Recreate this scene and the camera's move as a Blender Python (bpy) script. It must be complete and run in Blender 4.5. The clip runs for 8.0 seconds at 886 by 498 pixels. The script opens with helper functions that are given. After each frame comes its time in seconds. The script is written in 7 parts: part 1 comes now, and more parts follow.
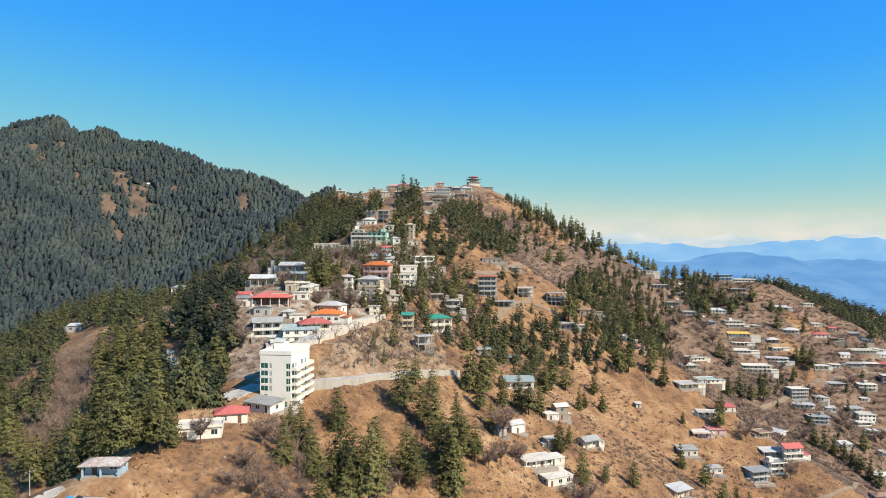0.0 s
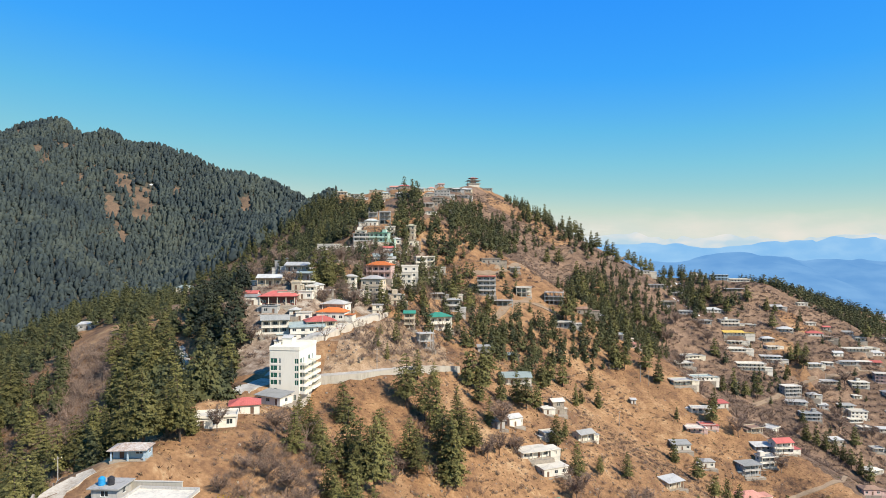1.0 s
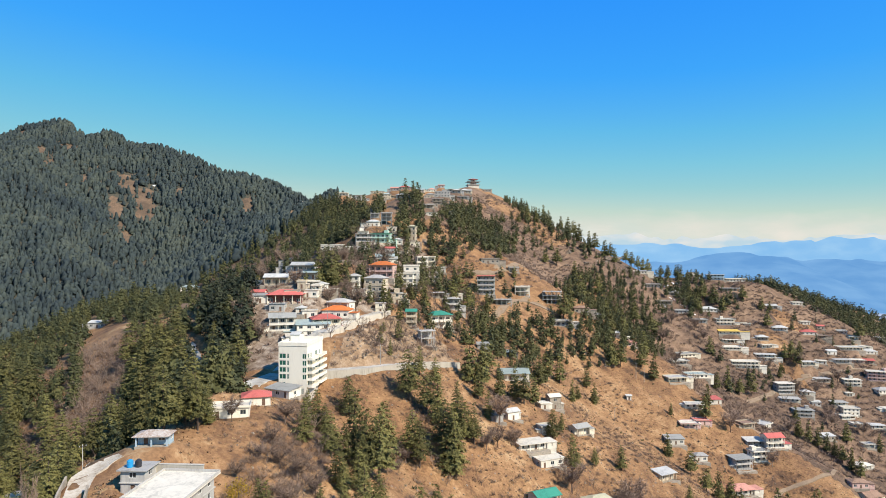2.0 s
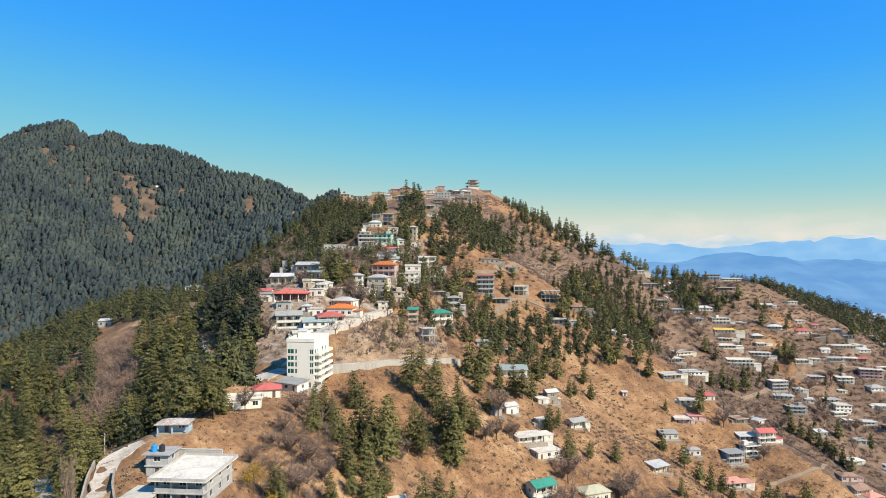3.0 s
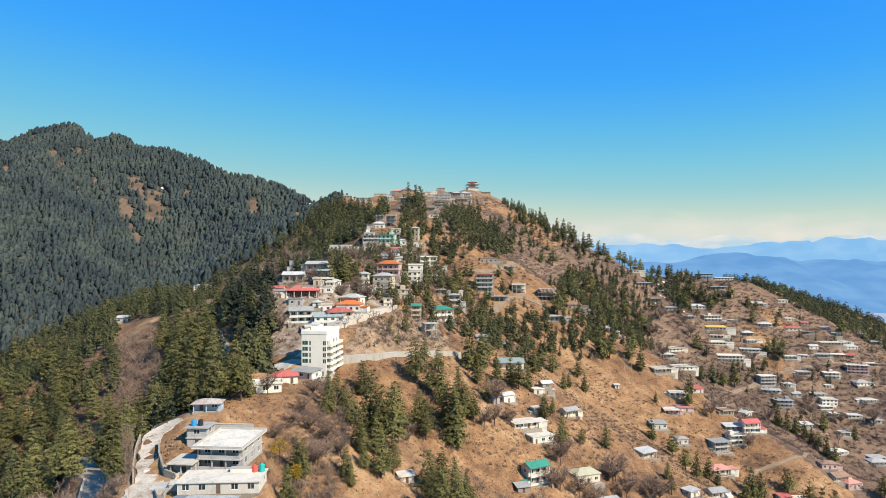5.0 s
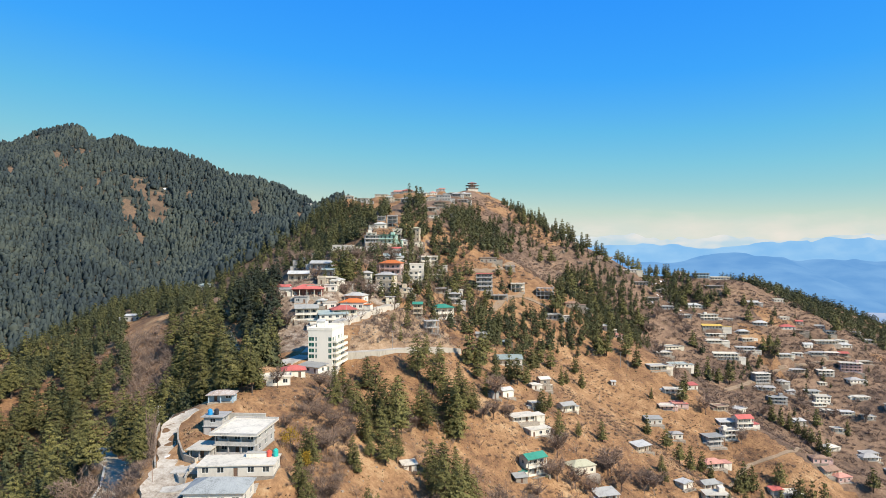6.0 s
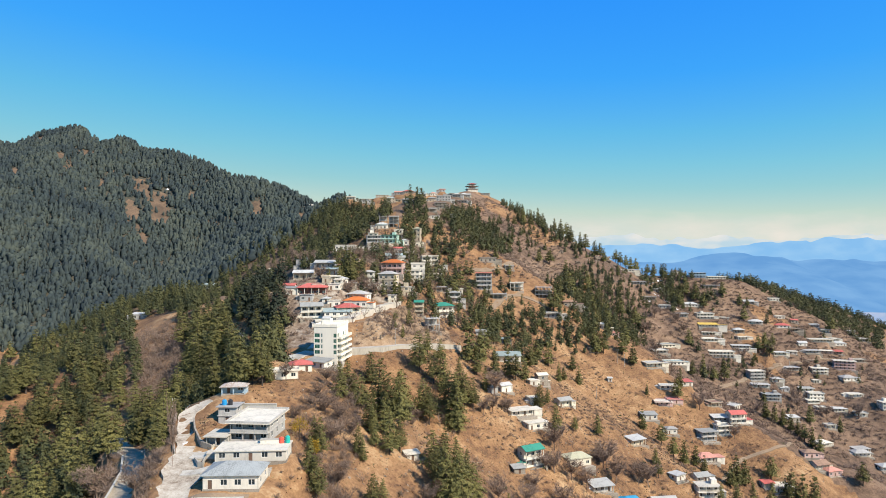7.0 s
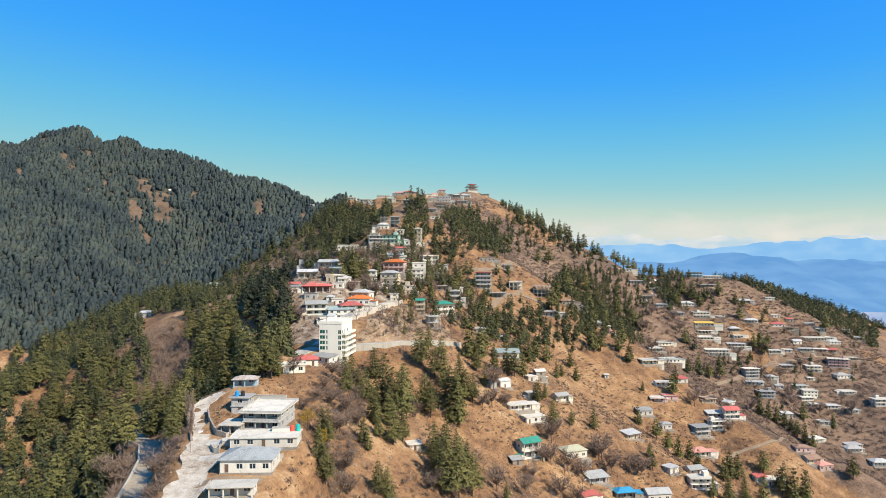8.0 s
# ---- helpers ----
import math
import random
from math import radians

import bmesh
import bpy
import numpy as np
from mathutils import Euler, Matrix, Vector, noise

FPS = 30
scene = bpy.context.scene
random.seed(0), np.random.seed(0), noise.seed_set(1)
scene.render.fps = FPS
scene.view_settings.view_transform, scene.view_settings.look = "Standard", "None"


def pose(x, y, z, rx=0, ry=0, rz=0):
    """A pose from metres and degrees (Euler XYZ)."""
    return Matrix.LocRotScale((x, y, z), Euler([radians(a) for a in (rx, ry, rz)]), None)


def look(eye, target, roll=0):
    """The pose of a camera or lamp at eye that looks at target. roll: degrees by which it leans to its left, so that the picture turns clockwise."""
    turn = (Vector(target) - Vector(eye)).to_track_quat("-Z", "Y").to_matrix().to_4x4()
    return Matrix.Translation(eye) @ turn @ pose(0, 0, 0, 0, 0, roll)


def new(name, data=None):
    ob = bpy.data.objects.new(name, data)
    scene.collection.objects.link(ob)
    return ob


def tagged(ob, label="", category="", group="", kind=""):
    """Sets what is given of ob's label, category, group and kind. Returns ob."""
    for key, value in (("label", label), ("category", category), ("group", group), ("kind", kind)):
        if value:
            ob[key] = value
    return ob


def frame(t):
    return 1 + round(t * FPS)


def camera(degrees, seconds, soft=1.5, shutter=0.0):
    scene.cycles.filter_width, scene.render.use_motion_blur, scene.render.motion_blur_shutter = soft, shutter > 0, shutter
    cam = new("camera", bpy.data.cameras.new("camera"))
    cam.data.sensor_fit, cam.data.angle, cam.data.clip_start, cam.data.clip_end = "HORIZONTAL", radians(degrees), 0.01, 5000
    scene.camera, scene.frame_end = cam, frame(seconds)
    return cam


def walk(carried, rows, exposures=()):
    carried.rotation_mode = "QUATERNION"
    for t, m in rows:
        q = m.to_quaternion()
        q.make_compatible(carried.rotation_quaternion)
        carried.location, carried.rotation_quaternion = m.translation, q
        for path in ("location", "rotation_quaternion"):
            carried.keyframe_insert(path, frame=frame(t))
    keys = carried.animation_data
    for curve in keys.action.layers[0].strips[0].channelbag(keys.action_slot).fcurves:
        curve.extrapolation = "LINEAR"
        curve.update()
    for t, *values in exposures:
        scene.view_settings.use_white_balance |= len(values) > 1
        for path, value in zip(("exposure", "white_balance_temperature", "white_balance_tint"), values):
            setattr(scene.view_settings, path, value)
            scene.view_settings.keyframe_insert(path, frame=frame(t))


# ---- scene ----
cam = camera(70.0, 8.0, soft=0.75)


def drone(u):
    """The pose of the drone on its straight way back, u from 0 to 1."""
    x = 83 * (-0.0289 * u - 0.0327 * u * u + 0.0184 * u ** 3)
    y = 83 * (-1.0106 * u + 0.0106 * u * u)
    z = 83 * (0.0147 * u - 0.0383 * u * u + 0.0108 * u ** 3)
    return pose(x, y, z, 90 + 0.212 * u - 0.066 * u * u, 0.175 * u - 0.035 * u * u, -0.124 * u + 0.009 * u * u)


walk(cam, [(t, drone(t / 8.0)) for t in (0, 1, 2, 3, 4, 5, 6, 7, 8)])


# world and sun
SUN = Vector((0.79, -0.61, 0.0)).normalized() * math.cos(radians(41)) + Vector((0, 0, math.sin(radians(41))))
world = bpy.data.worlds.new("world")
scene.world = world
world.use_nodes = True
wn = world.node_tree.nodes
sky = wn.new("ShaderNodeTexSky")
sky.sky_type, sky.sun_disc = "NISHITA", False
sky.sun_elevation, sky.sun_rotation = radians(41), math.atan2(SUN.x, SUN.y)
sky.altitude, sky.air_density, sky.dust_density, sky.ozone_density = 2200, 1.0, 0.25, 3.0
vivid = wn.new("ShaderNodeHueSaturation")
vivid.inputs["Saturation"].default_value = 1.66
vivid.inputs["Hue"].default_value = 0.494
vivid.inputs["Value"].default_value = 1.32
even = wn.new("ShaderNodeGamma")
even.inputs["Gamma"].default_value = 0.70
world.node_tree.links.new(sky.outputs[0], even.inputs["Color"])
world.node_tree.links.new(even.outputs[0], vivid.inputs["Color"])
# clear winter air: deep azure above, paling to cyan and cream at the horizon
split, scale, tint, gain = wn.new("ShaderNodeSeparateColor"), wn.new("ShaderNodeMath"), wn.new("ShaderNodeValToRGB"), wn.new("ShaderNodeVectorMath")
scale.operation, gain.operation = "MULTIPLY", "SCALE"
scale.inputs[1].default_value, gain.inputs["Scale"].default_value = 0.2, 4.9
stops = ((0.13, (0.016, 0.19, 0.46)), (0.24, (0.024, 0.285, 0.97)), (0.34, (0.05, 0.38, 0.96)), (0.45, (0.127, 0.50, 0.82)), (0.56, (0.215, 0.575, 0.74)), (0.68, (0.32, 0.62, 0.67)), (0.86, (0.54, 0.69, 0.61)), (1.0, (0.64, 0.70, 0.61)))
while len(tint.color_ramp.elements) < len(stops):
    tint.color_ramp.elements.new(0.5)
for e, (at, c) in zip(tint.color_ramp.elements, stops):
    e.position, e.color = at, (*c, 1)
air = world.node_tree.links.new
air(vivid.outputs[0], split.inputs[0])
air(split.outputs["Green"], scale.inputs[0])
air(scale.outputs[0], tint.inputs[0])
air(tint.outputs[0], gain.inputs[0])
air(gain.outputs[0], wn["Background"].inputs[0])
wn["Background"].inputs[1].default_value = 0.15
lamp = bpy.data.lights.new("sun", "SUN")
lamp.energy, lamp.angle, lamp.color = 5.3, radians(0.5), (1.0, 0.905, 0.755)
new("sun", lamp).matrix_world = look(SUN * 300, (0, 0, 0))
scene.view_settings.exposure = 0.45


# materials
def material(name, cols, sizes=(6.0, 0.7), rough=0.9, bump=0.3, world_space=False, spread=0.0, metal=0.0, islands=0.0, stretch=(1, 1, 1), ribs=0.0, sharp=0.32):
    """A surface that wanders between its colours at two scales of noise (metres), with fine relief and wear."""
    m = bpy.data.materials.new(name)
    m.use_nodes = True
    nt = m.node_tree
    n, link = nt.nodes, nt.links.new
    b = n["Principled BSDF"]
    b.inputs["Roughness"].default_value, b.inputs["Metallic"].default_value = rough, metal
    b.inputs["Specular IOR Level"].default_value = 0.25
    src = n.new("ShaderNodeNewGeometry").outputs["Position"] if world_space else n.new("ShaderNodeTexCoord").outputs["Object"]
    mapped = n.new("ShaderNodeMapping")
    mapped.inputs["Scale"].default_value = stretch
    link(src, mapped.inputs["Vector"])
    outs = []
    for size in sizes:
        t = n.new("ShaderNodeTexNoise")
        t.inputs["Scale"].default_value, t.inputs["Detail"].default_value, t.inputs["Roughness"].default_value = 1 / size, 5, 0.62
        link(mapped.outputs[0], t.inputs["Vector"])
        outs.append(t.outputs["Fac"])
    ramp = n.new("ShaderNodeValToRGB")
    el = ramp.color_ramp.elements
    k = len(cols)
    for i, c in enumerate(cols):
        e = el[i] if i < 2 else el.new(0.5)
        e.color = (*c, 1)
    for i in range(k):
        el[i].position = 0.5 - sharp / 2 + sharp * i / max(1, k - 1)
    for i, c in enumerate(cols):
        el[i].color = (*c, 1)
    total = n.new("ShaderNodeMath")
    total.operation = "ADD"
    halves = []
    shares = (0.55, 0.45) if len(sizes) == 2 else (0.40, 0.34, 0.26)
    for o, wgt in zip(outs, shares):
        h = n.new("ShaderNodeMath")
        h.operation = "MULTIPLY"
        h.inputs[1].default_value = wgt
        link(o, h.inputs[0])
        halves.append(h)
    link(halves[0].outputs[0], total.inputs[0])
    link(halves[1].outputs[0], total.inputs[1])
    if len(halves) == 3:
        more = n.new("ShaderNodeMath")
        more.operation = "ADD"
        link(total.outputs[0], more.inputs[0])
        link(halves[2].outputs[0], more.inputs[1])
        total = more
    link(total.outputs[0], ramp.inputs[0])
    colour = ramp.outputs[0]
    for amount, node, socket in ((spread, "ShaderNodeObjectInfo", "Random"), (islands, "ShaderNodeNewGeometry", "Random Per Island")):
        if amount:
            hs = n.new("ShaderNodeHueSaturation")
            mr = n.new("ShaderNodeMapRange")
            mr.inputs["To Min"].default_value, mr.inputs["To Max"].default_value = 1 - amount, 1 + amount
            link(n.new(node).outputs[socket], mr.inputs["Value"])
            link(mr.outputs[0], hs.inputs["Value"])
            link(colour, hs.inputs["Color"])
            colour = hs.outputs[0]
    link(colour, b.inputs["Base Color"])
    if ribs:
        wv = n.new("ShaderNodeTexWave")
        wv.inputs["Scale"].default_value, wv.inputs["Distortion"].default_value = ribs, 0.0
        link(mapped.outputs[0], wv.inputs["Vector"])
        rb = n.new("ShaderNodeBump")
        rb.inputs["Strength"].default_value, rb.inputs["Distance"].default_value = 0.3, 0.05
        link(wv.outputs["Fac"], rb.inputs["Height"])
        link(rb.outputs[0], b.inputs["Normal"])
    elif bump:
        bp = n.new("ShaderNodeBump")
        bp.inputs["Strength"].default_value, bp.inputs["Distance"].default_value = bump, sizes[-1] * 0.3
        link(outs[-1], bp.inputs["Height"])
        link(bp.outputs[0], b.inputs["Normal"])
    return m


SOIL = material("dry_hillside", [(0.088, 0.050, 0.031), (0.186, 0.101, 0.051), (0.282, 0.159, 0.077), (0.378, 0.250, 0.137)], (38, 6.5, 1.1), 0.97, 0.8, True, sharp=0.22)
DUST = material("pale_road_dust", [(0.20, 0.165, 0.12), (0.33, 0.28, 0.21), (0.43, 0.375, 0.29)], (6, 0.6), 0.97, 0.3, True)
DIRT = material("trodden_dirt", [(0.185, 0.132, 0.088), (0.285, 0.210, 0.142)], (6, 0.6), 0.97, 0.3, True)
PAVING = material("pale_paving", [(0.17, 0.15, 0.125), (0.34, 0.31, 0.265), (0.46, 0.43, 0.375), (0.54, 0.51, 0.45)], (7, 1.8, 0.3), 0.94, 0.4, True)
TRODDEN_SNOW = material("trodden_snow", [(0.20, 0.15, 0.105), (0.35, 0.295, 0.23), (0.46, 0.405, 0.33), (0.53, 0.48, 0.405)], (9, 2.4, 0.5), 0.9, 0.15, True, sharp=0.22)
TOWN_SOIL = material("town_grit", [(0.095, 0.066, 0.048), (0.17, 0.122, 0.088), (0.26, 0.20, 0.15), (0.34, 0.29, 0.235)], (20, 5, 1.0), 0.97, 0.6, True, sharp=0.2)
SNOW = material("old_snow", [(0.62, 0.63, 0.66), (0.76, 0.77, 0.79)], (2, 0.4), 0.7, 0.3, True)
ROCK = material("pale_boulders", [(0.16, 0.12, 0.09), (0.30, 0.245, 0.19)], (1.2, 0.2), 0.95, 0.4, True, islands=0.25)
NEEDLES = material("pine_needles", [(0.054, 0.056, 0.020), (0.118, 0.110, 0.036), (0.196, 0.172, 0.052)], (4.0, 0.6), 0.75, 0, spread=0.28)
# far woods: the blue of distance haze is put into the needle colour
NEEDLES_HAZED = material("hazed_pine_needles", [(0.044, 0.061, 0.068), (0.068, 0.089, 0.086), (0.104, 0.123, 0.102)], (70.0, 12.0), 0.9, 0, True, islands=0.04, sharp=0.2)
TWIGS = material("bare_twigs", [(0.145, 0.100, 0.076), (0.255, 0.185, 0.142)], (2.0, 0.4), 0.95, 0, spread=0.2)
NEEDLES_MID = material("hill_pine_needles", [(0.025, 0.032, 0.018), (0.052, 0.059, 0.026), (0.086, 0.086, 0.031), (0.108, 0.099, 0.034)], (22.0, 9.0), 0.75, 0, True, islands=0.08, sharp=0.28)
# dark cedars; the shade of their slope is put into the needle colour
NEEDLES_SHADED = material("shaded_cedar_needles", [(0.012, 0.017, 0.012), (0.026, 0.033, 0.018), (0.044, 0.050, 0.024)], (22.0, 9.0), 0.75, 0, True, islands=0.08, sharp=0.28)
FIELD_SOIL = material("terrace_soil", [(0.063, 0.042, 0.032), (0.125, 0.081, 0.055), (0.189, 0.121, 0.079), (0.276, 0.184, 0.120)], (40, 7, 1.2), 0.97, 1.0, True, sharp=0.22)
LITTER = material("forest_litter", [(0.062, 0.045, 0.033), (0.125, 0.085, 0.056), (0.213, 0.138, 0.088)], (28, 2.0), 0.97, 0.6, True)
# humus floor, with the shade under the trees put into its dark colour
SHADED_HUMUS = material("shaded_forest_floor", [(0.034, 0.038, 0.032), (0.058, 0.056, 0.042), (0.095, 0.078, 0.056)], (24, 3.0), 0.97, 0.6, True)
BANK_EARTH = material("pale_cut_bank", [(0.135, 0.086, 0.052), (0.215, 0.138, 0.081), (0.295, 0.200, 0.122), (0.375, 0.275, 0.182)], (14, 3.0, 0.7), 0.97, 0.8, True, sharp=0.2)
YELLOW_LEAF = material("yellow_leaves", [(0.20, 0.14, 0.02), (0.42, 0.27, 0.03)], (2, 0.4), 0.8, 0)
STRAW = material("dry_grass_straw", [(0.20, 0.135, 0.066), (0.36, 0.262, 0.135)], (9, 0.8), 0.95, 0, True, islands=0.3)
BRACKEN = material("dead_bracken", [(0.086, 0.050, 0.032), (0.180, 0.104, 0.059)], (14, 1.0), 0.95, 0, True, islands=0.3)
BARK = material("pine_bark", [(0.06, 0.045, 0.035), (0.13, 0.10, 0.08)], (1.0, 0.15), 0.95, 0.4)


def plain(name, c, rough=0.8, vary=0.12, metal=0.0, size=(2.5, 0.35), bump=0.12, stretch=(1, 1, 1), spread=0.16, ribs=0.0):
    """A painted or cast surface round one colour, streaked and worn."""
    lo, hi = [q * (1 - vary * 2.2) for q in c], [min(q * (1 + vary * 0.6), 0.9) for q in c]
    return material(name, [lo, c, hi], size, rough, bump, spread=spread, metal=metal, stretch=stretch, ribs=ribs)


STONE = plain("rubble_stone", (0.30, 0.26, 0.21), 0.95, 0.22, size=(1.4, 0.3), bump=0.6)
CONCRETE = plain("bare_concrete", (0.38, 0.36, 0.33), 0.9, 0.16)
FRAME = plain("window_frame_paint", (0.62, 0.62, 0.60), 0.6, 0.08)
DOOR = plain("painted_door", (0.16, 0.10, 0.07), 0.6, 0.15)
GLASS = plain("dark_window_glass", (0.03, 0.04, 0.045), 0.12, 0.2, bump=0)
GLASS.node_tree.nodes["Principled BSDF"].inputs["Specular IOR Level"].default_value = 0.6
down = (1, 1, 0.25)
WALLS = {
    "white": plain("whitewashed_wall", (0.63, 0.585, 0.50), 0.85, 0.10, stretch=(1, 1, 0.5), size=(3.0, 0.8)),
    "cream": plain("cream_wall", (0.581, 0.528, 0.422), 0.85, 0.11, stretch=(1, 1, 0.5), size=(3.0, 0.8)),
    "grey": plain("grey_plaster_wall", (0.387, 0.370, 0.343), 0.9, 0.17, stretch=down),
    "pink": plain("pink_wall", (0.528, 0.370, 0.326), 0.85, 0.12, stretch=down),
    "beige": plain("beige_wall", (0.458, 0.387, 0.290), 0.85, 0.17, stretch=down),
    "blue": plain("pale_blue_wall", (0.370, 0.475, 0.546), 0.85, 0.12, stretch=down),
    "yellow": plain("ochre_wall", (0.546, 0.405, 0.176), 0.85, 0.12, stretch=down),
    "green": plain("mint_wall", (0.396, 0.528, 0.440), 0.85, 0.12, stretch=down),
    "stone": STONE,
    # dark maroon: the shade of the veranda openings is put into the wall colour
    "maroon": plain("shaded_veranda_wall", (0.17, 0.075, 0.06), 0.85, 0.14, stretch=down),
}
ROOFS = {
    "white": plain("pale_roof_screed", (0.56, 0.51, 0.42), 0.9, 0.17, size=(4.0, 0.7)),
    "grey": plain("weathered_roof_concrete", (0.370, 0.352, 0.326), 0.9, 0.20),
    "red": plain("red_tin", (0.44, 0.115, 0.095), 0.74, 0.16, ribs=0.55),
    "orange": plain("orange_tin", (0.528, 0.150, 0.040), 0.74, 0.16, ribs=0.55),
    "green": plain("green_tin", (0.040, 0.211, 0.150), 0.74, 0.16, ribs=0.55),
    "blue": plain("blue_tin", (0.044, 0.290, 0.484), 0.74, 0.14, ribs=0.55),
    "teal": plain("teal_grey_tin", (0.275, 0.325, 0.305), 0.74, 0.14, ribs=0.55),
    "slate": plain("blue_grey_tin", (0.30, 0.295, 0.27), 0.74, 0.14, ribs=0.55),
    "tin": plain("bare_tin", (0.44, 0.43, 0.40), 0.74, 0.18, ribs=0.55),
    "faded": plain("faded_blue_tin", (0.34, 0.355, 0.345), 0.74, 0.22, ribs=0.55),
    "rusted": material("rust_streaked_tin", [(0.24, 0.15, 0.10), (0.40, 0.33, 0.28), (0.52, 0.49, 0.45)], (1.6, 0.4), 0.7, 0, ribs=0.55),
    "cream": plain("cream_tin", (0.484, 0.458, 0.317), 0.74, 0.14, ribs=0.55),
    "pink": plain("faded_red_tin", (0.484, 0.229, 0.176), 0.74, 0.18, ribs=0.55),
    "brown": plain("rusty_tin", (0.264, 0.167, 0.114), 0.74, 0.25, ribs=0.55),
    "yellow": plain("yellow_tin", (0.546, 0.370, 0.088), 0.74, 0.16, ribs=0.55),
}
CONCRETE_PALE = plain("pale_concrete", (0.44, 0.40, 0.335), 0.9, 0.12, stretch=down, size=(4.0, 0.6))
HOTEL_WHITE = plain("white_painted_render", (0.72, 0.68, 0.58), 0.8, 0.05, stretch=down)
TANKS = {"blue": plain("blue_plastic", (0.03, 0.30, 0.62), 0.4, 0.08), "black": plain("black_plastic", (0.03, 0.03, 0.035), 0.4, 0.1), "red": plain("red_plastic", (0.60, 0.09, 0.06), 0.4, 0.1), "teal": plain("teal_plastic", (0.03, 0.42, 0.36), 0.4, 0.1)}
GREEN_GLASS = plain("green_tinted_glass", (0.03, 0.11, 0.08), 0.1, 0.2, bump=0)


def let_light_through(m, share):
    """Needles and leaves pass part of the light on to their far side."""
    nt = m.node_tree
    b, out = nt.nodes["Principled BSDF"], nt.nodes["Material Output"]
    thin, mix = nt.nodes.new("ShaderNodeBsdfTranslucent"), nt.nodes.new("ShaderNodeMixShader")
    nt.links.new(b.inputs["Base Color"].links[0].from_socket, thin.inputs["Color"])
    mix.inputs[0].default_value = share
    nt.links.new(b.outputs[0], mix.inputs[1])
    nt.links.new(thin.outputs[0], mix.inputs[2])
    nt.links.new(mix.outputs[0], out.inputs["Surface"])


# the far woods' larger share flattens their contrast as haze would
for leaf, share in ((NEEDLES, 0.04), (NEEDLES_MID, 0.04), (YELLOW_LEAF, 0.2), (NEEDLES_HAZED, 0.36)):
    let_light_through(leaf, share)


# -- relief --
SPURS = {}      # crest lines of the hill: x, y, height; fall to each side; rounding
SPURS["main"] = ([(-66, 165, -46), (-60, 205, -51), (-78, 262, -37), (-76, 303, -11), (-64, 346, -5), (-48, 410, -2), (-58, 465, 15), (-36, 540, 45), (-15, 637, 54), (30, 760, 77), (38, 807, 81)],
        0.66, 0.66, 14)
SPURS["near"] = ([(-62, -120, -112), (-70, -20, -84), (-68, 40, -66), (-66, 75, -56), (-70, 100, -50), (-72, 130, -47.5), (-66, 165, -46)],
        0.95, 0.62, 6)
SPURS["town"] = ([(-66, 225, -50), (-40, 247, -33), (-20, 290, -42), (-40, 340, -19)],
        0.61, 0.82, 5)
SPURS["top"] = ([(-250, 900, 40), (-122, 788, 68), (-40, 800, 76), (38, 807, 78)],
        0.55, 0.55, 18)
SPURS["right"] = ([(38, 807, 80), (106, 725, 34), (160, 685, -2), (226, 692, -30), (300, 690, -31), (380, 720, -44), (436, 752, -55), (500, 765, -74), (620, 790, -114), (850, 830, -190)],
        0.54, 0.63, 14)
SPURS["nose"] = ([(-20, 560, 25), (40, 500, -7), (85, 445, -49), (124, 426, -70), (151, 408, -87), (200, 370, -117), (262, 345, -145), (330, 300, -185)],
        0.6, 0.67, 10)
SPURS["low"] = ([(-30, 330, -36), (16, 318, -57), (34, 296, -71), (54, 293, -83), (71, 289, -91), (108, 272, -111), (150, 240, -138), (190, 190, -175)],
        0.64, 0.6, 8)
SPURS["east"] = ([(-74, 303, -23), (-142, 322, -38), (-205, 400, -36), (-265, 440, -50)],
        0.62, 0.52, 14)
SPURS["west"] = ([(-142, 322, -28), (-190, 310, -56), (-225, 250, -75), (-250, 160, -100), (-300, 60, -150)],
        0.54, 0.5, 14)
SPURS["hill"] = ([(-1400, 1050, 140), (-868, 1200, 208), (-746, 1210, 234), (-685, 1200, 212), (-646, 1195, 216), (-591, 1190, 197), (-483, 1180, 170), (-365, 1150, 137), (-297, 1130, 101), (-247, 1120, 76), (-120, 1150, 50), (0, 1250, 30)],
        0.55, 0.63, 20)
SPURS["arm"] = ([(-746, 1210, 237), (-640, 930, 119), (-480, 760, -5), (-400, 640, -70), (-380, 520, -110)],
        0.68, 0.49, 20)
SPURS["arm2"] = ([(-365, 1150, 130), (-300, 1000, 49), (-330, 850, -25), (-330, 700, -80)],
        0.5, 0.5, 20)
SPURS["bowl"] = ([(334, 672, -37), (372, 600, -109), (395, 530, -135), (400, 420, -175)],
        0.45, 0.51, 25)


def lattice(x, y, size, seed):
    """Smooth noise on a square lattice, from -1 to 1."""
    x, y = x / size, y / size
    i, j = np.floor(x), np.floor(y)
    u, v = x - i, y - j
    u, v = u * u * (3 - 2 * u), v * v * (3 - 2 * v)
    h = lambda a, b: np.modf(np.abs(np.sin(a * 127.1 + b * 311.7 + seed * 74.7) * 43758.5453))[0] * 2 - 1
    return (h(i, j) * (1 - u) + h(i + 1, j) * u) * (1 - v) + (h(i, j + 1) * (1 - u) + h(i + 1, j + 1) * u) * v


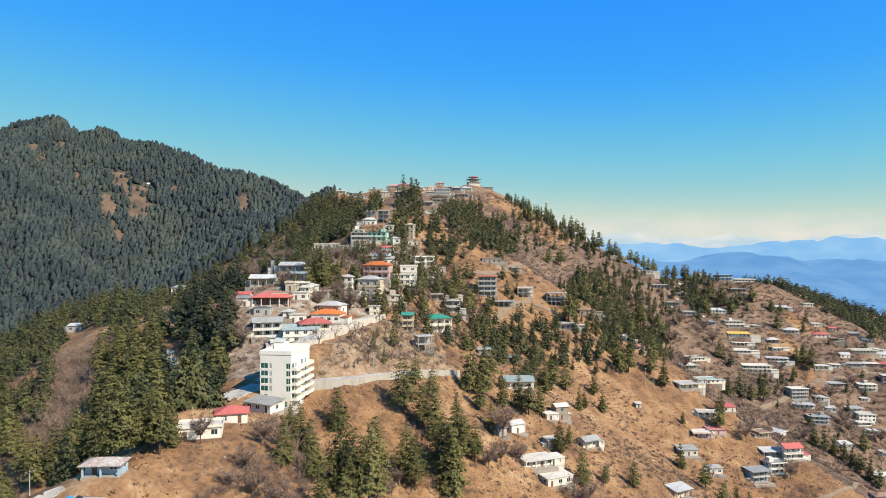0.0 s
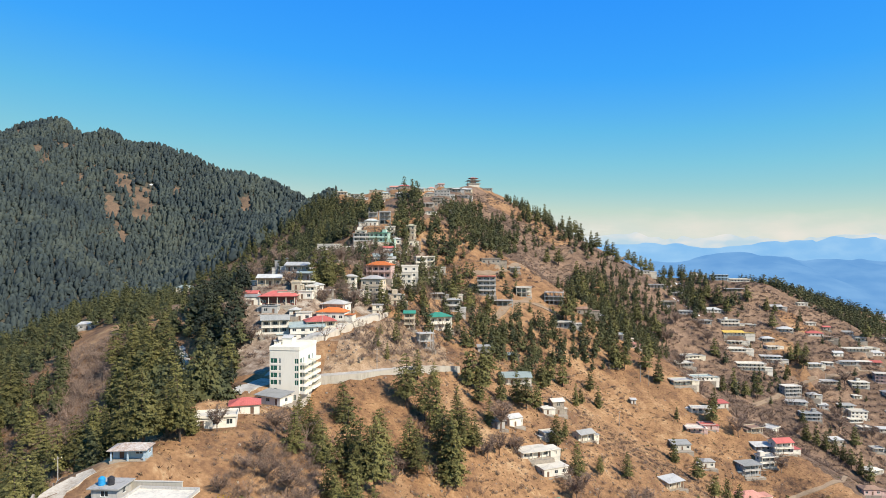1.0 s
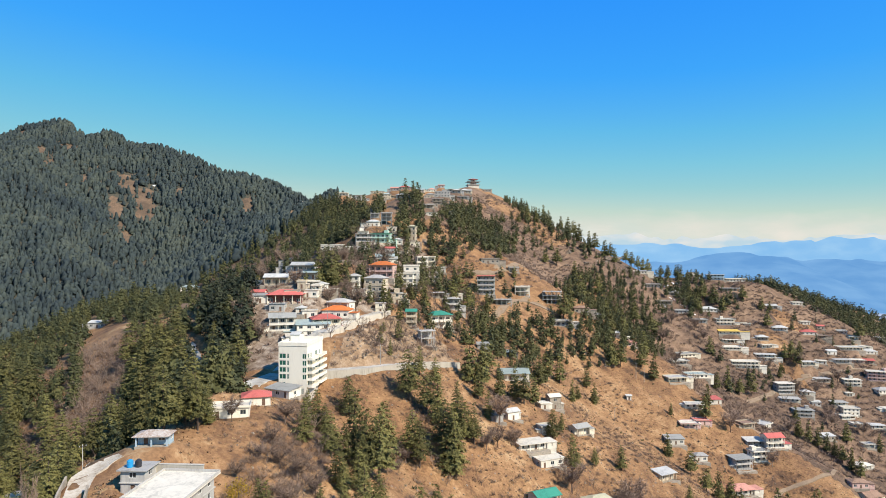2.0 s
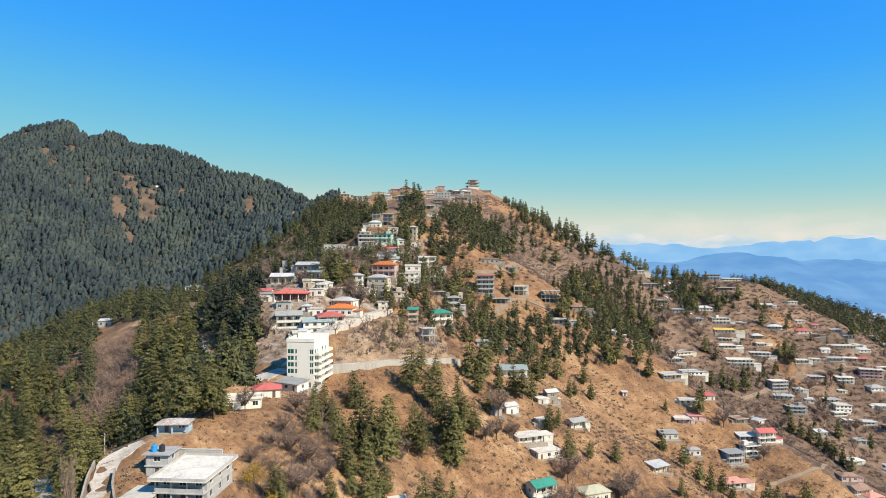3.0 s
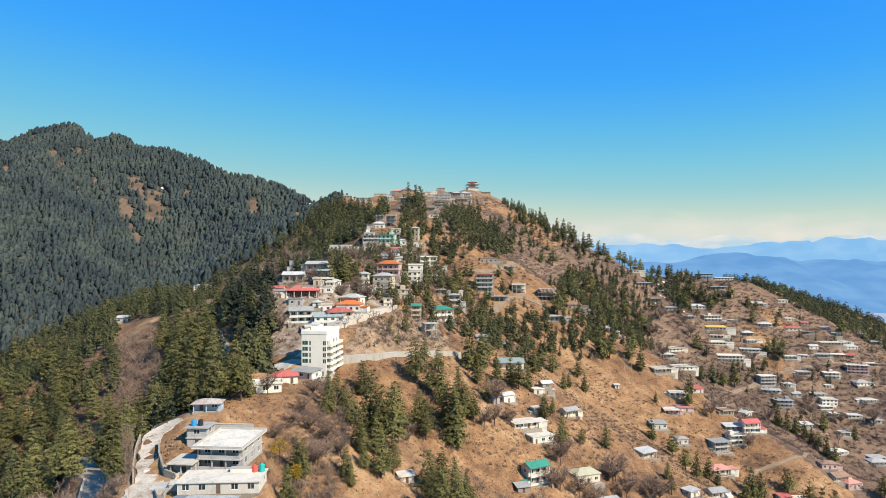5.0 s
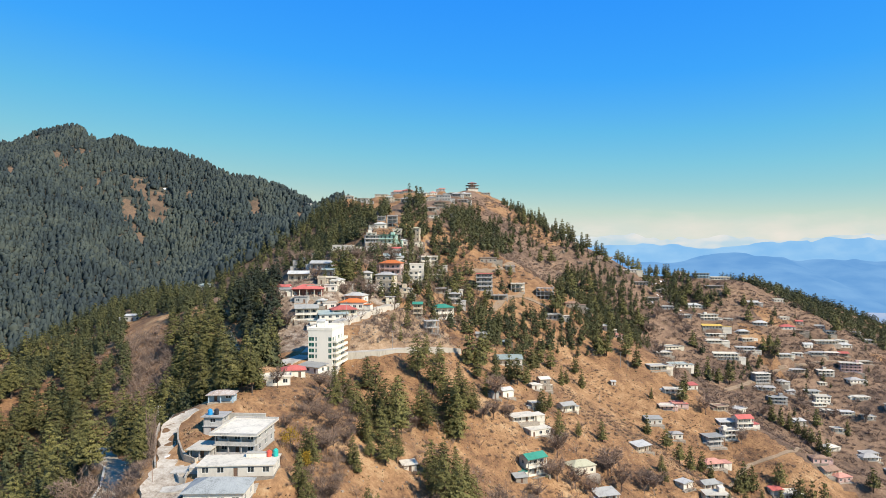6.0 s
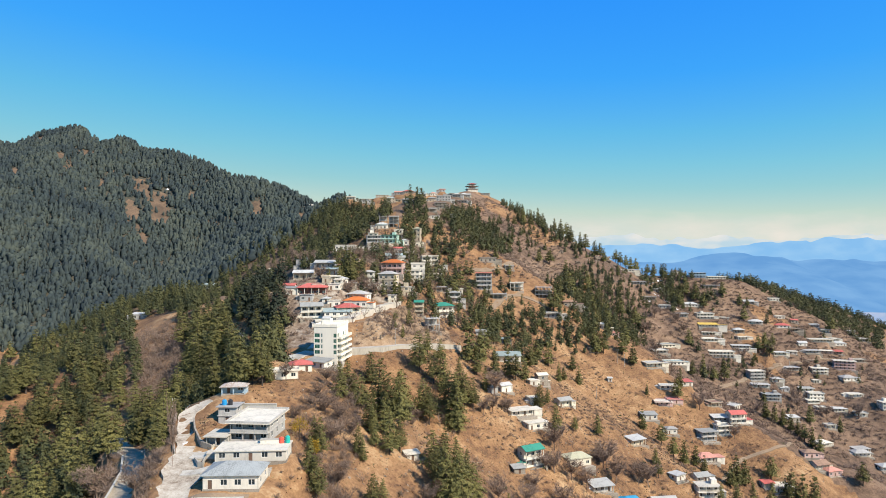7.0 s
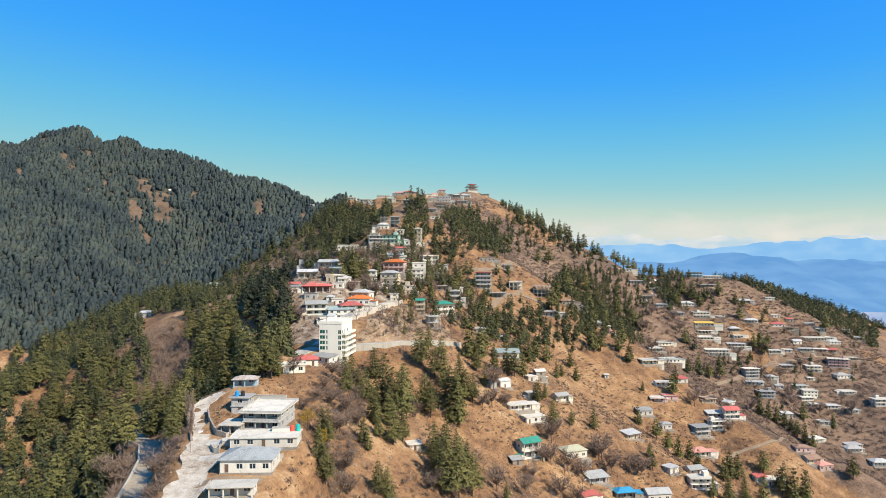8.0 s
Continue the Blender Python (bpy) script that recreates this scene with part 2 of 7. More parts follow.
def spur(x, y, nodes, left, right, r):
    """A spur of the mountain: a crest line, and the slopes that fall from it on either side."""
    top = np.full(x.shape, -1e9)
    for (ax, ay, az), (bx, by, bz) in zip(nodes, nodes[1:]):
        dx, dy = bx - ax, by - ay
        t = np.clip(((x - ax) * dx + (y - ay) * dy) / (dx * dx + dy * dy), 0, 1)
        ex, ey = x - ax - t * dx, y - ay - t * dy
        d = np.sqrt(ex * ex + ey * ey)
        side = (dx * ey - dy * ex) / (math.hypot(dx, dy) * d + 0.01)
        slope = (left + right) / 2 + (left - right) / 2 * side
        top = np.maximum(top, az + t * (bz - az) - slope * (np.sqrt(d * d + r * r) - r))
    return top


def relief(x, y):
    """The height of the bare hillside."""
    tops = np.stack([spur(x, y, *s) for s in SPURS.values()] + [np.full(x.shape, -520.0)])
    m = tops.max(0)
    z = m + 4.0 * np.log(np.exp((tops - m) / 4.0).sum(0))
    far = np.clip((y - 850) / 300, 0, 1) * np.clip((z + 300) / 100, 0, 1)
    rough = 2.2 * lattice(x, y, 37, 1) + 1.0 * lattice(x, y, 13, 2) + 0.35 * lattice(x, y, 5, 3) + far * 9 * lattice(x, y, 90, 4)
    z = z + 17 * np.exp(-((x + 640) / 42) ** 2 - ((y - 1190) / 90) ** 2)
    wild = np.clip((-x - 150) / 100, 0, 1) * np.clip((y - 580) / 120, 0, 1)
    rough = rough + wild * 9 * lattice(x + 0.3 * y, y * 0.35, 62, 21)
    z = z + rough * np.clip((z + 500) / 100, 0.05, 1)
    # farmed terraces on the lower slopes
    step = 3.4
    q = z / step + 0.35 * lattice(x, y, 60, 8)
    u = q - np.floor(q)
    terraced = z + step * (np.clip((u - 0.62) / 0.38, 0, 1) - u)
    farmed = np.clip((x - 120) / 60, 0, 1) * np.clip((640 - y) / 60, 0, 1) * np.clip((lattice(x, y, 80, 9) + 0.75) / 0.5, 0, 1)
    return z + farmed * 0.55 * (terraced - z)
# -- relief end --


# ground
def axis(lo, hi, step, reach, more_lo=0.0, more_hi=0.0, wider=8.0):
    """Even steps from lo to hi, wider ones over a further stretch on either side, then ever longer ones out to the reach."""
    a = list(np.arange(lo - more_lo, lo, wider)) + list(np.arange(lo, hi, step)) + list(np.arange(hi, hi + more_hi + 1, wider))
    s = step
    while a[-1] < reach:
        s *= 1.09
        a.append(a[-1] + max(s, a[-1] - a[-2]))
    s = step
    while a[0] > -reach:
        s *= 1.09
        a.insert(0, a[0] - max(s, a[1] - a[0]))
    return np.array(a)


def sheet(name, xs, ys, height, mat):
    """A square-meshed sheet over the given lines."""
    gx, gy = np.meshgrid(xs, ys)
    gz = height(gx.ravel(), gy.ravel())
    nx, ny = len(xs), len(ys)
    idx = np.arange(nx * ny).reshape(ny, nx)
    faces = np.stack([idx[:-1, :-1], idx[:-1, 1:], idx[1:, 1:], idx[1:, :-1]], -1).reshape(-1, 4)
    me = bpy.data.meshes.new(name)
    me.from_pydata(np.stack([gx.ravel(), gy.ravel(), gz], 1), [], faces.tolist())
    me.materials.append(mat)
    me.polygons.foreach_set("use_smooth", [True] * len(me.polygons))
    return new(name, me)


PADS = []      # level places cut into the slope: x, y, z, reach


def terrain(x, y):
    """The hillside with the level places that people have cut into it."""
    z = relief(x, y)
    for px, py, pz, r, *soft in PADS:
        soft = soft[0] if soft else 4.0
        near = (np.abs(x - px) < r + soft + 1) & (np.abs(y - py) < r + soft + 1)
        if near.any():
            d = np.hypot(x[near] - px, y[near] - py)
            w = np.clip((r + soft - d) / soft, 0, 1)
            w = w * w * (3 - 2 * w)
            z[near] = z[near] * (1 - w) + pz * w
    return z


def ground_at(x, y):
    return float(terrain(np.array([float(x)]), np.array([float(y)]))[0])


def mesh_of(name, v, f, mat):
    me = bpy.data.meshes.new(name)
    me.from_pydata(v, [], f.tolist() if hasattr(f, "tolist") else f)
    me.materials.append(mat)
    return me


def inside(x, y, poly):
    """Whether points lie in a polygon."""
    hit = np.zeros(x.shape, bool)
    for (ax, ay), (bx, by) in zip(poly, poly[1:] + poly[:1]):
        cross = (ay > y) != (by > y)
        hit ^= cross & (x < (bx - ax) * (y - ay) / (by - ay + 1e-12) + ax)
    return hit


# plan of the houses: the middle of the front, width, depth, storeys, turn and kind
HOUSES = []


def plan(x, y, z, w, d, floors, yaw, roof, roof_tint, wall_tint, style, label, storey=3.0, extras=True, eaves=0.35):
    HOUSES.append((x, y, z, w, d, floors, yaw, roof, ROOFS[roof_tint], WALLS[wall_tint], style, label, storey, extras, eaves))
    c, s = math.cos(radians(yaw)), math.sin(radians(yaw))
    PADS.append((x - s * d * 0.4, y + c * d * 0.4, z, max(w, d) * 0.44))

plan(-73.6, 269.3, -24.8, 15.6, 9.5, 1, 2, "hip", "red", "maroon", "veranda", "house with a broad red tin roof, pale columns and veranda shade in its wall colour", 4.00)
plan(-69.2, 295.4, -14.8, 9.4, 5.0, 1, -13, "shed", "teal", "grey", "veranda", "grey plastered one-storey house with teal grey tin roof", 3.2)
plan(-116.9, 481.0, -11.2, 13.7, 9.0, 1, 12, "hip", "teal", "grey", "plain", "grey plastered one-storey house with teal grey tin roof", 3.60)
plan(-69.9, 252.0, -35.2, 10.9, 7.5, 2, 15, "gable", "slate", "white", "balcony", "whitewashed two-storey house with blue-grey tin roof", 2.89)
plan(-50.5, 277.1, -28.5, 10.9, 7.6, 1, -18, "hip", "grey", "white", "veranda", "whitewashed one-storey house with grey roof", 3.60)
plan(-50.2, 269.7, -31.5, 12.5, 8.1, 1, -6, "hip", "orange", "white", "plain", "whitewashed one-storey house with orange tin roof", 3.60)
plan(-51.6, 256.9, -36.1, 12.3, 8.6, 2, 19, "hip", "red", "cream", "balcony", "cream two-storey house with red tin roof", 2.80)
plan(-56.4, 251.2, -37.4, 13.9, 9.0, 2, 13, "shed", "teal", "white", "plain", "whitewashed two-storey house with a sloping teal grey tin roof", 2.60)
plan(-35.5, 333.8, -15.9, 13.6, 9.0, 2, -11, "hip", "orange", "pink", "balcony", "pink two-storey house with orange tin roof", 3.60)
plan(-37.6, 382.6, -8.1, 11.6, 7.5, 1, 6, "gable", "teal", "white", "plain", "whitewashed one-storey house with teal grey tin roof", 3.60)
plan(-36.8, 309.5, -25.8, 10.7, 7.4, 3, -16, "hip", "grey", "beige", "plain", "beige three-storey house with grey roof", 3.60)
plan(-35.9, 404.5, -2.9, 6.7, 5.0, 1, 7, "gable", "red", "white", "plain", "whitewashed one-storey house with red tin roof", 3.60)
plan(-55.4, 471.5, 17.8, 9.6, 6.0, 1, -1, "hip", "teal", "white", "plain", "whitewashed one-storey house with teal grey tin roof", 3.60)
plan(-57.2, 436.9, 5.5, 12.5, 8.0, 2, 11, "flat", "tin", "grey", "balcony", "grey plastered two-storey house with bare tin roof", 3.00)
plan(-46.1, 437.0, 5.0, 13.7, 9.0, 2, -8, "flat", "green", "green", "balcony", "mint green two-storey house with green tin roof", 3.42)
plan(-54.6, 481.4, 21.8, 6.8, 5.0, 2, 3, "flat", "grey", "grey", "frame", "grey plastered unfinished concrete frame with grey slab", 3.50)
plan(-45.0, 475.5, 19.7, 8.2, 5.2, 3, -2, "flat", "grey", "grey", "frame", "grey unfinished concrete frame with open storeys", 3.00)
plan(-24.8, 466.6, 7.6, 6.5, 5.0, 3, -14, "hip", "cream", "beige", "plain", "beige three-storey house with cream tin roof", 3.40)
plan(-86.6, 443.6, -2.7, 10.0, 6.4, 1, 5, "flat", "white", "white", "plain", "whitewashed one-storey house with pale flat roof", 3.60)
plan(-71.6, 434.5, -1.8, 12.8, 8.2, 1, 4, "flat", "white", "cream", "plain", "cream one-storey house with pale flat roof", 3.60)
plan(-19.4, 355.1, -23.2, 9.2, 5.7, 4, 0, "flat", "white", "white", "plain", "whitewashed four-storey house with pale flat roof", 3.37)
plan(-14.6, 418.1, -16.2, 7.7, 5.3, 3, 18, "flat", "grey", "white", "balcony", "whitewashed three-storey house with grey roof", 3.60)
plan(-7.9, 426.6, -19.0, 9.0, 5.7, 1, 2, "flat", "white", "white", "plain", "whitewashed one-storey house with pale flat roof", 3.60)
plan(-24.9, 314.1, -28.7, 6.0, 5.0, 2, 6, "flat", "grey", "beige", "plain", "beige two-storey house with grey roof", 2.86)
plan(-16.6, 296.2, -39.0, 5.1, 5.0, 3, -0, "gable", "green", "beige", "balcony", "beige three-storey house with green tin roof", 2.62)
plan(-1.2, 322.8, -42.8, 12.3, 8.7, 2, 23, "hip", "green", "white", "balcony", "whitewashed two-storey house with green tin roof", 3.60)
plan(5.5, 358.1, -36.6, 8.6, 5.8, 2, 9, "flat", "tin", "grey", "balcony", "grey plastered two-storey house with bare tin roof", 3.60)
plan(-7.8, 285.5, -46.6, 7.2, 5.1, 2, 20, "flat", "grey", "grey", "frame", "grey plastered unfinished concrete frame with grey slab", 3.60)
plan(29.9, 427.0, -32.0, 12.6, 8.0, 4, -4, "flat", "red", "grey", "balcony", "grey plastered four-storey house with red tin roof", 3.35)
plan(40.5, 420.8, -38.6, 13.7, 8.7, 1, -3, "flat", "grey", "grey", "frame", "grey plastered unfinished concrete frame with grey slab", 3.60)
plan(58.3, 446.8, -34.3, 10.8, 6.8, 2, -1, "flat", "grey", "white", "frame", "whitewashed unfinished concrete frame with grey slab", 3.27)
plan(80.3, 450.6, -40.3, 13.0, 9.0, 3, -17, "flat", "grey", "grey", "frame", "grey plastered unfinished concrete frame with grey slab", 2.93)
plan(55.1, 473.0, -17.7, 7.4, 5.0, 1, 7, "flat", "grey", "grey", "frame", "grey plastered unfinished concrete frame with grey slab", 3.60)
plan(36.3, 470.2, -10.8, 14.5, 9.0, 1, -1, "flat", "brown", "stone", "plain", "rubble stone one-storey house with rusty roof", 3.60)
plan(82.2, 423.0, -53.8, 14.1, 8.7, 1, -0, "flat", "white", "grey", "veranda", "grey plastered one-storey house with pale flat roof", 3.60)
plan(115.1, 461.1, -52.9, 10.1, 7.2, 1, -2, "hip", "slate", "white", "veranda", "whitewashed one-storey house with blue-grey tin roof", 3.20, True, 0.75)
plan(104.4, 457.1, -48.0, 11.2, 7.2, 1, -4, "hip", "brown", "stone", "plain", "rubble stone one-storey house with rusty roof", 3.60)
plan(127.6, 449.2, -65.2, 5.1, 5.0, 1, -28, "gable", "tin", "white", "plain", "whitewashed one-storey house with bare tin roof", 3.20, True, 1.00)
plan(135.3, 451.4, -68.2, 5.9, 5.0, 1, -26, "flat", "white", "white", "veranda", "whitewashed one-storey house with pale flat roof", 3.20, True, 0.50)
plan(139.1, 446.2, -71.8, 6.2, 5.0, 1, 0, "shed", "pink", "pink", "plain", "pink one-storey house with faded red roof", 3.20, True, 0.75)
plan(35.9, 302.0, -67.1, 15.2, 9.0, 1, 4, "gable", "teal", "white", "veranda", "whitewashed one-storey house with teal grey tin roof", 3.60)
plan(21.3, 323.2, -54.6, 6.1, 5.0, 1, 1, "shed", "slate", "grey", "plain", "grey plastered one-storey house with blue-grey tin roof", 2.93)
plan(38.9, 347.3, -62.7, 4.9, 5.0, 1, 0, "shed", "teal", "grey", "plain", "grey plastered one-storey house with teal grey tin roof", 2.78)
plan(55.1, 292.7, -79.1, 5.9, 5.0, 2, 17, "gable", "white", "stone", "plain", "rubble stone two-storey house with pale flat roof", 2.99)
plan(48.6, 284.4, -77.1, 4.3, 5.0, 1, 17, "flat", "white", "white", "plain", "whitewashed one-storey house with pale flat roof", 2.91)
plan(30.3, 256.5, -74.8, 6.0, 5.0, 1, 29, "gable", "tin", "white", "plain", "whitewashed one-storey house with bare tin roof", 3.60)
plan(23.3, 247.4, -73.2, 4.0, 5.0, 1, 31, "shed", "slate", "grey", "plain", "grey plastered one-storey house with blue-grey tin roof", 3.10)
plan(45.7, 260.1, -82.4, 5.5, 5.0, 1, 19, "flat", "grey", "cream", "plain", "cream one-storey house with grey roof", 3.60)
plan(65.3, 276.0, -87.3, 8.1, 5.8, 1, 29, "gable", "slate", "cream", "veranda", "cream one-storey house with blue-grey tin roof", 3.60)
plan(36.9, 238.5, -82.6, 12.5, 8.0, 1, 20, "flat", "white", "white", "veranda", "whitewashed one-storey house with pale flat roof", 3.0)
plan(43.4, 233.6, -87.4, 11.0, 8.6, 1, 24, "flat", "white", "white", "plain", "whitewashed house with a broad pale flat roof", 3.2)
plan(38.0, 207.9, -96.7, 9.5, 6.8, 2, 28, "gable", "green", "white", "balcony", "whitewashed two-storey house with green tin roof", 3.60)
plan(62.3, 227.2, -103.2, 11.9, 8.3, 1, 20, "hip", "cream", "cream", "plain", "cream one-storey house with cream tin roof", 3.60)
plan(105.7, 276.6, -109.2, 9.1, 6.5, 1, 26, "shed", "tin", "beige", "veranda", "beige one-storey house with bare tin roof", 3.60)
plan(155.5, 399.4, -88.2, 12.5, 7.7, 1, 10, "flat", "grey", "cream", "veranda", "cream one-storey house with grey roof", 2.9, True, 1.0)
plan(192.1, 457.2, -97.5, 16.4, 9.0, 1, 5, "flat", "teal", "white", "plain", "whitewashed one-storey house with teal grey tin roof", 2.9, True, 0.5)
plan(190.4, 488.7, -92.8, 14.4, 9.0, 1, 9, "flat", "white", "grey", "veranda", "grey plastered one-storey house with pale flat roof", 2.9, True, 0.75)
plan(209.9, 521.7, -92.7, 15.2, 9.0, 1, 16, "flat", "slate", "cream", "plain", "cream one-storey house with blue-grey tin roof", 2.9, True, 1.0)
plan(157.4, 376.0, -100.2, 11.2, 5.7, 1, -9, "flat", "grey", "white", "veranda", "whitewashed one-storey house with grey roof", 2.9, True, 0.5)
plan(174.8, 386.2, -99.6, 8.4, 6.7, 1, 10, "shed", "red", "white", "plain", "whitewashed one-storey house with red tin roof", 2.9, True, 0.75)
plan(147.5, 359.3, -107.6, 9.3, 7.2, 1, -5, "flat", "white", "pink", "veranda", "pink one-storey house with pale flat roof", 2.9, True, 1.0)
plan(133.5, 343.3, -112.4, 9.8, 6.2, 1, 3, "shed", "slate", "white", "plain", "whitewashed one-storey house with blue-grey tin roof", 3.20, True, 0.50)
plan(190.4, 373.7, -111.8, 8.3, 6.5, 1, 16, "flat", "brown", "beige", "veranda", "beige one-storey house with rusty roof", 3.14, True, 0.75)
plan(230.5, 429.4, -127.6, 9.7, 7.8, 1, 35, "flat", "grey", "white", "plain", "whitewashed one-storey house with grey roof", 3.20, True, 1.00)
plan(188.5, 361.5, -119.3, 10.2, 6.5, 1, 3, "shed", "tin", "grey", "veranda", "grey plastered one-storey house with bare tin roof", 3.20, True, 0.50)
plan(199.6, 359.2, -119.7, 10.7, 8.0, 2, 7, "gable", "red", "white", "balcony", "whitewashed two-storey house with red tin roof", 3.20, True, 0.75)
plan(171.7, 340.6, -126.1, 10.2, 7.8, 2, 11, "flat", "slate", "grey", "balcony", "grey plastered two-storey house with blue-grey tin roof", 3.20, True, 1.00)
plan(185.2, 348.6, -124.5, 9.4, 6.3, 2, 10, "flat", "slate", "white", "balcony", "whitewashed two-storey house with blue-grey tin roof", 3.11, True, 0.50)
plan(162.8, 321.1, -133.5, 12.5, 9.0, 1, 13, "hip", "pink", "white", "veranda", "whitewashed one-storey house with faded red roof", 3.20, True, 0.75)
plan(145.6, 336.8, -120.0, 7.0, 5.2, 1, 5, "hip", "grey", "white", "plain", "whitewashed one-storey house with grey roof", 3.20, True, 1.00)
plan(279.9, 606.1, -75.2, 17.8, 9.0, 2, -3, "flat", "slate", "white", "veranda", "whitewashed two-storey house with blue-grey tin roof", 2.9, True, 0.5)
plan(268.6, 574.4, -87.9, 17.0, 7.0, 1, -7, "flat", "white", "white", "veranda", "whitewashed one-storey house with pale flat roof", 2.9, True, 0.75)
plan(264.0, 558.1, -92.5, 15.9, 9.0, 1, -5, "flat", "white", "white", "balcony", "whitewashed one-storey house with pale flat roof", 2.9, True, 1.0)
plan(271.3, 626.6, -63.8, 16.0, 9.0, 1, -14, "hip", "tin", "white", "plain", "whitewashed one-storey house with bare tin roof", 2.9, True, 0.5)
plan(301.1, 679.0, -33.8, 18.3, 9.0, 2, -13, "flat", "slate", "blue", "veranda", "pale blue two-storey house with blue-grey tin roof", 2.9, True, 0.75)
plan(324.6, 680.8, -35.8, 20.3, 9.0, 1, -4, "flat", "white", "white", "plain", "whitewashed one-storey house with pale flat roof", 2.9, True, 1.0)
plan(306.9, 655.4, -44.5, 19.3, 9.0, 1, -7, "flat", "grey", "grey", "frame", "grey plastered unfinished concrete frame with grey slab", 2.9, True, 0.5)
plan(280.6, 697.3, -29.0, 6.5, 5.0, 1, -2, "flat", "brown", "white", "plain", "whitewashed one-storey house with rusty roof", 3.20, True, 0.75)
plan(289.6, 694.0, -32.2, 6.4, 5.0, 1, -17, "flat", "grey", "white", "veranda", "whitewashed one-storey house with grey roof", 3.20, True, 1.00)
plan(216.6, 676.6, -26.8, 15.6, 9.0, 1, -10, "flat", "white", "cream", "plain", "cream one-storey house with pale flat roof", 3.20, True, 0.50)
plan(266.1, 535.7, -104.8, 23.0, 9.0, 2, -6, "flat", "white", "white", "veranda", "whitewashed two-storey house with pale flat roof", 2.9, True, 0.75)
plan(296.2, 559.8, -102.5, 16.9, 9.0, 2, -12, "flat", "tin", "white", "veranda", "whitewashed two-storey house with bare tin roof", 2.9, True, 1.0)
plan(306.7, 576.6, -93.3, 11.3, 7.2, 1, 3, "flat", "white", "white", "veranda", "whitewashed one-storey house with pale flat roof", 2.9, True, 0.5)
plan(332.4, 603.7, -80.5, 13.2, 9.0, 1, -21, "hip", "tin", "white", "veranda", "whitewashed one-storey house with bare tin roof", 2.9, True, 0.75)
plan(345.5, 644.8, -62.6, 11.5, 8.0, 1, -5, "gable", "tin", "grey", "veranda", "grey plastered one-storey house with bare tin roof", 2.9, True, 1.0)
plan(366.6, 612.9, -85.9, 14.5, 8.9, 1, -14, "hip", "red", "white", "plain", "whitewashed one-storey house with red tin roof", 2.9, True, 0.5)
plan(378.3, 615.8, -89.8, 13.1, 9.0, 1, -15, "flat", "brown", "stone", "veranda", "rubble stone one-storey house with rusty roof", 2.9, True, 0.75)
plan(395.3, 641.9, -83.8, 6.9, 5.3, 1, -15, "gable", "red", "beige", "plain", "beige one-storey house with red tin roof", 3.20, True, 1.00)
plan(287.2, 508.3, -121.1, 13.9, 8.6, 3, 5, "flat", "white", "grey", "balcony", "grey plastered three-storey house with pale flat roof", 2.9, True, 0.5)
plan(283.3, 495.2, -124.9, 14.1, 9.0, 1, -14, "flat", "grey", "white", "veranda", "whitewashed one-storey house with grey roof", 2.9, True, 0.75)
plan(308.9, 517.1, -124.3, 7.9, 6.0, 1, -11, "hip", "grey", "white", "veranda", "whitewashed one-storey house with grey roof", 2.9, True, 1.0)
plan(284.7, 477.5, -132.7, 14.1, 9.0, 2, -8, "flat", "slate", "grey", "balcony", "grey plastered two-storey house with blue-grey tin roof", 2.9, True, 0.5)
plan(334.6, 558.7, -106.2, 11.6, 7.6, 1, -2, "flat", "tin", "cream", "veranda", "cream one-storey house with bare tin roof", 2.9, True, 0.75)
plan(352.5, 568.2, -106.8, 7.9, 6.2, 1, -12, "flat", "white", "white", "plain", "whitewashed one-storey house with pale flat roof", 2.9, True, 1.0)
plan(407.9, 613.0, -101.3, 26.7, 9.0, 1, -2, "flat", "tin", "cream", "veranda", "cream one-storey house with bare tin roof", 2.9, True, 0.5)
plan(376.9, 574.7, -107.1, 14.5, 9.0, 1, -3, "flat", "grey", "grey", "veranda", "grey plastered one-storey house with grey roof", 2.9, True, 0.75)
plan(402.5, 593.3, -110.4, 12.2, 8.0, 1, -12, "flat", "white", "pink", "veranda", "pink one-storey house with pale flat roof", 2.9, True, 1.0)
plan(432.7, 620.3, -106.6, 14.4, 9.0, 1, -2, "hip", "tin", "white", "plain", "whitewashed one-storey house with bare tin roof", 2.9, True, 0.5)
plan(420.8, 603.9, -113.2, 10.0, 7.2, 1, -7, "gable", "red", "stone", "veranda", "rubble stone one-storey house with red tin roof", 2.9, True, 0.75)
plan(397.6, 555.8, -120.5, 18.5, 9.0, 3, -18, "flat", "white", "pink", "balcony", "pink three-storey house with pale flat roof", 2.9, True, 1.0)
plan(366.1, 544.2, -122.6, 14.1, 9.0, 2, -10, "flat", "white", "white", "veranda", "whitewashed two-storey house with pale flat roof", 2.9, True, 0.5)
plan(390.6, 537.3, -127.5, 13.0, 9.0, 1, 2, "hip", "grey", "white", "plain", "whitewashed one-storey house with grey roof", 2.9, True, 0.75)
plan(338.2, 518.0, -133.4, 11.3, 8.7, 1, -4, "flat", "slate", "white", "veranda", "whitewashed one-storey house with blue-grey tin roof", 2.9, True, 1.0)
plan(336.0, 503.8, -141.3, 11.9, 8.2, 1, 6, "flat", "white", "white", "balcony", "whitewashed one-storey house with pale flat roof", 2.9, True, 0.5)
plan(338.0, 495.3, -145.4, 7.9, 5.2, 1, 1, "flat", "white", "grey", "veranda", "grey plastered one-storey house with pale flat roof", 2.9, True, 0.75)
plan(354.5, 496.0, -146.8, 9.4, 6.8, 1, -8, "flat", "tin", "cream", "plain", "cream one-storey house with bare tin roof", 2.9, True, 1.0)
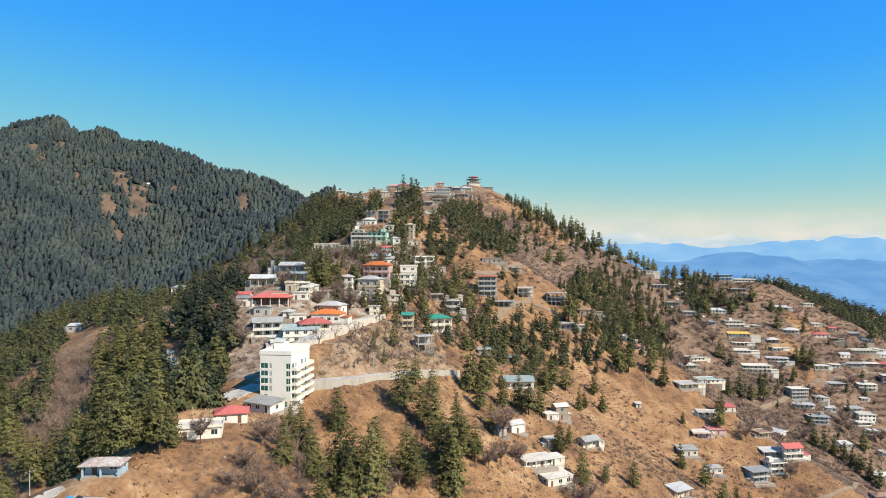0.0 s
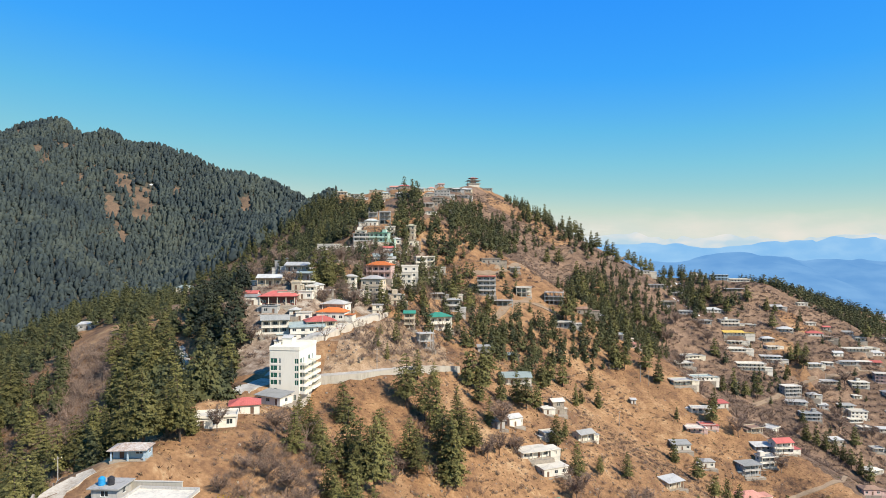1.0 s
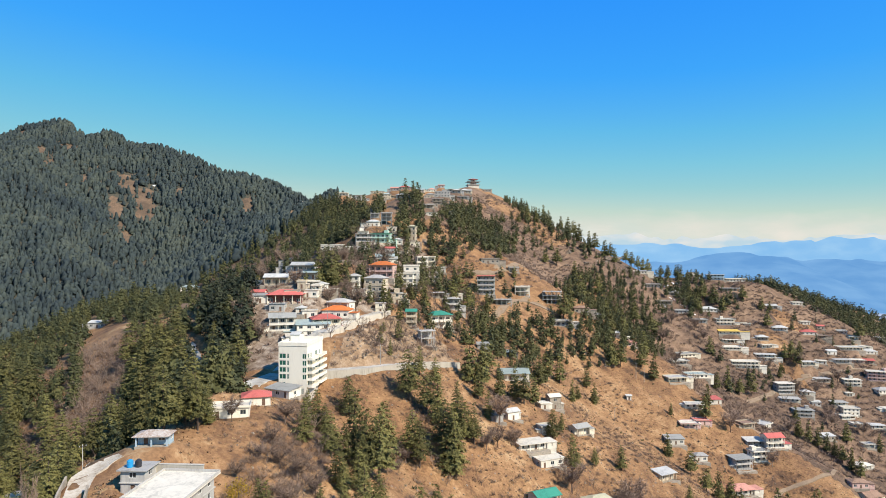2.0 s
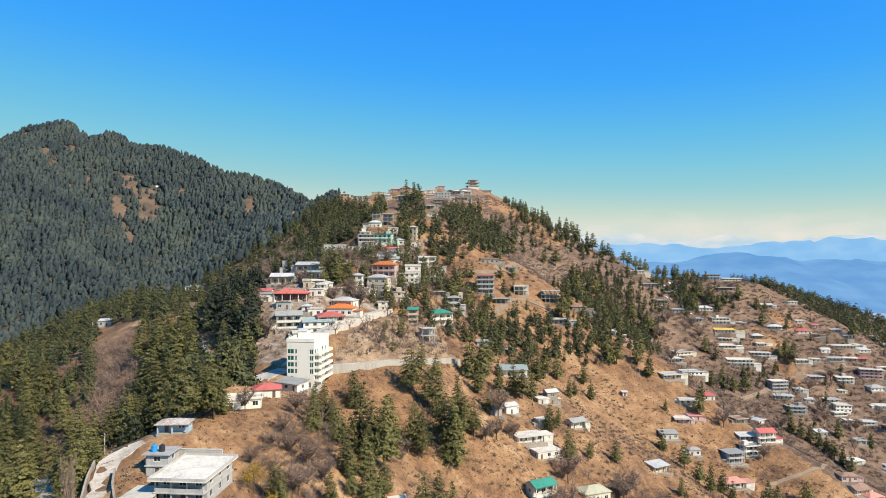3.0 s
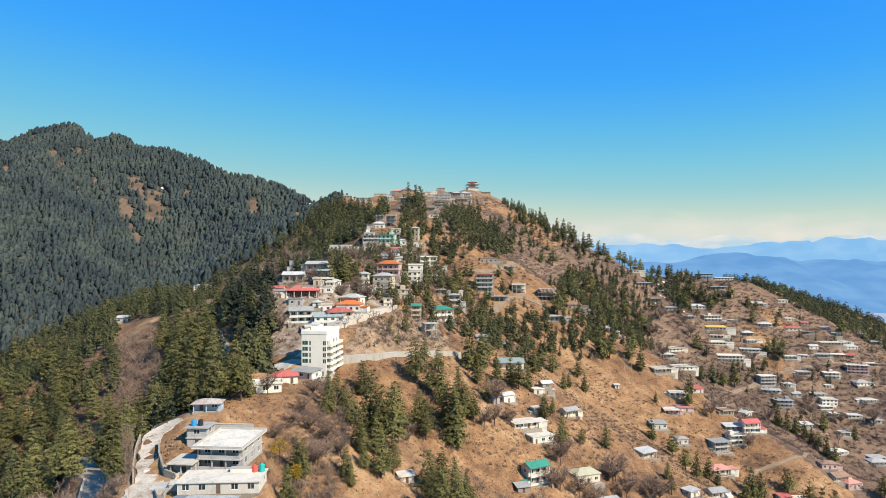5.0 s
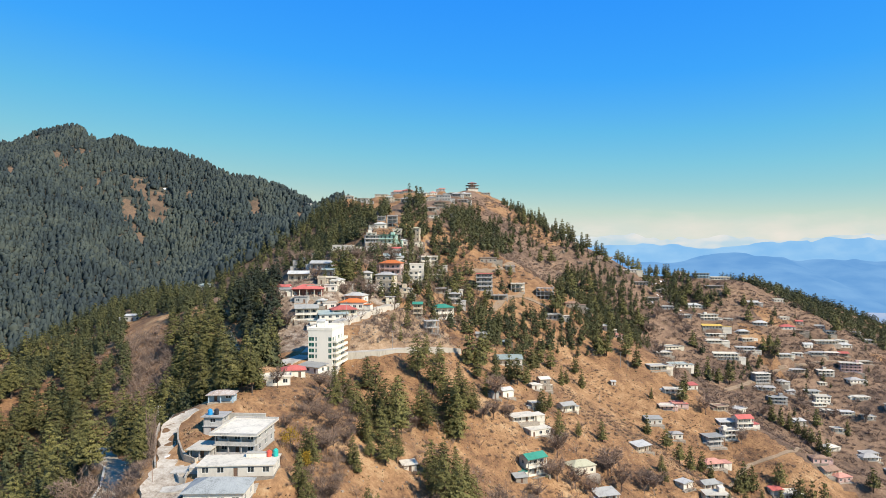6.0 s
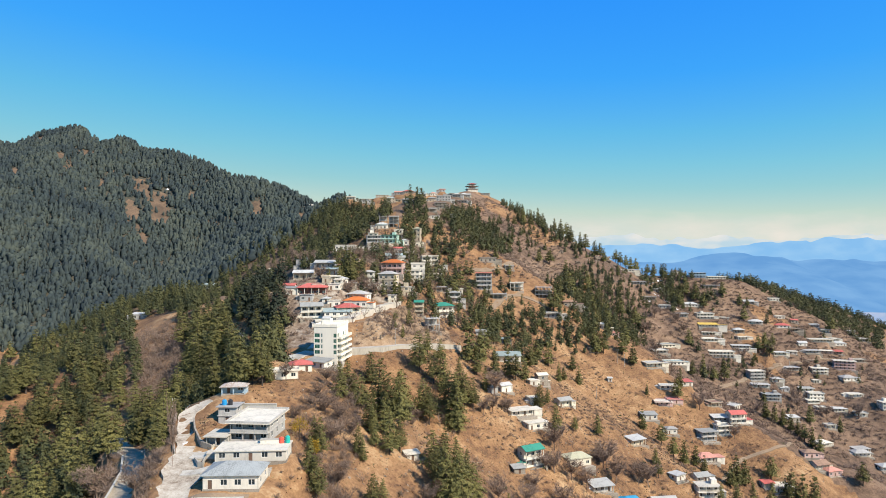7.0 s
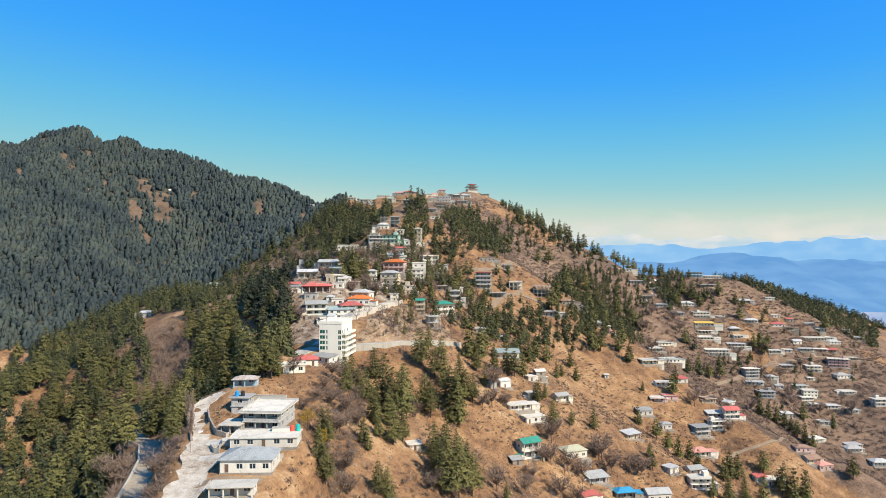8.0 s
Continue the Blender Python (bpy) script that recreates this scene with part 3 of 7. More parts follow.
plan(383.0, 516.4, -138.6, 13.7, 9.0, 1, 3, "flat", "white", "white", "veranda", "whitewashed one-storey house with pale flat roof", 2.9, True, 0.5)
plan(489.9, 667.8, -108.7, 13.1, 9.0, 1, -2, "flat", "tin", "grey", "veranda", "grey plastered one-storey house with bare tin roof", 3.20, True, 0.75)
plan(274.0, 584.6, -81.4, 19.0, 8, 1, -6, "shed", "yellow", "white", "veranda", "whitewashed one-storey house with yellow roof", 2.9, True, 0.6)
plan(377.6, 639.2, -78.6, 9.8, 5.9, 1, -4, "flat", "white", "white", "plain", "whitewashed one-storey house with pale flat roof", 2.9, True, 0.6)
plan(430.4, 627.9, -102.8, 13.6, 8, 1, -1, "flat", "white", "white", "veranda", "whitewashed one-storey house with pale flat roof", 2.9, True, 0.6)
plan(355.4, 532.8, -128.7, 5.2, 4.5, 1, 3, "flat", "white", "white", "veranda", "whitewashed one-storey house with pale flat roof", 2.9, True, 0.6)
plan(341.6, 508.9, -139.2, 12.6, 8, 2, -8, "flat", "white", "white", "plain", "whitewashed two-storey house with pale flat roof", 2.9, True, 0.6)
plan(157.2, 365.7, -107.3, 8.1, 4.9, 1, 0, "flat", "red", "pink", "plain", "pink one-storey house with red tin roof", 2.9, True, 0.6)
plan(390.9, 677.1, -61.6, 10.3, 6.2, 1, -6, "flat", "white", "white", "plain", "whitewashed one-storey house with pale flat roof", 2.9, True, 0.6)
plan(308.6, 440.9, -161.4, 11.4, 8.9, 1, 17, "hip", "white", "white", "veranda", "whitewashed one-storey house with pale flat roof", 3.20, True, 1.00)
plan(240.1, 343.5, -137.8, 9.6, 6.0, 1, -1, "hip", "brown", "pink", "plain", "pink one-storey house with rusty roof", 3.20, True, 0.50)
plan(244.2, 337.2, -143.6, 10.3, 8.1, 1, 17, "gable", "brown", "cream", "veranda", "cream one-storey house with rusty roof", 3.20, True, 0.75)
plan(250.1, 334.8, -146.8, 9.5, 7.3, 1, 13, "hip", "pink", "pink", "plain", "pink one-storey house with faded red roof", 3.20, True, 1.00)
plan(344.9, 449.9, -168.9, 12.9, 8.4, 1, 6, "flat", "grey", "white", "veranda", "whitewashed one-storey house with grey roof", 3.20, True, 0.50)
plan(55.9, 792.4, 74.2, 12.3, 9.0, 1, -8, "flat", "grey", "stone", "plain", "rubble stone one-storey house with grey roof", 3.10)
plan(-1.2, 656.1, 55.9, 16.3, 9.0, 2, -3, "flat", "grey", "grey", "plain", "grey plastered two-storey house with grey roof", 3.10)
plan(0.2, 602.2, 41.8, 11.2, 9.0, 2, -5, "flat", "white", "grey", "frame", "grey plastered unfinished concrete frame with pale flat slab", 3.10)
plan(-14.1, 787.3, 73.8, 9.7, 9.0, 1, 13, "hip", "pink", "white", "plain", "whitewashed one-storey house with faded red roof", 3.10)
plan(-2.6, 800.5, 80.2, 8.2, 5.1, 1, -1, "gable", "pink", "grey", "plain", "grey plastered one-storey house with faded red roof", 3.10)
plan(13.8, 703.3, 66.3, 14.8, 9.0, 1, 6, "flat", "white", "grey", "veranda", "grey plastered one-storey house with pale flat roof", 3.10)
plan(-61.2, 794.8, 76.0, 13.7, 9.0, 1, -3, "gable", "pink", "grey", "plain", "grey plastered one-storey house with faded red roof", 3.10)
plan(-49.5, 791.7, 77.2, 14.0, 9.0, 1, -7, "hip", "red", "stone", "plain", "rubble stone one-storey house with red tin roof", 3.10)
plan(-106.3, 770.4, 65.2, 14.0, 9.0, 1, 1, "flat", "white", "white", "veranda", "whitewashed one-storey house with pale flat roof", 3.10)
plan(-84.5, 791.7, 72.1, 17.2, 9.0, 1, 7, "flat", "grey", "beige", "plain", "beige one-storey house with grey roof", 3.10)
plan(-18.1, 765.9, 64.0, 10.9, 7.2, 1, -7, "flat", "grey", "beige", "plain", "beige one-storey house with grey roof", 3.10)
plan(-13.2, 525.7, 35.8, 10.4, 9.0, 1, 6, "flat", "grey", "grey", "frame", "grey plastered unfinished concrete frame with grey slab", 3.10)
plan(-250.1, 1095.1, 80.2, 25.6, 9.0, 1, 9, "hip", "white", "white", "plain", "whitewashed one-storey house with pale flat roof", 3.60)
plan(-255.7, 1068.6, 72.4, 16.1, 9.0, 1, 7, "flat", "white", "white", "plain", "whitewashed one-storey house with pale flat roof", 3.60)
plan(-256.3, 618.6, -41.7, 17.5, 9.0, 1, 17, "hip", "teal", "white", "plain", "whitewashed one-storey house with teal grey tin roof", 3.60)
plan(-190.2, 601.3, -30.4, 13.1, 8.2, 1, -1, "flat", "white", "white", "plain", "whitewashed one-storey house with pale flat roof", 3.60)
plan(-215.1, 371.3, -48.5, 9.4, 6.4, 1, 13, "shed", "tin", "grey", "plain", "grey plastered one-storey house with bare tin roof", 3.32)
plan(-63.9, 287.1, -19.1, 6.0, 5.0, 1, 8, "flat", "grey", "white", "veranda", "whitewashed one-storey house with grey roof", 3.60)
plan(-43.0, 306.2, -24.0, 5.6, 5.0, 1, -10, "flat", "tin", "white", "plain", "whitewashed one-storey house with bare tin roof", 3.60)
plan(-75.2, 262.6, -27.7, 6.8, 5.0, 1, -0, "flat", "grey", "grey", "plain", "grey plastered one-storey house with grey roof", 3.60)
plan(-63.1, 278.1, -22.6, 6.5, 5.0, 1, -5, "flat", "white", "white", "plain", "whitewashed one-storey house with pale flat roof", 3.60)
plan(83.0, 214.2, -118.6, 9.3, 6.3, 1, 11, "hip", "blue", "stone", "balcony", "rubble stone one-storey house with bright blue tin roof", 3.60)
plan(102.7, 226.1, -123.9, 11.6, 7.5, 1, 6, "gable", "tin", "white", "plain", "whitewashed one-storey house with bare tin roof", 3.60)
plan(62.0, 196.3, -113.0, 7.0, 5.0, 1, 22, "gable", "red", "white", "plain", "whitewashed one-storey house with red tin roof", 3.60)
plan(70.8, 216.5, -112.0, 10.1, 7.0, 1, 16, "shed", "tin", "grey", "veranda", "grey plastered one-storey house with bare tin roof", 3.21)
plan(30.2, 199.5, -97.0, 5.0, 4.0, 1, 15, "shed", "slate", "stone", "plain", "small rubble stone shed with blue-grey tin roof", 2.4, False)
plan(119.7, 253.6, -119.8, 5.9, 5.0, 1, 30, "flat", "tin", "white", "plain", "whitewashed one-storey house with bare tin roof", 3.20, True, 0.75)
plan(135.9, 263.4, -124.6, 8.1, 6.3, 1, 16, "gable", "slate", "white", "veranda", "whitewashed one-storey house with blue-grey tin roof", 3.20, True, 1.00)
plan(133.0, 249.3, -127.3, 11.2, 7.0, 2, -1, "flat", "white", "white", "balcony", "whitewashed two-storey house with pale flat roof", 2.97, True, 0.50)
plan(197.0, 313.9, -146.9, 6.8, 5.1, 1, 8, "shed", "red", "white", "veranda", "whitewashed one-storey house with red tin roof", 3.20, True, 0.75)
plan(203.5, 311.8, -148.3, 9.0, 6.6, 1, -4, "flat", "white", "white", "plain", "whitewashed one-storey house with pale flat roof", 3.20, True, 1.00)
plan(340.8, 443.3, -170.3, 14.0, 8.7, 1, 1, "hip", "grey", "white", "veranda", "whitewashed one-storey house with grey roof", 3.20, True, 0.50)
plan(354.0, 430.2, -177.2, 13.9, 9.0, 1, 2, "hip", "tin", "white", "veranda", "whitewashed one-storey house with bare tin roof", 3.20, True, 0.75)
plan(398.9, 491.3, -143.8, 16.5, 9.0, 2, -2, "flat", "white", "white", "balcony", "whitewashed two-storey house with pale flat roof", 3.20, True, 1.00)
plan(-68.7, 283.7, -18.8, 4.0, 5.0, 1, 2, "flat", "white", "beige", "plain", "beige one-storey house with pale flat roof", 3.60)
plan(-87.4, 275.7, -22.7, 5.8, 5.0, 1, 2, "gable", "red", "white", "plain", "whitewashed one-storey house with red tin roof", 2.71)
plan(-75.7, 264.0, -26.6, 4.0, 5.0, 1, -2, "flat", "white", "white", "plain", "whitewashed one-storey house with pale flat roof", 2.50)
plan(-65.1, 264.8, -28.9, 4.0, 5.0, 1, 1, "hip", "tin", "white", "plain", "whitewashed one-storey house with bare tin roof", 2.50)
plan(-61.3, 280.9, -22.1, 4.2, 5.0, 2, -8, "flat", "white", "white", "balcony", "whitewashed two-storey house with pale flat roof", 2.50)
plan(-129.2, 787.1, 69.5, 11.1, 9.0, 1, 1, "flat", "grey", "stone", "plain", "rubble stone one-storey house with grey roof", 3.10)
plan(-75.6, 756.6, 57.6, 10.9, 9.0, 1, 5, "flat", "grey", "white", "veranda", "whitewashed one-storey house with grey roof", 3.10)
plan(-36.6, 540.4, 45.6, 10.7, 6.8, 1, -3, "hip", "tin", "grey", "veranda", "grey plastered one-storey house with bare tin roof", 3.10)
plan(-30.1, 779.3, 72.4, 12.3, 8.2, 1, -9, "gable", "teal", "beige", "plain", "beige one-storey house with teal grey tin roof", 3.10)
plan(21.2, 675.0, 55.4, 10.9, 9.0, 1, -7, "flat", "grey", "grey", "veranda", "grey plastered one-storey house with grey roof", 3.10)
plan(2.4, 545.7, 31.3, 10.8, 6.8, 1, -3, "flat", "grey", "grey", "frame", "grey plastered unfinished concrete frame with grey slab", 3.10)
plan(-9.4, 509.8, 28.4, 8.7, 5.5, 1, 2, "flat", "grey", "white", "plain", "whitewashed one-storey house with grey roof", 3.10)
plan(25.1, 712.2, 65.7, 9.7, 8.8, 1, 6, "hip", "tin", "beige", "plain", "beige one-storey house with bare tin roof", 3.10)
plan(-63.5, 771.0, 64.4, 12.1, 7.7, 1, -3, "flat", "white", "beige", "veranda", "beige one-storey house with pale flat roof", 3.10)
plan(-96.4, 760.7, 60.1, 10.3, 9.0, 1, 7, "flat", "tin", "grey", "plain", "grey plastered one-storey house with bare tin roof", 3.10)
plan(-55.2, 519.5, 33.0, 7.8, 5.0, 1, 3, "flat", "grey", "stone", "veranda", "rubble stone one-storey house with grey roof", 3.10)
plan(-39.7, 459.9, 9.7, 7.1, 5.0, 2, -2, "flat", "white", "cream", "plain", "cream two-storey house with pale flat roof", 3.58)
plan(-34.5, 449.6, 3.8, 6.8, 5.0, 1, -3, "hip", "tin", "white", "plain", "whitewashed one-storey house with bare tin roof", 3.60)
plan(-55.5, 413.3, -0.9, 8.5, 5.3, 1, -0, "flat", "white", "white", "plain", "whitewashed one-storey house with pale flat roof", 3.60)
plan(215.0, 628.2, -38.8, 17.9, 9.0, 1, -1, "flat", "grey", "grey", "veranda", "grey plastered one-storey house with grey roof", 3.20, True, 0.50)
plan(237.5, 635.1, -47.7, 12.0, 8.9, 1, -7, "flat", "white", "grey", "veranda", "grey plastered one-storey house with pale flat roof", 3.20, True, 0.75)
plan(232.5, 597.7, -62.8, 11.0, 8.1, 1, -6, "flat", "slate", "grey", "plain", "grey plastered one-storey house with blue-grey tin roof", 3.20, True, 1.00)
plan(219.1, 605.2, -54.3, 14.2, 9.0, 1, -11, "flat", "grey", "stone", "veranda", "rubble stone one-storey house with grey roof", 3.20, True, 0.50)
plan(246.6, 586.5, -70.7, 13.0, 9.0, 1, -4, "flat", "grey", "grey", "veranda", "grey plastered one-storey house with grey roof", 3.20, True, 0.75)
plan(307.0, 586.6, -87.6, 11.0, 8.0, 1, -4, "hip", "tin", "stone", "veranda", "rubble stone one-storey house with bare tin roof", 3.20, True, 1.00)
plan(301.5, 609.9, -77.0, 9.2, 6.7, 1, -14, "flat", "grey", "cream", "plain", "cream one-storey house with grey roof", 2.9, True, 0.5)
plan(339.3, 543.3, -118.8, 12.4, 8.8, 1, 2, "flat", "grey", "stone", "veranda", "rubble stone one-storey house with grey roof", 3.20, True, 0.75)
plan(313.9, 511.3, -132.0, 7.2, 5.4, 1, -8, "shed", "tin", "grey", "plain", "grey plastered one-storey house with bare tin roof", 3.20, True, 1.00)
plan(440.2, 599.9, -121.0, 15.5, 6.6, 1, -1, "flat", "white", "stone", "veranda", "rubble stone one-storey house with pale flat roof", 2.9, True, 0.5)
plan(373.4, 587.2, -101.3, 8.7, 6.4, 1, -6, "gable", "tin", "white", "plain", "whitewashed one-storey house with bare tin roof", 3.20, True, 0.75)
plan(428.8, 639.4, -94.5, 9.3, 7.0, 1, -7, "flat", "white", "white", "veranda", "whitewashed one-storey house with pale flat roof", 3.20, True, 1.00)
plan(422.0, 648.7, -89.7, 9.7, 7.1, 1, -15, "shed", "slate", "grey", "plain", "grey plastered one-storey house with blue-grey tin roof", 2.9, True, 0.5)
plan(480.7, 678.1, -100.6, 11.4, 9.0, 1, -21, "flat", "grey", "grey", "veranda", "grey plastered one-storey house with grey roof", 3.20, True, 0.75)
plan(295.0, 461.8, -145.9, 8.5, 6.4, 1, 7, "shed", "tin", "stone", "plain", "rubble stone one-storey house with bare tin roof", 3.20, True, 1.00)
plan(330.6, 469.8, -154.6, 8.1, 5.2, 1, 5, "flat", "grey", "white", "veranda", "whitewashed one-storey house with grey roof", 3.20, True, 0.50)
plan(370.5, 489.5, -149.7, 8.8, 6.5, 1, -6, "flat", "grey", "white", "veranda", "whitewashed one-storey house with grey roof", 3.20, True, 0.75)
plan(114.4, 369.9, -93.0, 2.8, 2.6, 1, -3, "shed", "tin", "white", "plain", "tiny whitewashed hut with bare tin roof", 2.5, False)
plan(-13.5, 150.5, -75.0, 4.6, 3.6, 1, 20, "shed", "white", "white", "plain", "small white hut with a pale lean-to roof", 2.3, False)
plan(-184.7, 613.4, -24.3, 12.2, 8.1, 1, 9, "flat", "white", "white", "plain", "whitewashed one-storey house with pale flat roof", 3.60)
plan(-152.8, 497.9, -28.8, 7.6, 5.1, 1, 12, "flat", "white", "white", "plain", "whitewashed one-storey house with pale flat roof", 3.60)
plan(-122.3, 474.9, -16.3, 9.4, 6.5, 1, 15, "flat", "grey", "grey", "veranda", "grey plastered one-storey house with grey roof", 3.60)
plan(-113.0, 482.6, -7.9, 10.5, 6.9, 1, 7, "hip", "teal", "white", "plain", "whitewashed one-storey house with teal grey tin roof", 3.60)
plan(-70.7, 272.6, -22.8, 6.3, 5.0, 1, 7, "flat", "white", "stone", "plain", "rubble stone one-storey house with pale flat roof", 3.60)
plan(-60.6, 286.7, -20.4, 5.3, 5.0, 1, -10, "hip", "tin", "white", "plain", "whitewashed one-storey house with bare tin roof", 3.60)
plan(-43.8, 302.7, -24.4, 6.5, 5.0, 1, 6, "flat", "white", "white", "plain", "whitewashed one-storey house with pale flat roof", 3.60)
plan(-32.1, 297.7, -32.0, 5.1, 5.0, 2, 5, "flat", "grey", "cream", "plain", "cream two-storey house with grey roof", 2.55)
plan(-15.9, 430.6, -13.0, 8.5, 5.7, 1, 10, "flat", "tin", "white", "veranda", "whitewashed one-storey house with bare tin roof", 3.60)
plan(-29.9, 427.3, -4.7, 8.0, 5.1, 1, -4, "flat", "white", "white", "plain", "whitewashed one-storey house with pale flat roof", 3.60)
plan(-22.1, 460.5, 2.3, 7.6, 5.1, 1, 10, "flat", "white", "cream", "plain", "cream one-storey house with pale flat roof", 3.60)
plan(-84.4, 269.0, -24.6, 5.8, 5.0, 1, 15, "shed", "slate", "white", "plain", "whitewashed one-storey house with blue-grey tin roof", 3.60)
plan(-74.1, 309.7, -11.2, 12.5, 7.0, 1, -6, "gable", "tin", "grey", "veranda", "grey plastered one-storey house with bare tin roof", 3.0)
plan(-82.5, 288.7, -17.2, 11.3, 7.1, 1, 2, "gable", "tin", "beige", "veranda", "beige one-storey house with bare tin roof", 3.60)
plan(-60.7, 263.1, -30.8, 6.4, 5.0, 1, 6, "flat", "white", "white", "plain", "whitewashed one-storey house with pale flat roof", 3.60)
plan(-63.9, 245.0, -39.4, 5.2, 5.0, 1, 17, "flat", "grey", "white", "plain", "whitewashed one-storey house with grey roof", 3.07)
plan(-11.2, 440.1, -12.6, 9.9, 6.2, 2, -1, "flat", "white", "cream", "balcony", "cream two-storey house with pale flat roof", 3.60)
plan(-2.1, 441.3, -16.8, 7.1, 5.0, 1, -2, "flat", "tin", "white", "plain", "whitewashed one-storey house with bare tin roof", 3.60)
plan(-23.7, 314.3, -29.4, 6.4, 5.0, 2, -1, "flat", "white", "stone", "plain", "rubble stone two-storey house with pale flat roof", 3.07)
plan(-3.4, 363.0, -29.6, 7.8, 5.2, 1, 11, "flat", "grey", "stone", "veranda", "rubble stone one-storey house with grey roof", 3.60)
plan(-34.7, 382.0, -9.6, 10.0, 6.5, 1, 6, "gable", "slate", "white", "plain", "whitewashed one-storey house with blue-grey tin roof", 3.60)
plan(-82.6, 444.9, -0.2, 16.2, 9.0, 1, -2, "flat", "white", "white", "plain", "whitewashed one-storey house with pale flat roof", 3.60)
plan(-156.8, 622.7, -12.9, 15.1, 9.0, 1, -3, "gable", "teal", "grey", "plain", "grey plastered one-storey house with teal grey tin roof", 3.60)
plan(-47.6, 310.3, -19.6, 6.3, 5.0, 2, -7, "hip", "grey", "white", "plain", "whitewashed two-storey house with grey roof", 2.87)
plan(-55.6, 286.9, -22.8, 6.1, 5.0, 1, -3, "flat", "white", "stone", "plain", "rubble stone one-storey house with pale flat roof", 3.60)
plan(-179.3, 614.4, -22.5, 9.0, 5.7, 1, -2, "flat", "white", "white", "plain", "whitewashed one-storey house with pale flat roof", 3.60)
plan(-20.5, 347.8, -23.4, 4.6, 5.0, 1, -9, "flat", "white", "white", "plain", "whitewashed one-storey house with pale flat roof", 3.60)
plan(8.4, 389.1, -32.7, 7.7, 5.1, 1, 8, "flat", "tin", "white", "plain", "whitewashed one-storey house with bare tin roof", 3.60)
plan(5.8, 361.5, -35.7, 6.7, 5.0, 2, 18, "hip", "slate", "white", "balcony", "whitewashed two-storey house with blue-grey tin roof", 2.87)
plan(-59.0, 441.5, 6.5, 7.8, 5.0, 2, 3, "flat", "white", "white", "balcony", "whitewashed two-storey house with pale flat roof", 3.60)
plan(-54.5, 472.4, 18.3, 10.1, 6.8, 1, 10, "hip", "tin", "white", "plain", "whitewashed one-storey house with bare tin roof", 3.60)
plan(-22.5, 345.7, -22.5, 9.4, 5.9, 3, -2, "flat", "white", "white", "plain", "whitewashed three-storey house with pale flat roof", 2.81)
plan(-7.4, 396.9, -21.7, 8.8, 5.8, 1, 9, "flat", "white", "white", "balcony", "whitewashed one-storey house with pale flat roof", 3.60)
plan(-125.4, 777.1, 68.3, 11.7, 9.0, 1, 6, "flat", "white", "white", "veranda", "whitewashed one-storey house with pale flat roof", 3.10)
plan(-102.5, 765.0, 62.7, 11.7, 9.0, 1, 4, "flat", "grey", "grey", "plain", "grey plastered one-storey house with grey roof", 3.10)
plan(-71.3, 768.8, 62.9, 11.4, 7.1, 2, 0, "hip", "teal", "beige", "plain", "beige two-storey house with teal grey tin roof", 3.10)
plan(-16.2, 770.1, 65.9, 10.9, 9.0, 1, -0, "hip", "slate", "grey", "veranda", "grey plastered one-storey house with blue-grey tin roof", 3.10)
plan(-4.6, 602.2, 44.1, 11.9, 7.6, 2, 3, "flat", "grey", "stone", "balcony", "rubble stone two-storey house with grey roof", 3.10)
plan(-9.6, 550.7, 38.5, 9.5, 6.3, 1, 9, "flat", "grey", "stone", "plain", "rubble stone one-storey house with grey roof", 3.10)
plan(14.4, 694.0, 64.0, 9.8, 6.5, 1, -8, "hip", "tin", "grey", "veranda", "grey plastered one-storey house with bare tin roof", 3.10)
plan(27.3, 711.4, 64.8, 9.6, 8.8, 1, -9, "gable", "slate", "beige", "plain", "beige one-storey house with blue-grey tin roof", 3.10)


# the compound on the near crest, the shed, the red-roofed house and the roads
plan(-56.0, 100.0, -53.2, 10.6, 14.4, 2, -5, "flat", "white", "grey", "balcony", "grey-white two-storey house under a broad pale roof slab", 2.75, False, 1.0)
plan(-65.9, 112.0, -51.5, 5.2, 5.0, 2, -3, "flat", "grey", "grey", "plain", "grey plastered stair tower with a flat roof slab", 2.65, False, 0.6)
plan(-64.3, 98.0, -53.4, 5.4, 6.5, 1, -5, "flat", "white", "grey", "veranda", "grey-white one-storey wing with a pale flat roof", 2.6, False, 0.6)
plan(-51.9, 88.2, -54.3, 17.8, 7.6, 1, 3, "flat", "white", "white", "plain", "long whitewashed building with a pale flat roof terrace", 2.75, False)
plan(-52.8, 75.8, -56.7, 13.0, 8.6, 1, 1, "hip", "faded", "white", "plain", "whitewashed house with a low blue-grey hipped tin roof", 3.2, False)
plan(-52.8, 64.0, -58.5, 10.2, 4.6, 1, 3, "flat", "white", "white", "veranda", "small whitewashed outbuilding with a pale flat roof", 2.6, False)
plan(-69.4, 128.0, -46.3, 7.4, 4.4, 1, 4, "hip", "rusted", "blue", "veranda", "pale blue roadside shed with a rust-streaked tin roof", 2.3, False)
plan(-61.2, 159.0, -47.9, 10.5, 6.0, 1, 14, "flat", "white", "white", "plain", "low whitewashed house with a pale flat roof", 3.0, False)
plan(-57.8, 173.0, -47.9, 8.2, 6.5, 1, 16, "hip", "red", "white", "plain", "small whitewashed house with a bright red tin roof", 2.7, False)
plan(-57.5, 196.0, -50.6, 10.5, 6.0, 1, -28, "shed", "slate", "white", "plain", "white annexe with a grey tin lean-to roof", 2.6, False)
PADS.append((-66, 212, -47.3, 8.0))
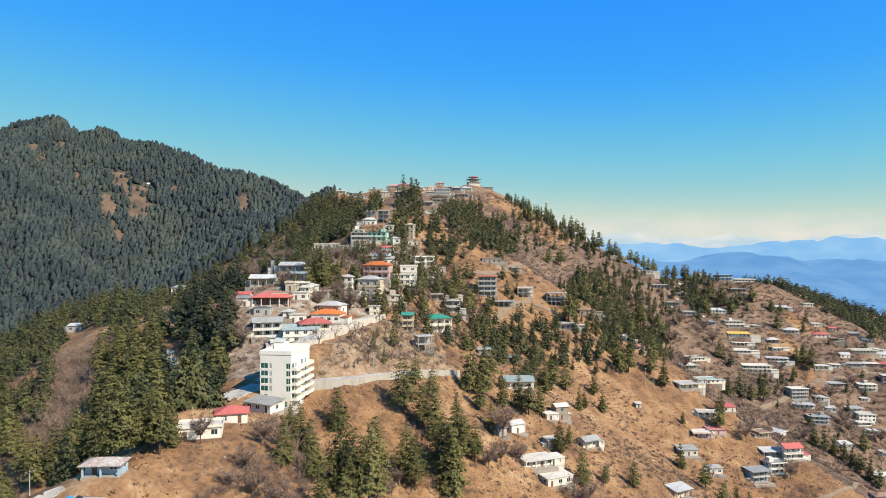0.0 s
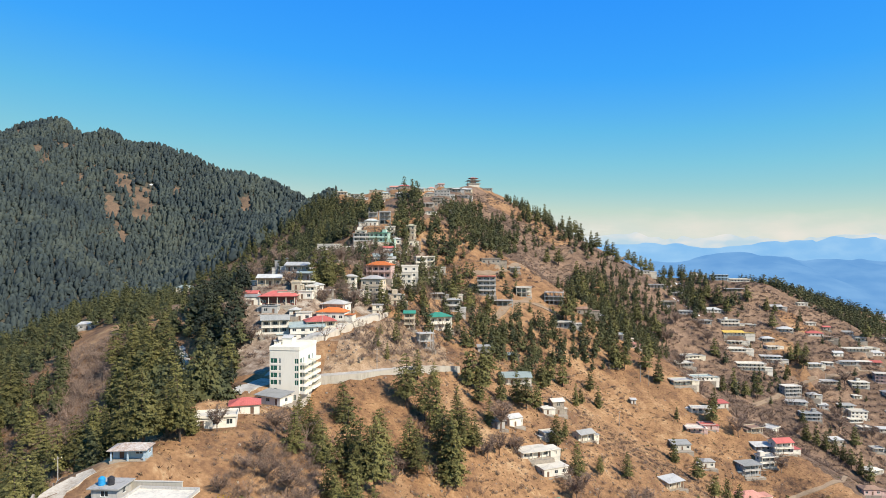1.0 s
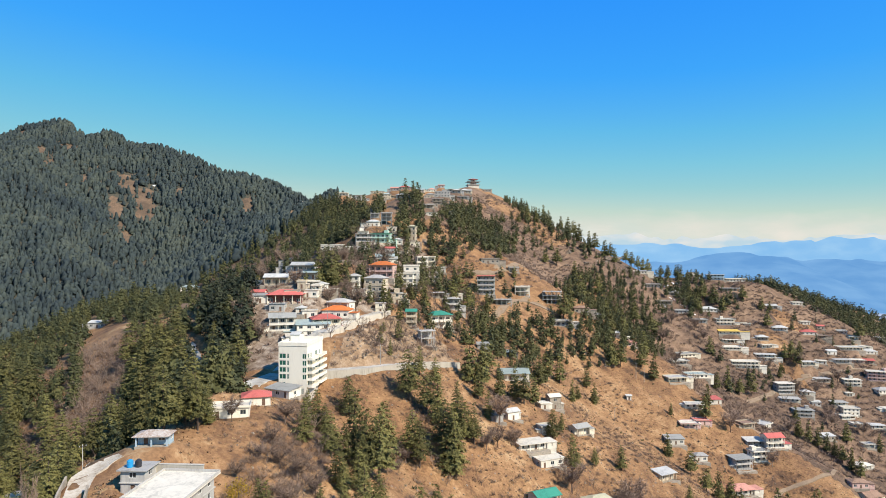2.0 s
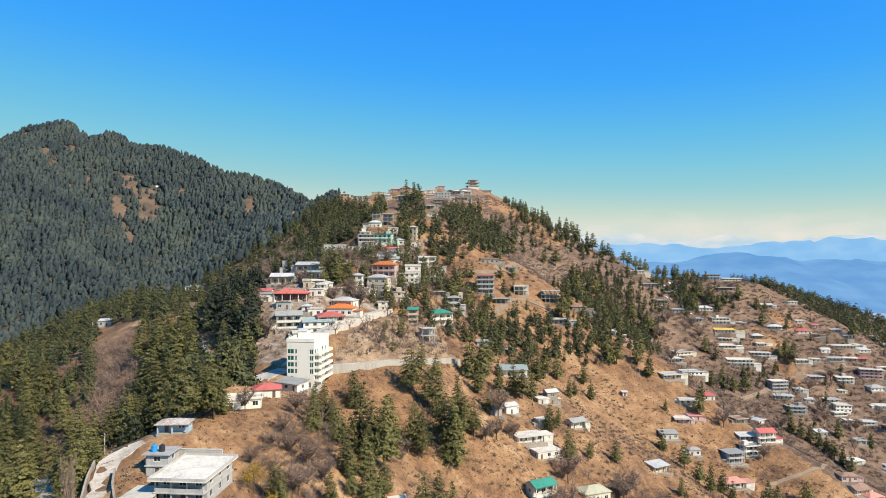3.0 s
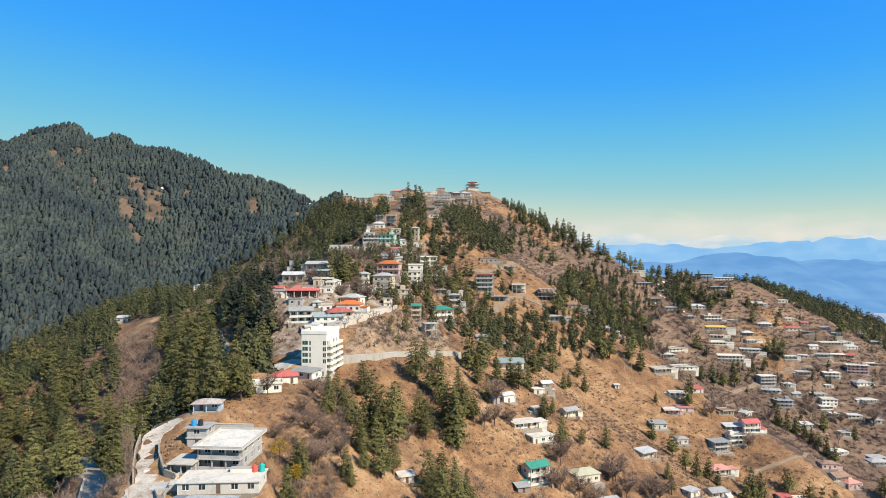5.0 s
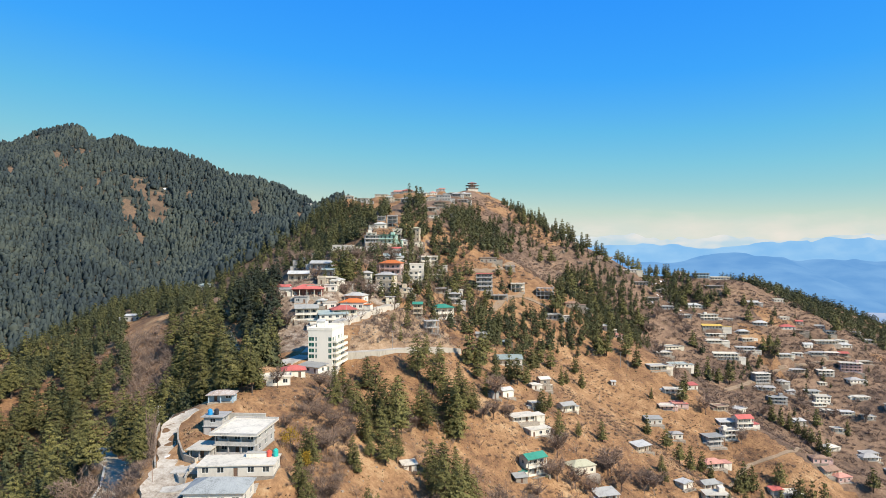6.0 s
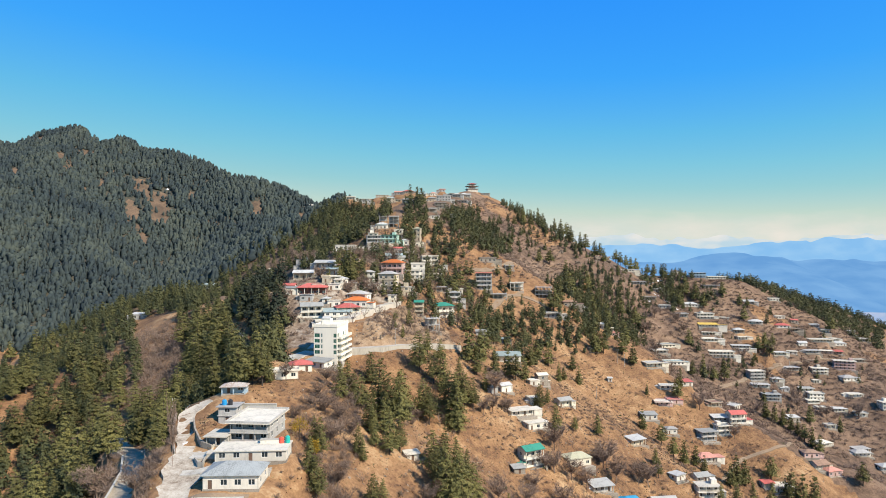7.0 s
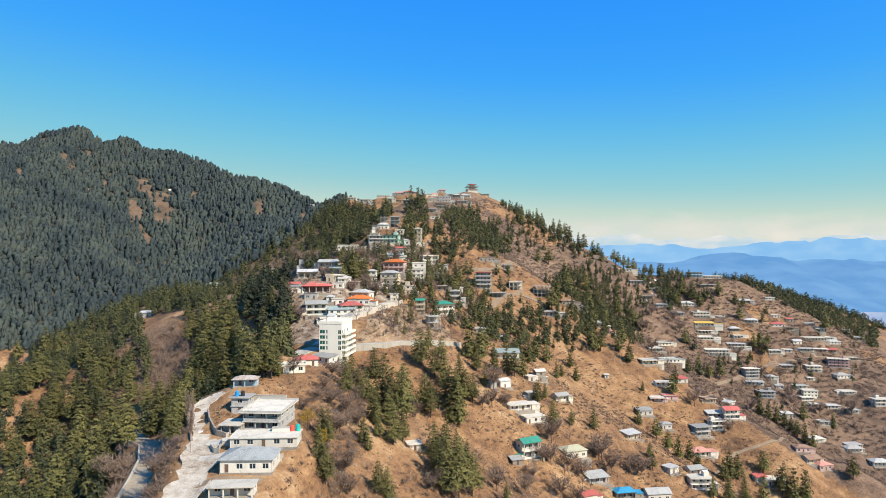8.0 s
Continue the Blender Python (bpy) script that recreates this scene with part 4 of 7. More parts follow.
for spot in ((-69.2, 129.6, -46.35, 5.6, 4.5), (-47, 92, -54.5, 6.0, 7.0), (-57, 92, -54.5, 5.0), (-48.5, 79, -56.9, 5.0, 7.0), (-56, 79, -56.9, 5.0), (-49.5, 67, -58.7, 4.0, 6.0), (-54, 104, -53.4, 6.0), (-54, 111, -53.2, 6.0)):
    PADS.append(spot)

WALL_LINE = [(-47.5, 217.5, -52, -46.2), (-45, 219.5, -51.2, -46.0), (-38.9, 221.7, -51, -46.0), (-31.1, 226.0, -51, -46.2), (-17.5, 238.2, -51, -46.6), (-5.3, 262.4, -55.5, -50.0), (7.6, 282.0, -59, -54.0)]
UPPER_WALL = [(-56, 240.5, -41, -36.4), (-47.4, 244.6, -41, -34.2), (-39.5, 268.8, -41, -31.8), (-27.1, 299.9, -39, -30.6)]


def behind(line, away):
    """Points to the left of a line, at a distance, every 2 m, with its upper height."""
    pts = []
    for (ax, ay, _, az), (bx, by, _, bz) in zip(line, line[1:]):
        n = math.hypot(bx - ax, by - ay)
        for k in range(int(n / 2) + 1):
            u = k * 2 / n
            pts.append((ax + u * (bx - ax) - (by - ay) / n * away, ay + u * (by - ay) + (bx - ax) / n * away, az + u * (bz - az)))
    return pts


for q in behind(WALL_LINE, 4.2) + behind(UPPER_WALL, 5.6):
    PADS.append((q[0], q[1], q[2] - 0.3, 2.6, 1.6))
for q in behind(UPPER_WALL, -4.0):
    PADS.append((q[0], q[1], q[2] - 2.4, 1.5, 4.0))

DRIVE = [(-75.5, 126.1, -47.0), (-79.0, 123.0, -48.3), (-80.0, 118.0, -49.6), (-78.4, 112.0, -51.2), (-75.5, 104.8, -52.8), (-71.0, 95.5, -54.0), (-68.0, 86.5, -55.2), (-66.3, 75.0, -57.2), (-66.3, 65.0, -59.4), (-67.0, 48.0, -63.0)]
VALLEY_ROAD = [(-130, 172, -74.0), (-116, 150, -70.5), (-104, 135, -68.0), (-95.5, 117, -67.0), (-90, 100, -66.6), (-86, 85, -67.0), (-84, 62, -69.5)]


def level(line, reach, soft):
    """A bench cut along a line of x, y, height."""
    for (ax, ay, az), (bx, by, bz) in zip(line, line[1:]):
        n = int(math.hypot(bx - ax, by - ay) / 2.5) + 1
        for k in range(n):
            u = k / n
            PADS.append((ax + u * (bx - ax), ay + u * (by - ay), az + u * (bz - az), reach, soft))


level(VALLEY_ROAD, 3.4, 4.0)
level(DRIVE[:6], 2.6, 2.0)
level(DRIVE[5:], 4.2, 2.2)


HILL_FOREST = [(-1250, 740), (-640, 560), (-430, 560), (-300, 600), (-200, 680), (-140, 760), (-70, 950), (-70, 1110), (-240, 1132), (-480, 1200), (-900, 1235), (-1300, 1100)]
FLANK_FOREST = [(-92, 285), (-96, 310), (-92, 350), (-82, 420), (-92, 480), (-98, 560), (-110, 660), (-130, 760), (-250, 700), (-330, 520), (-270, 440), (-150, 330)]
VALLEY_FOREST = [(-82, 150), (-75, 198), (-80, 240), (-94, 285), (-150, 330), (-210, 430), (-270, 470), (-330, 420), (-330, 60), (-230, 20), (-140, 40), (-110, 90)]

# open ground in the woods
GLADES = []
GLADES.append([(-524, 1047), (-496, 1066), (-453, 978), (-462, 957), (-483, 975), (-508, 1012)])
GLADES.append([(-564, 1072), (-554, 1085), (-528, 1060), (-519, 1035), (-534, 1023)])
GLADES.append([(-536, 990), (-525, 1005), (-494, 954), (-495, 926), (-520, 959)])
GLADES.append([(-493, 934), (-489, 943), (-452, 899), (-442, 870), (-464, 890)])
GLADES.append([(-610, 1045), (-603, 1052), (-582, 1017), (-589, 1010)])
GLADES.append([(-666, 1043), (-666, 1068), (-639, 1018), (-639, 1002)])
GLADES.append([(-688, 1114), (-675, 1160), (-660, 1128), (-677, 1099)])
GLADES.append([(-713, 972), (-700, 970), (-671, 931), (-682, 928)])
GLADES.append([(-465, 1080), (-451, 1089), (-441, 1054), (-452, 1048)])
GLADES.append([(-345, 1048), (-327, 1064), (-310, 1018), (-324, 1006)])
GLADES.append([(-259, 1050), (-248, 1068), (-176, 736), (-190, 754)])
GLADES.append([(-811, 1178), (-796, 1187), (-745, 1112), (-781, 1136)])
GLADES.append([(-684, 1043), (-684, 1073), (-659, 1028), (-655, 1002)])
GLADES.append([(-198, 636), (-63, 327), (-50, 267), (-59, 238), (-58, 162), (-85, 258)])
THINNED = [(-631, 1066), (-498, 1104), (-436, 962), (-441, 876), (-477, 867), (-570, 975)]
GLADES.append([(-229, 387), (-173, 335), (-132, 244), (-118, 204), (-89, 129), (-139, 202), (-113, 143), (-153, 194), (-173, 226), (-166, 244), (-151, 238), (-185, 304)])
GLADES.append([(-333, 406), (-329, 414), (-316, 399), (-322, 389)])
GLADES.append([(-116, 256), (-106, 238), (-98, 226), (-90, 205), (-82, 186), (-73, 192), (-82, 214), (-91, 232), (-99, 246), (-108, 262)])

ground = sheet("ground", axis(-330, 540, 3.6, 4600, 560, 0, 6.5), axis(-110, 880, 3.6, 4600, 0, 340, 6.5), terrain, SOIL)
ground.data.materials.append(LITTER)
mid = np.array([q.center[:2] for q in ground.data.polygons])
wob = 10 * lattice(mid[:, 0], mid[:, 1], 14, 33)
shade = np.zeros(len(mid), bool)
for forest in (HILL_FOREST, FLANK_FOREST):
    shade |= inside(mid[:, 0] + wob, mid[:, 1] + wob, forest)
FIELDS = [(165, 400), (178, 470), (150, 560), (165, 690), (240, 720), (340, 720), (440, 750), (620, 760), (720, 560), (480, 330), (330, 290), (240, 330)]
ground.data.materials.append(FIELD_SOIL)
slots = shade.astype(np.int32)
slots[inside(mid[:, 0] + wob, mid[:, 1] - wob, FIELDS) & (lattice(mid[:, 0], mid[:, 1], 45, 34) > -0.75)] = 2
UPPER = [(-60, 560), (-40, 500), (60, 520), (110, 560), (170, 640), (210, 690), (120, 740), (0, 760), (-60, 700)]
slots[inside(mid[:, 0] + wob, mid[:, 1] - wob, UPPER) & (lattice(mid[:, 0], mid[:, 1], 40, 36) > -0.3)] = 2
ground.data.materials.append(TOWN_SOIL)
TOWN = [(-72, 222), (-95, 240), (-98, 300), (-92, 420), (-60, 480), (-20, 480), (-10, 400), (-30, 305), (-45, 270), (-54, 242)]
slots[inside(mid[:, 0] + wob * 0.6, mid[:, 1] + wob * 0.6, TOWN) & (lattice(mid[:, 0], mid[:, 1], 24, 35) > -0.35)] = 3
ground.data.materials.append(SHADED_HUMUS)
ground.data.materials.append(BANK_EARTH)
BANK = [(-44, 226), (-31, 231), (-19, 243), (-8, 264), (4, 284), (0, 302), (-14, 300), (-26, 296), (-38, 266), (-46, 244)]
slots[inside(mid[:, 0] + 0.4 * wob, mid[:, 1] + 0.4 * wob, BANK) & (lattice(mid[:, 0], mid[:, 1], 15, 38) > -0.6)] = 5
bare = np.zeros(len(mid), bool)
for glade in GLADES:
    bare |= inside(mid[:, 0] + 0.4 * wob, mid[:, 1] + 0.4 * wob, glade)
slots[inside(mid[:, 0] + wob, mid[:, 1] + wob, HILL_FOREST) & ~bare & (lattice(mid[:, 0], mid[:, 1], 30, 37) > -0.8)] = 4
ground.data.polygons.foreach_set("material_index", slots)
tagged(ground, "dry tawny hillside of grass, soil and bare rock", "ground", kind="structure")


# roads, walls and the far ranges
ROUTES = []      # points along the roads: x, y, half width


def road(name, pts, width, mat, label, lift=0.14, ragged=0.12):
    """A strip of paving laid over the ground along a line."""
    fine = []
    for (ax, ay), (bx, by) in zip(pts, pts[1:]):
        n = max(1, int(math.hypot(bx - ax, by - ay) / 1.5))
        fine += [(ax + (bx - ax) * k / n, ay + (by - ay) * k / n) for k in range(n)]
    fine.append(pts[-1])
    fine = np.array(fine)
    for _ in range(6):
        fine[1:-1] = (fine[:-2] + fine[1:-1] * 2 + fine[2:]) / 4
    ROUTES.extend((x, y, width / 2 + 1.2) for x, y in fine[::2])
    along = np.gradient(fine, axis=0)
    along /= np.linalg.norm(along, axis=1)[:, None]
    side = np.stack([-along[:, 1], along[:, 0]], 1)
    cols = 7
    rows = []
    step = np.arange(len(fine)) * 1.0
    edge = [1 + ragged * (lattice(step, step * 0 + q, 4, 5) + 1.3 * lattice(step, step * 0 + q, 1.6, 6)) for q in (0, 50)]
    for c in range(cols):
        p = fine + side * ((c / (cols - 1) - 0.5) * width * edge[c > cols // 2])[:, None]
        z = terrain(p[:, 0].copy(), p[:, 1].copy())
        rows.append(np.stack([p[:, 0], p[:, 1], z], 1))
    mid = np.mean([r[:, 2] for r in rows], 0)
    for r in rows:
        r[:, 2] = np.maximum(r[:, 2], 0.5 * mid + 0.5 * r[:, 2]) + lift
    v = np.concatenate(rows)
    n = len(fine)
    f = [(c * n + i, c * n + i + 1, (c + 1) * n + i + 1, (c + 1) * n + i) for c in range(cols - 1) for i in range(n - 1)]
    f = [tuple(reversed(q)) for q in f]
    # skirts down into the soil
    for c, flip in ((0, False), (cols - 1, True)):
        b = len(v)
        low = rows[c].copy()
        low[:, 2] -= 1.5
        v = np.concatenate([v, low])
        for i in range(n - 1):
            q = (c * n + i, c * n + i + 1, b + i + 1, b + i)
            f.append(tuple(reversed(q)) if flip else q)
    return tagged(new(name, mesh_of(name, v, f, mat)), label, "road", kind="structure")


def retaining_wall(name, line, thick, mat, label):
    """A wall along a line of x, y, foot and head."""
    a = np.array(line, float)
    d = np.gradient(a[:, :2], axis=0)
    d /= np.linalg.norm(d, axis=1)[:, None]
    s = np.stack([-d[:, 1], d[:, 0]], 1) * thick
    v = []
    for (x, y, lo, hi), (sx, sy) in zip(a, s):
        v += [(x, y, lo), (x, y, hi), (x + sx, y + sy, hi), (x + sx, y + sy, lo)]
    f = []
    for i in range(len(a) - 1):
        p, q = 4 * i, 4 * i + 4
        f += [(p, q, q + 1, p + 1), (p + 1, q + 1, q + 2, p + 2), (p + 2, q + 2, q + 3, p + 3)]
    e = 4 * (len(a) - 1)
    f += [(0, 1, 2, 3), (e + 3, e + 2, e + 1, e)]
    return tagged(new(name, mesh_of(name, v, f, mat)), label, "wall", kind="structure")


retaining_wall("retaining_wall", WALL_LINE, 0.6, CONCRETE_PALE, "pale concrete retaining wall below the hill road")
retaining_wall("road_wall", UPPER_WALL, 0.5, CONCRETE_PALE, "pale concrete wall along the upper road")
retaining_wall("yard_wall", [(-76.2, 113, -56, -49.6), (-73.4, 106.5, -56, -50.6), (-70.4, 101.5, -56, -51.6), (-68.4, 98.4, -57, -52.2), (-65, 96.6, -58, -52.6)], 0.45, STONE, "low rubble wall curving round the near yard")
road("road", [q[:2] for q in behind(WALL_LINE, 3.6)][::3], 5.0, PAVING, "pale concrete hill road", 0.05)
road("road", [q[:2] for q in behind(UPPER_WALL, 3.0)][::3], 5.0, PAVING, "pale upper road between the houses", 0.05)
road("yard", [(-92.8, 459), (-80, 446), (-66, 430), (-54, 424), (-44, 434)], 8.0, DUST, "bare pale yard of trodden earth below the summit houses")
retaining_wall("yard_wall", [(-77.4, 118.2, -54.1, -51.5), (-73.5, 111.9, -54.1, -51.5), (-69.8, 106.7, -54.1, -51.5)], 0.35, CONCRETE_PALE, "low curved white wall stepping down from the drive to the yard")
retaining_wall("yard_wall", [(-72.7, 107.1, -55.4, -52.8), (-69.9, 102.2, -55.4, -52.8), (-67.0, 98.2, -55.4, -52.8), (-64.8, 96.5, -55.4, -52.8), (-64.3, 99.3, -55.4, -52.8)], 0.35, CONCRETE_PALE, "low curved white wall stepping down from the drive to the yard")
retaining_wall("yard_wall", [(-67.3, 91.0, -56.6, -54.0), (-65.1, 87.5, -56.6, -54.0), (-63.4, 87.0, -56.6, -54.0), (-64.5, 92.0, -56.6, -54.0)], 0.35, CONCRETE_PALE, "low curved white wall stepping down from the drive to the yard")
road("driveway", [q[:2] for q in DRIVE[:7]], 4.6, TRODDEN_SNOW, "pale concrete driveway under trodden snow", 0.12, 0.2)
road("lower_drive", [q[:2] for q in DRIVE[5:]], 8.5, TRODDEN_SNOW, "wide driveway of patchy snow and grit", 0.15, 0.2)
road("yard", [(-69, 93.5), (-60, 93), (-50, 93.5), (-46, 93.8)], 4.0, PAVING, "pale paved yard between the near houses", 0.35)
road("yard", [(-68, 84.5), (-60, 85.2), (-50, 85.5), (-46, 85.7)], 3.0, PAVING, "pale paved terrace before the long building", 0.35)
road("footpath", [(-66, 72), (-58, 73), (-48, 73.5)], 2.4, DIRT, "trodden path before the hipped house")
road("valley_road", [q[:2] for q in VALLEY_ROAD], 6.6, DUST, "pale dusty valley road in the shade of conifers", 0.12, 0.15)
retaining_wall("kerb_wall", [(x - 3.6, y - 1.2, z - 3, z + 0.75) for x, y, z in VALLEY_ROAD[1:]], 0.6, CONCRETE_PALE, "low pale concrete wall along the valley road")
retaining_wall("terrace_wall", [(x - 2.9, y - 1.2, z - 4, z + 0.5) for x, y, z in DRIVE[2:6]], 0.4, STONE, "low rubble wall along the driveway")
road("lane", [(-112, 256), (-104, 243), (-96, 229), (-88, 212), (-79, 196)], 4.2, PAVING, "pale lane in the shade behind the grove", 0.15, 0.2)
road("track", [(26, 392), (32, 402), (40, 414), (50, 433), (58, 441), (66, 443), (80, 440)], 4.5, DIRT, "pale dirt road bend on the hillside")
road("track", [(22, 452), (28, 455), (42, 465), (56, 485), (64, 500)], 4.5, DIRT, "pale dirt road across the upper slope")
road("track", [(236, 472), (267, 499), (306, 536), (321, 545), (349, 556), (402, 579), (440, 600)], 3.4, DIRT, "pale dirt track across the terraces")
road("track", [(165, 308), (176, 321), (189, 333), (207, 337), (227, 349), (236, 360)], 1.9, DIRT, "pale dirt track round the bare knoll")
road("track", [(-99, 480), (-71, 432), (-44, 424), (-36, 445)], 5.0, DIRT, "pale dirt road below the summit houses")
road("deck", [(-69, 203), (-66.5, 210), (-64, 218), (-61, 228)], 8.0, PAVING, "pale paved forecourt beside the white hotel", 0.05)


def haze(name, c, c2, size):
    """A far blue backdrop whose haze and daylight are put into its glowing colour."""
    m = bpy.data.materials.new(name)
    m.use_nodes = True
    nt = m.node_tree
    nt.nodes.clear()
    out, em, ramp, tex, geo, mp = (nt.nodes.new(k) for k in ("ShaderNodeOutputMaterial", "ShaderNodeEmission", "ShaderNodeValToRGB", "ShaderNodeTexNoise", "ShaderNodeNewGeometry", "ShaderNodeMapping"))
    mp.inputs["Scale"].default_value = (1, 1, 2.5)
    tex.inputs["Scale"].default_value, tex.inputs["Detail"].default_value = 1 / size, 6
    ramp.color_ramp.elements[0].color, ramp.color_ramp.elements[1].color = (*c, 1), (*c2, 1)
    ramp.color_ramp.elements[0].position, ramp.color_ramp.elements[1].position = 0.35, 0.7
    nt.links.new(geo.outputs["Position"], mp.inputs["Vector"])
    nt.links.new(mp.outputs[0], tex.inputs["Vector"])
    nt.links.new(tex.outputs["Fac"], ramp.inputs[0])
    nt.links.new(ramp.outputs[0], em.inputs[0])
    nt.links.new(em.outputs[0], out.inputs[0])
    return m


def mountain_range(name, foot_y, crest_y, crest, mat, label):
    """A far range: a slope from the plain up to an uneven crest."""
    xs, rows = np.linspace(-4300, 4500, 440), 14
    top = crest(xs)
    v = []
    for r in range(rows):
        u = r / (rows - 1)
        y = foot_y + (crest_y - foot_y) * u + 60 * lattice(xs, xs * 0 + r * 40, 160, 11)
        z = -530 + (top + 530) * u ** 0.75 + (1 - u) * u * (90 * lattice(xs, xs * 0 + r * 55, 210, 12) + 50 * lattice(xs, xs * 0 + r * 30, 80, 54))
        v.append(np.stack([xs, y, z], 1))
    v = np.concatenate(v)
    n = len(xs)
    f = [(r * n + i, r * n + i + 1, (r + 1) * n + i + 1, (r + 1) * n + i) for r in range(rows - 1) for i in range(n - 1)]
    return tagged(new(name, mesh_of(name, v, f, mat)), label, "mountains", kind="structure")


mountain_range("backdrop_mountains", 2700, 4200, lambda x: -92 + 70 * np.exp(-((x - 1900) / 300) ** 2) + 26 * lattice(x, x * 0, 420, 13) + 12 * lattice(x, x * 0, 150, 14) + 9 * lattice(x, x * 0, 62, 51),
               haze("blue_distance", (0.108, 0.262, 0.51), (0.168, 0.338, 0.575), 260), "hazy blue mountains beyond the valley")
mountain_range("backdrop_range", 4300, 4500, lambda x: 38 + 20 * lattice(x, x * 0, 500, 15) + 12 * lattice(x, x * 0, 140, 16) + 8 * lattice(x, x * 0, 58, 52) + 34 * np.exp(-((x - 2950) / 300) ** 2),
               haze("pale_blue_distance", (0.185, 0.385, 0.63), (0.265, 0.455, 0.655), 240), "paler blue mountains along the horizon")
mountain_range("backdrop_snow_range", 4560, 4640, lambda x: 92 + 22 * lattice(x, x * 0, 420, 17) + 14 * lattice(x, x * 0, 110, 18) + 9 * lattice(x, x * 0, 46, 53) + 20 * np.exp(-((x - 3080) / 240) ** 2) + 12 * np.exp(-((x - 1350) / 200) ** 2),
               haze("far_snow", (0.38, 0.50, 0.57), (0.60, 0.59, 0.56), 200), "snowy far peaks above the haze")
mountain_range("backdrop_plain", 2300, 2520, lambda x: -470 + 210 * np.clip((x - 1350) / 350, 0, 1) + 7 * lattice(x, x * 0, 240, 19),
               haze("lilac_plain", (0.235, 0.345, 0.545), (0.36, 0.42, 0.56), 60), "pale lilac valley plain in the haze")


def cloud_bank():
    """A low bank of thin cloud along the horizon, fading upwards."""
    m = haze("thin_cloud", (0.50, 0.545, 0.50), (0.62, 0.58, 0.52), 400)
    nt = m.node_tree
    n = nt.nodes
    mix, clear, sep, sub, rng, tex, mp, geo = (n.new(k) for k in ("ShaderNodeMixShader", "ShaderNodeBsdfTransparent", "ShaderNodeSeparateXYZ", "ShaderNodeMath", "ShaderNodeMapRange", "ShaderNodeTexNoise", "ShaderNodeMapping", "ShaderNodeNewGeometry"))
    em = next(q for q in n if q.type == "EMISSION")
    out = next(q for q in n if q.type == "OUTPUT_MATERIAL")
    mp.inputs["Scale"].default_value = (1, 1, 4)
    tex.inputs["Scale"].default_value, tex.inputs["Detail"].default_value = 1 / 330, 6
    sub.operation = "ADD"
    rng.inputs["From Min"].default_value, rng.inputs["From Max"].default_value = 120, 330
    rng.inputs["To Min"].default_value, rng.inputs["To Max"].default_value = 0.35, -0.75
    link = nt.links.new
    link(geo.outputs["Position"], mp.inputs["Vector"])
    link(mp.outputs[0], tex.inputs["Vector"])
    link(geo.outputs["Position"], sep.inputs[0])
    link(sep.outputs["Z"], rng.inputs["Value"])
    link(tex.outputs["Fac"], sub.inputs[0])
    link(rng.outputs[0], sub.inputs[1])
    sub.use_clamp = True
    link(sub.outputs[0], mix.inputs[0])
    link(clear.outputs[0], mix.inputs[1])
    link(em.outputs[0], mix.inputs[2])
    link(mix.outputs[0], out.inputs[0])
    v = [(-4000, 4690, -100), (4400, 4690, -100), (4400, 4690, 340), (-4000, 4690, 340)]
    return tagged(new("backdrop_cloud", mesh_of("backdrop_cloud", v, [(0, 1, 2, 3)], m)), "thin pale cloud bank along the horizon", "cloud", kind="structure")


cloud_bank()


def patches(name, places, mat, label, category, lift=0.22):
    """Thin uneven sheets with ragged edges that lie on the ground."""
    v, f = [], []
    rng = np.random.default_rng(5)
    for x, y, r in places:
        n, k = len(v), 18
        pts = [(x, y)]
        for ring in (0.5, 1.0):
            for i in range(k):
                q = 6.2832 * i / k
                s = r * ring * rng.uniform(0.55, 1.2)
                pts.append((x + math.cos(q) * s * 0.95, y + math.sin(q) * s * 1.15))
        z = terrain(np.array([p[0] for p in pts]), np.array([p[1] for p in pts]))
        v += [(p[0], p[1], q + (lift if i <= k else 0.02)) for i, (p, q) in enumerate(zip(pts, z))]
        f += [(n, n + 1 + i, n + 1 + (i + 1) % k) for i in range(k)]
        f += [(n + 1 + i, n + 1 + k + i, n + 1 + k + (i + 1) % k, n + 1 + (i + 1) % k) for i in range(k)]
    return tagged(new(name, mesh_of(name, v, f, mat)), label, category, kind="stuff")


patches("snow", [(-92, 128, 2.2), (-89, 122, 1.8), (-87, 116, 1.6), (-84, 104, 1.2), (-83.5, 96, 1.1), (-82.5, 124, 1.4), (-73.5, 101, 1.3), (240, 667, 1.6), (244, 668, 1.4), (250, 659, 1.6), (254, 660, 1.4), (231, 622, 1.6), (235, 623, 1.4), (254, 644, 1.6), (258, 645, 1.4), (214, 600, 1.6), (218, 601, 1.4), (233, 604, 1.6), (237, 605, 1.4), (266, 652, 1.6), (270, 653, 1.4), (244, 602, 1.6), (248, 603, 1.4), (251, 671, 1.6), (255, 672, 1.4), (239, 613, 1.6), (243, 614, 1.4), (-118, 190, 1.6), (-100, 170, 1.4), (-508, 1112, 2.6), (-502, 1078, 2.6), (-406, 1095, 2.6), (-395, 1068, 2.6), (-427, 1042, 2.6), (-206, 737, 2.6), (-198, 731, 2.6), (-208, 692, 2.6), (-442, 856, 2.6), (-771, 1137, 2.6), (-753, 1121, 2.6), (-475, 841, 2.6)], SNOW, "thin patches of old snow in the shade", "snow", 0.1)
patches("paving", [(-63, 83, 2.0), (-61, 71, 2.0)], TRODDEN_SNOW, "broken pale paving and grit beside the near houses", "paving", 0.12)


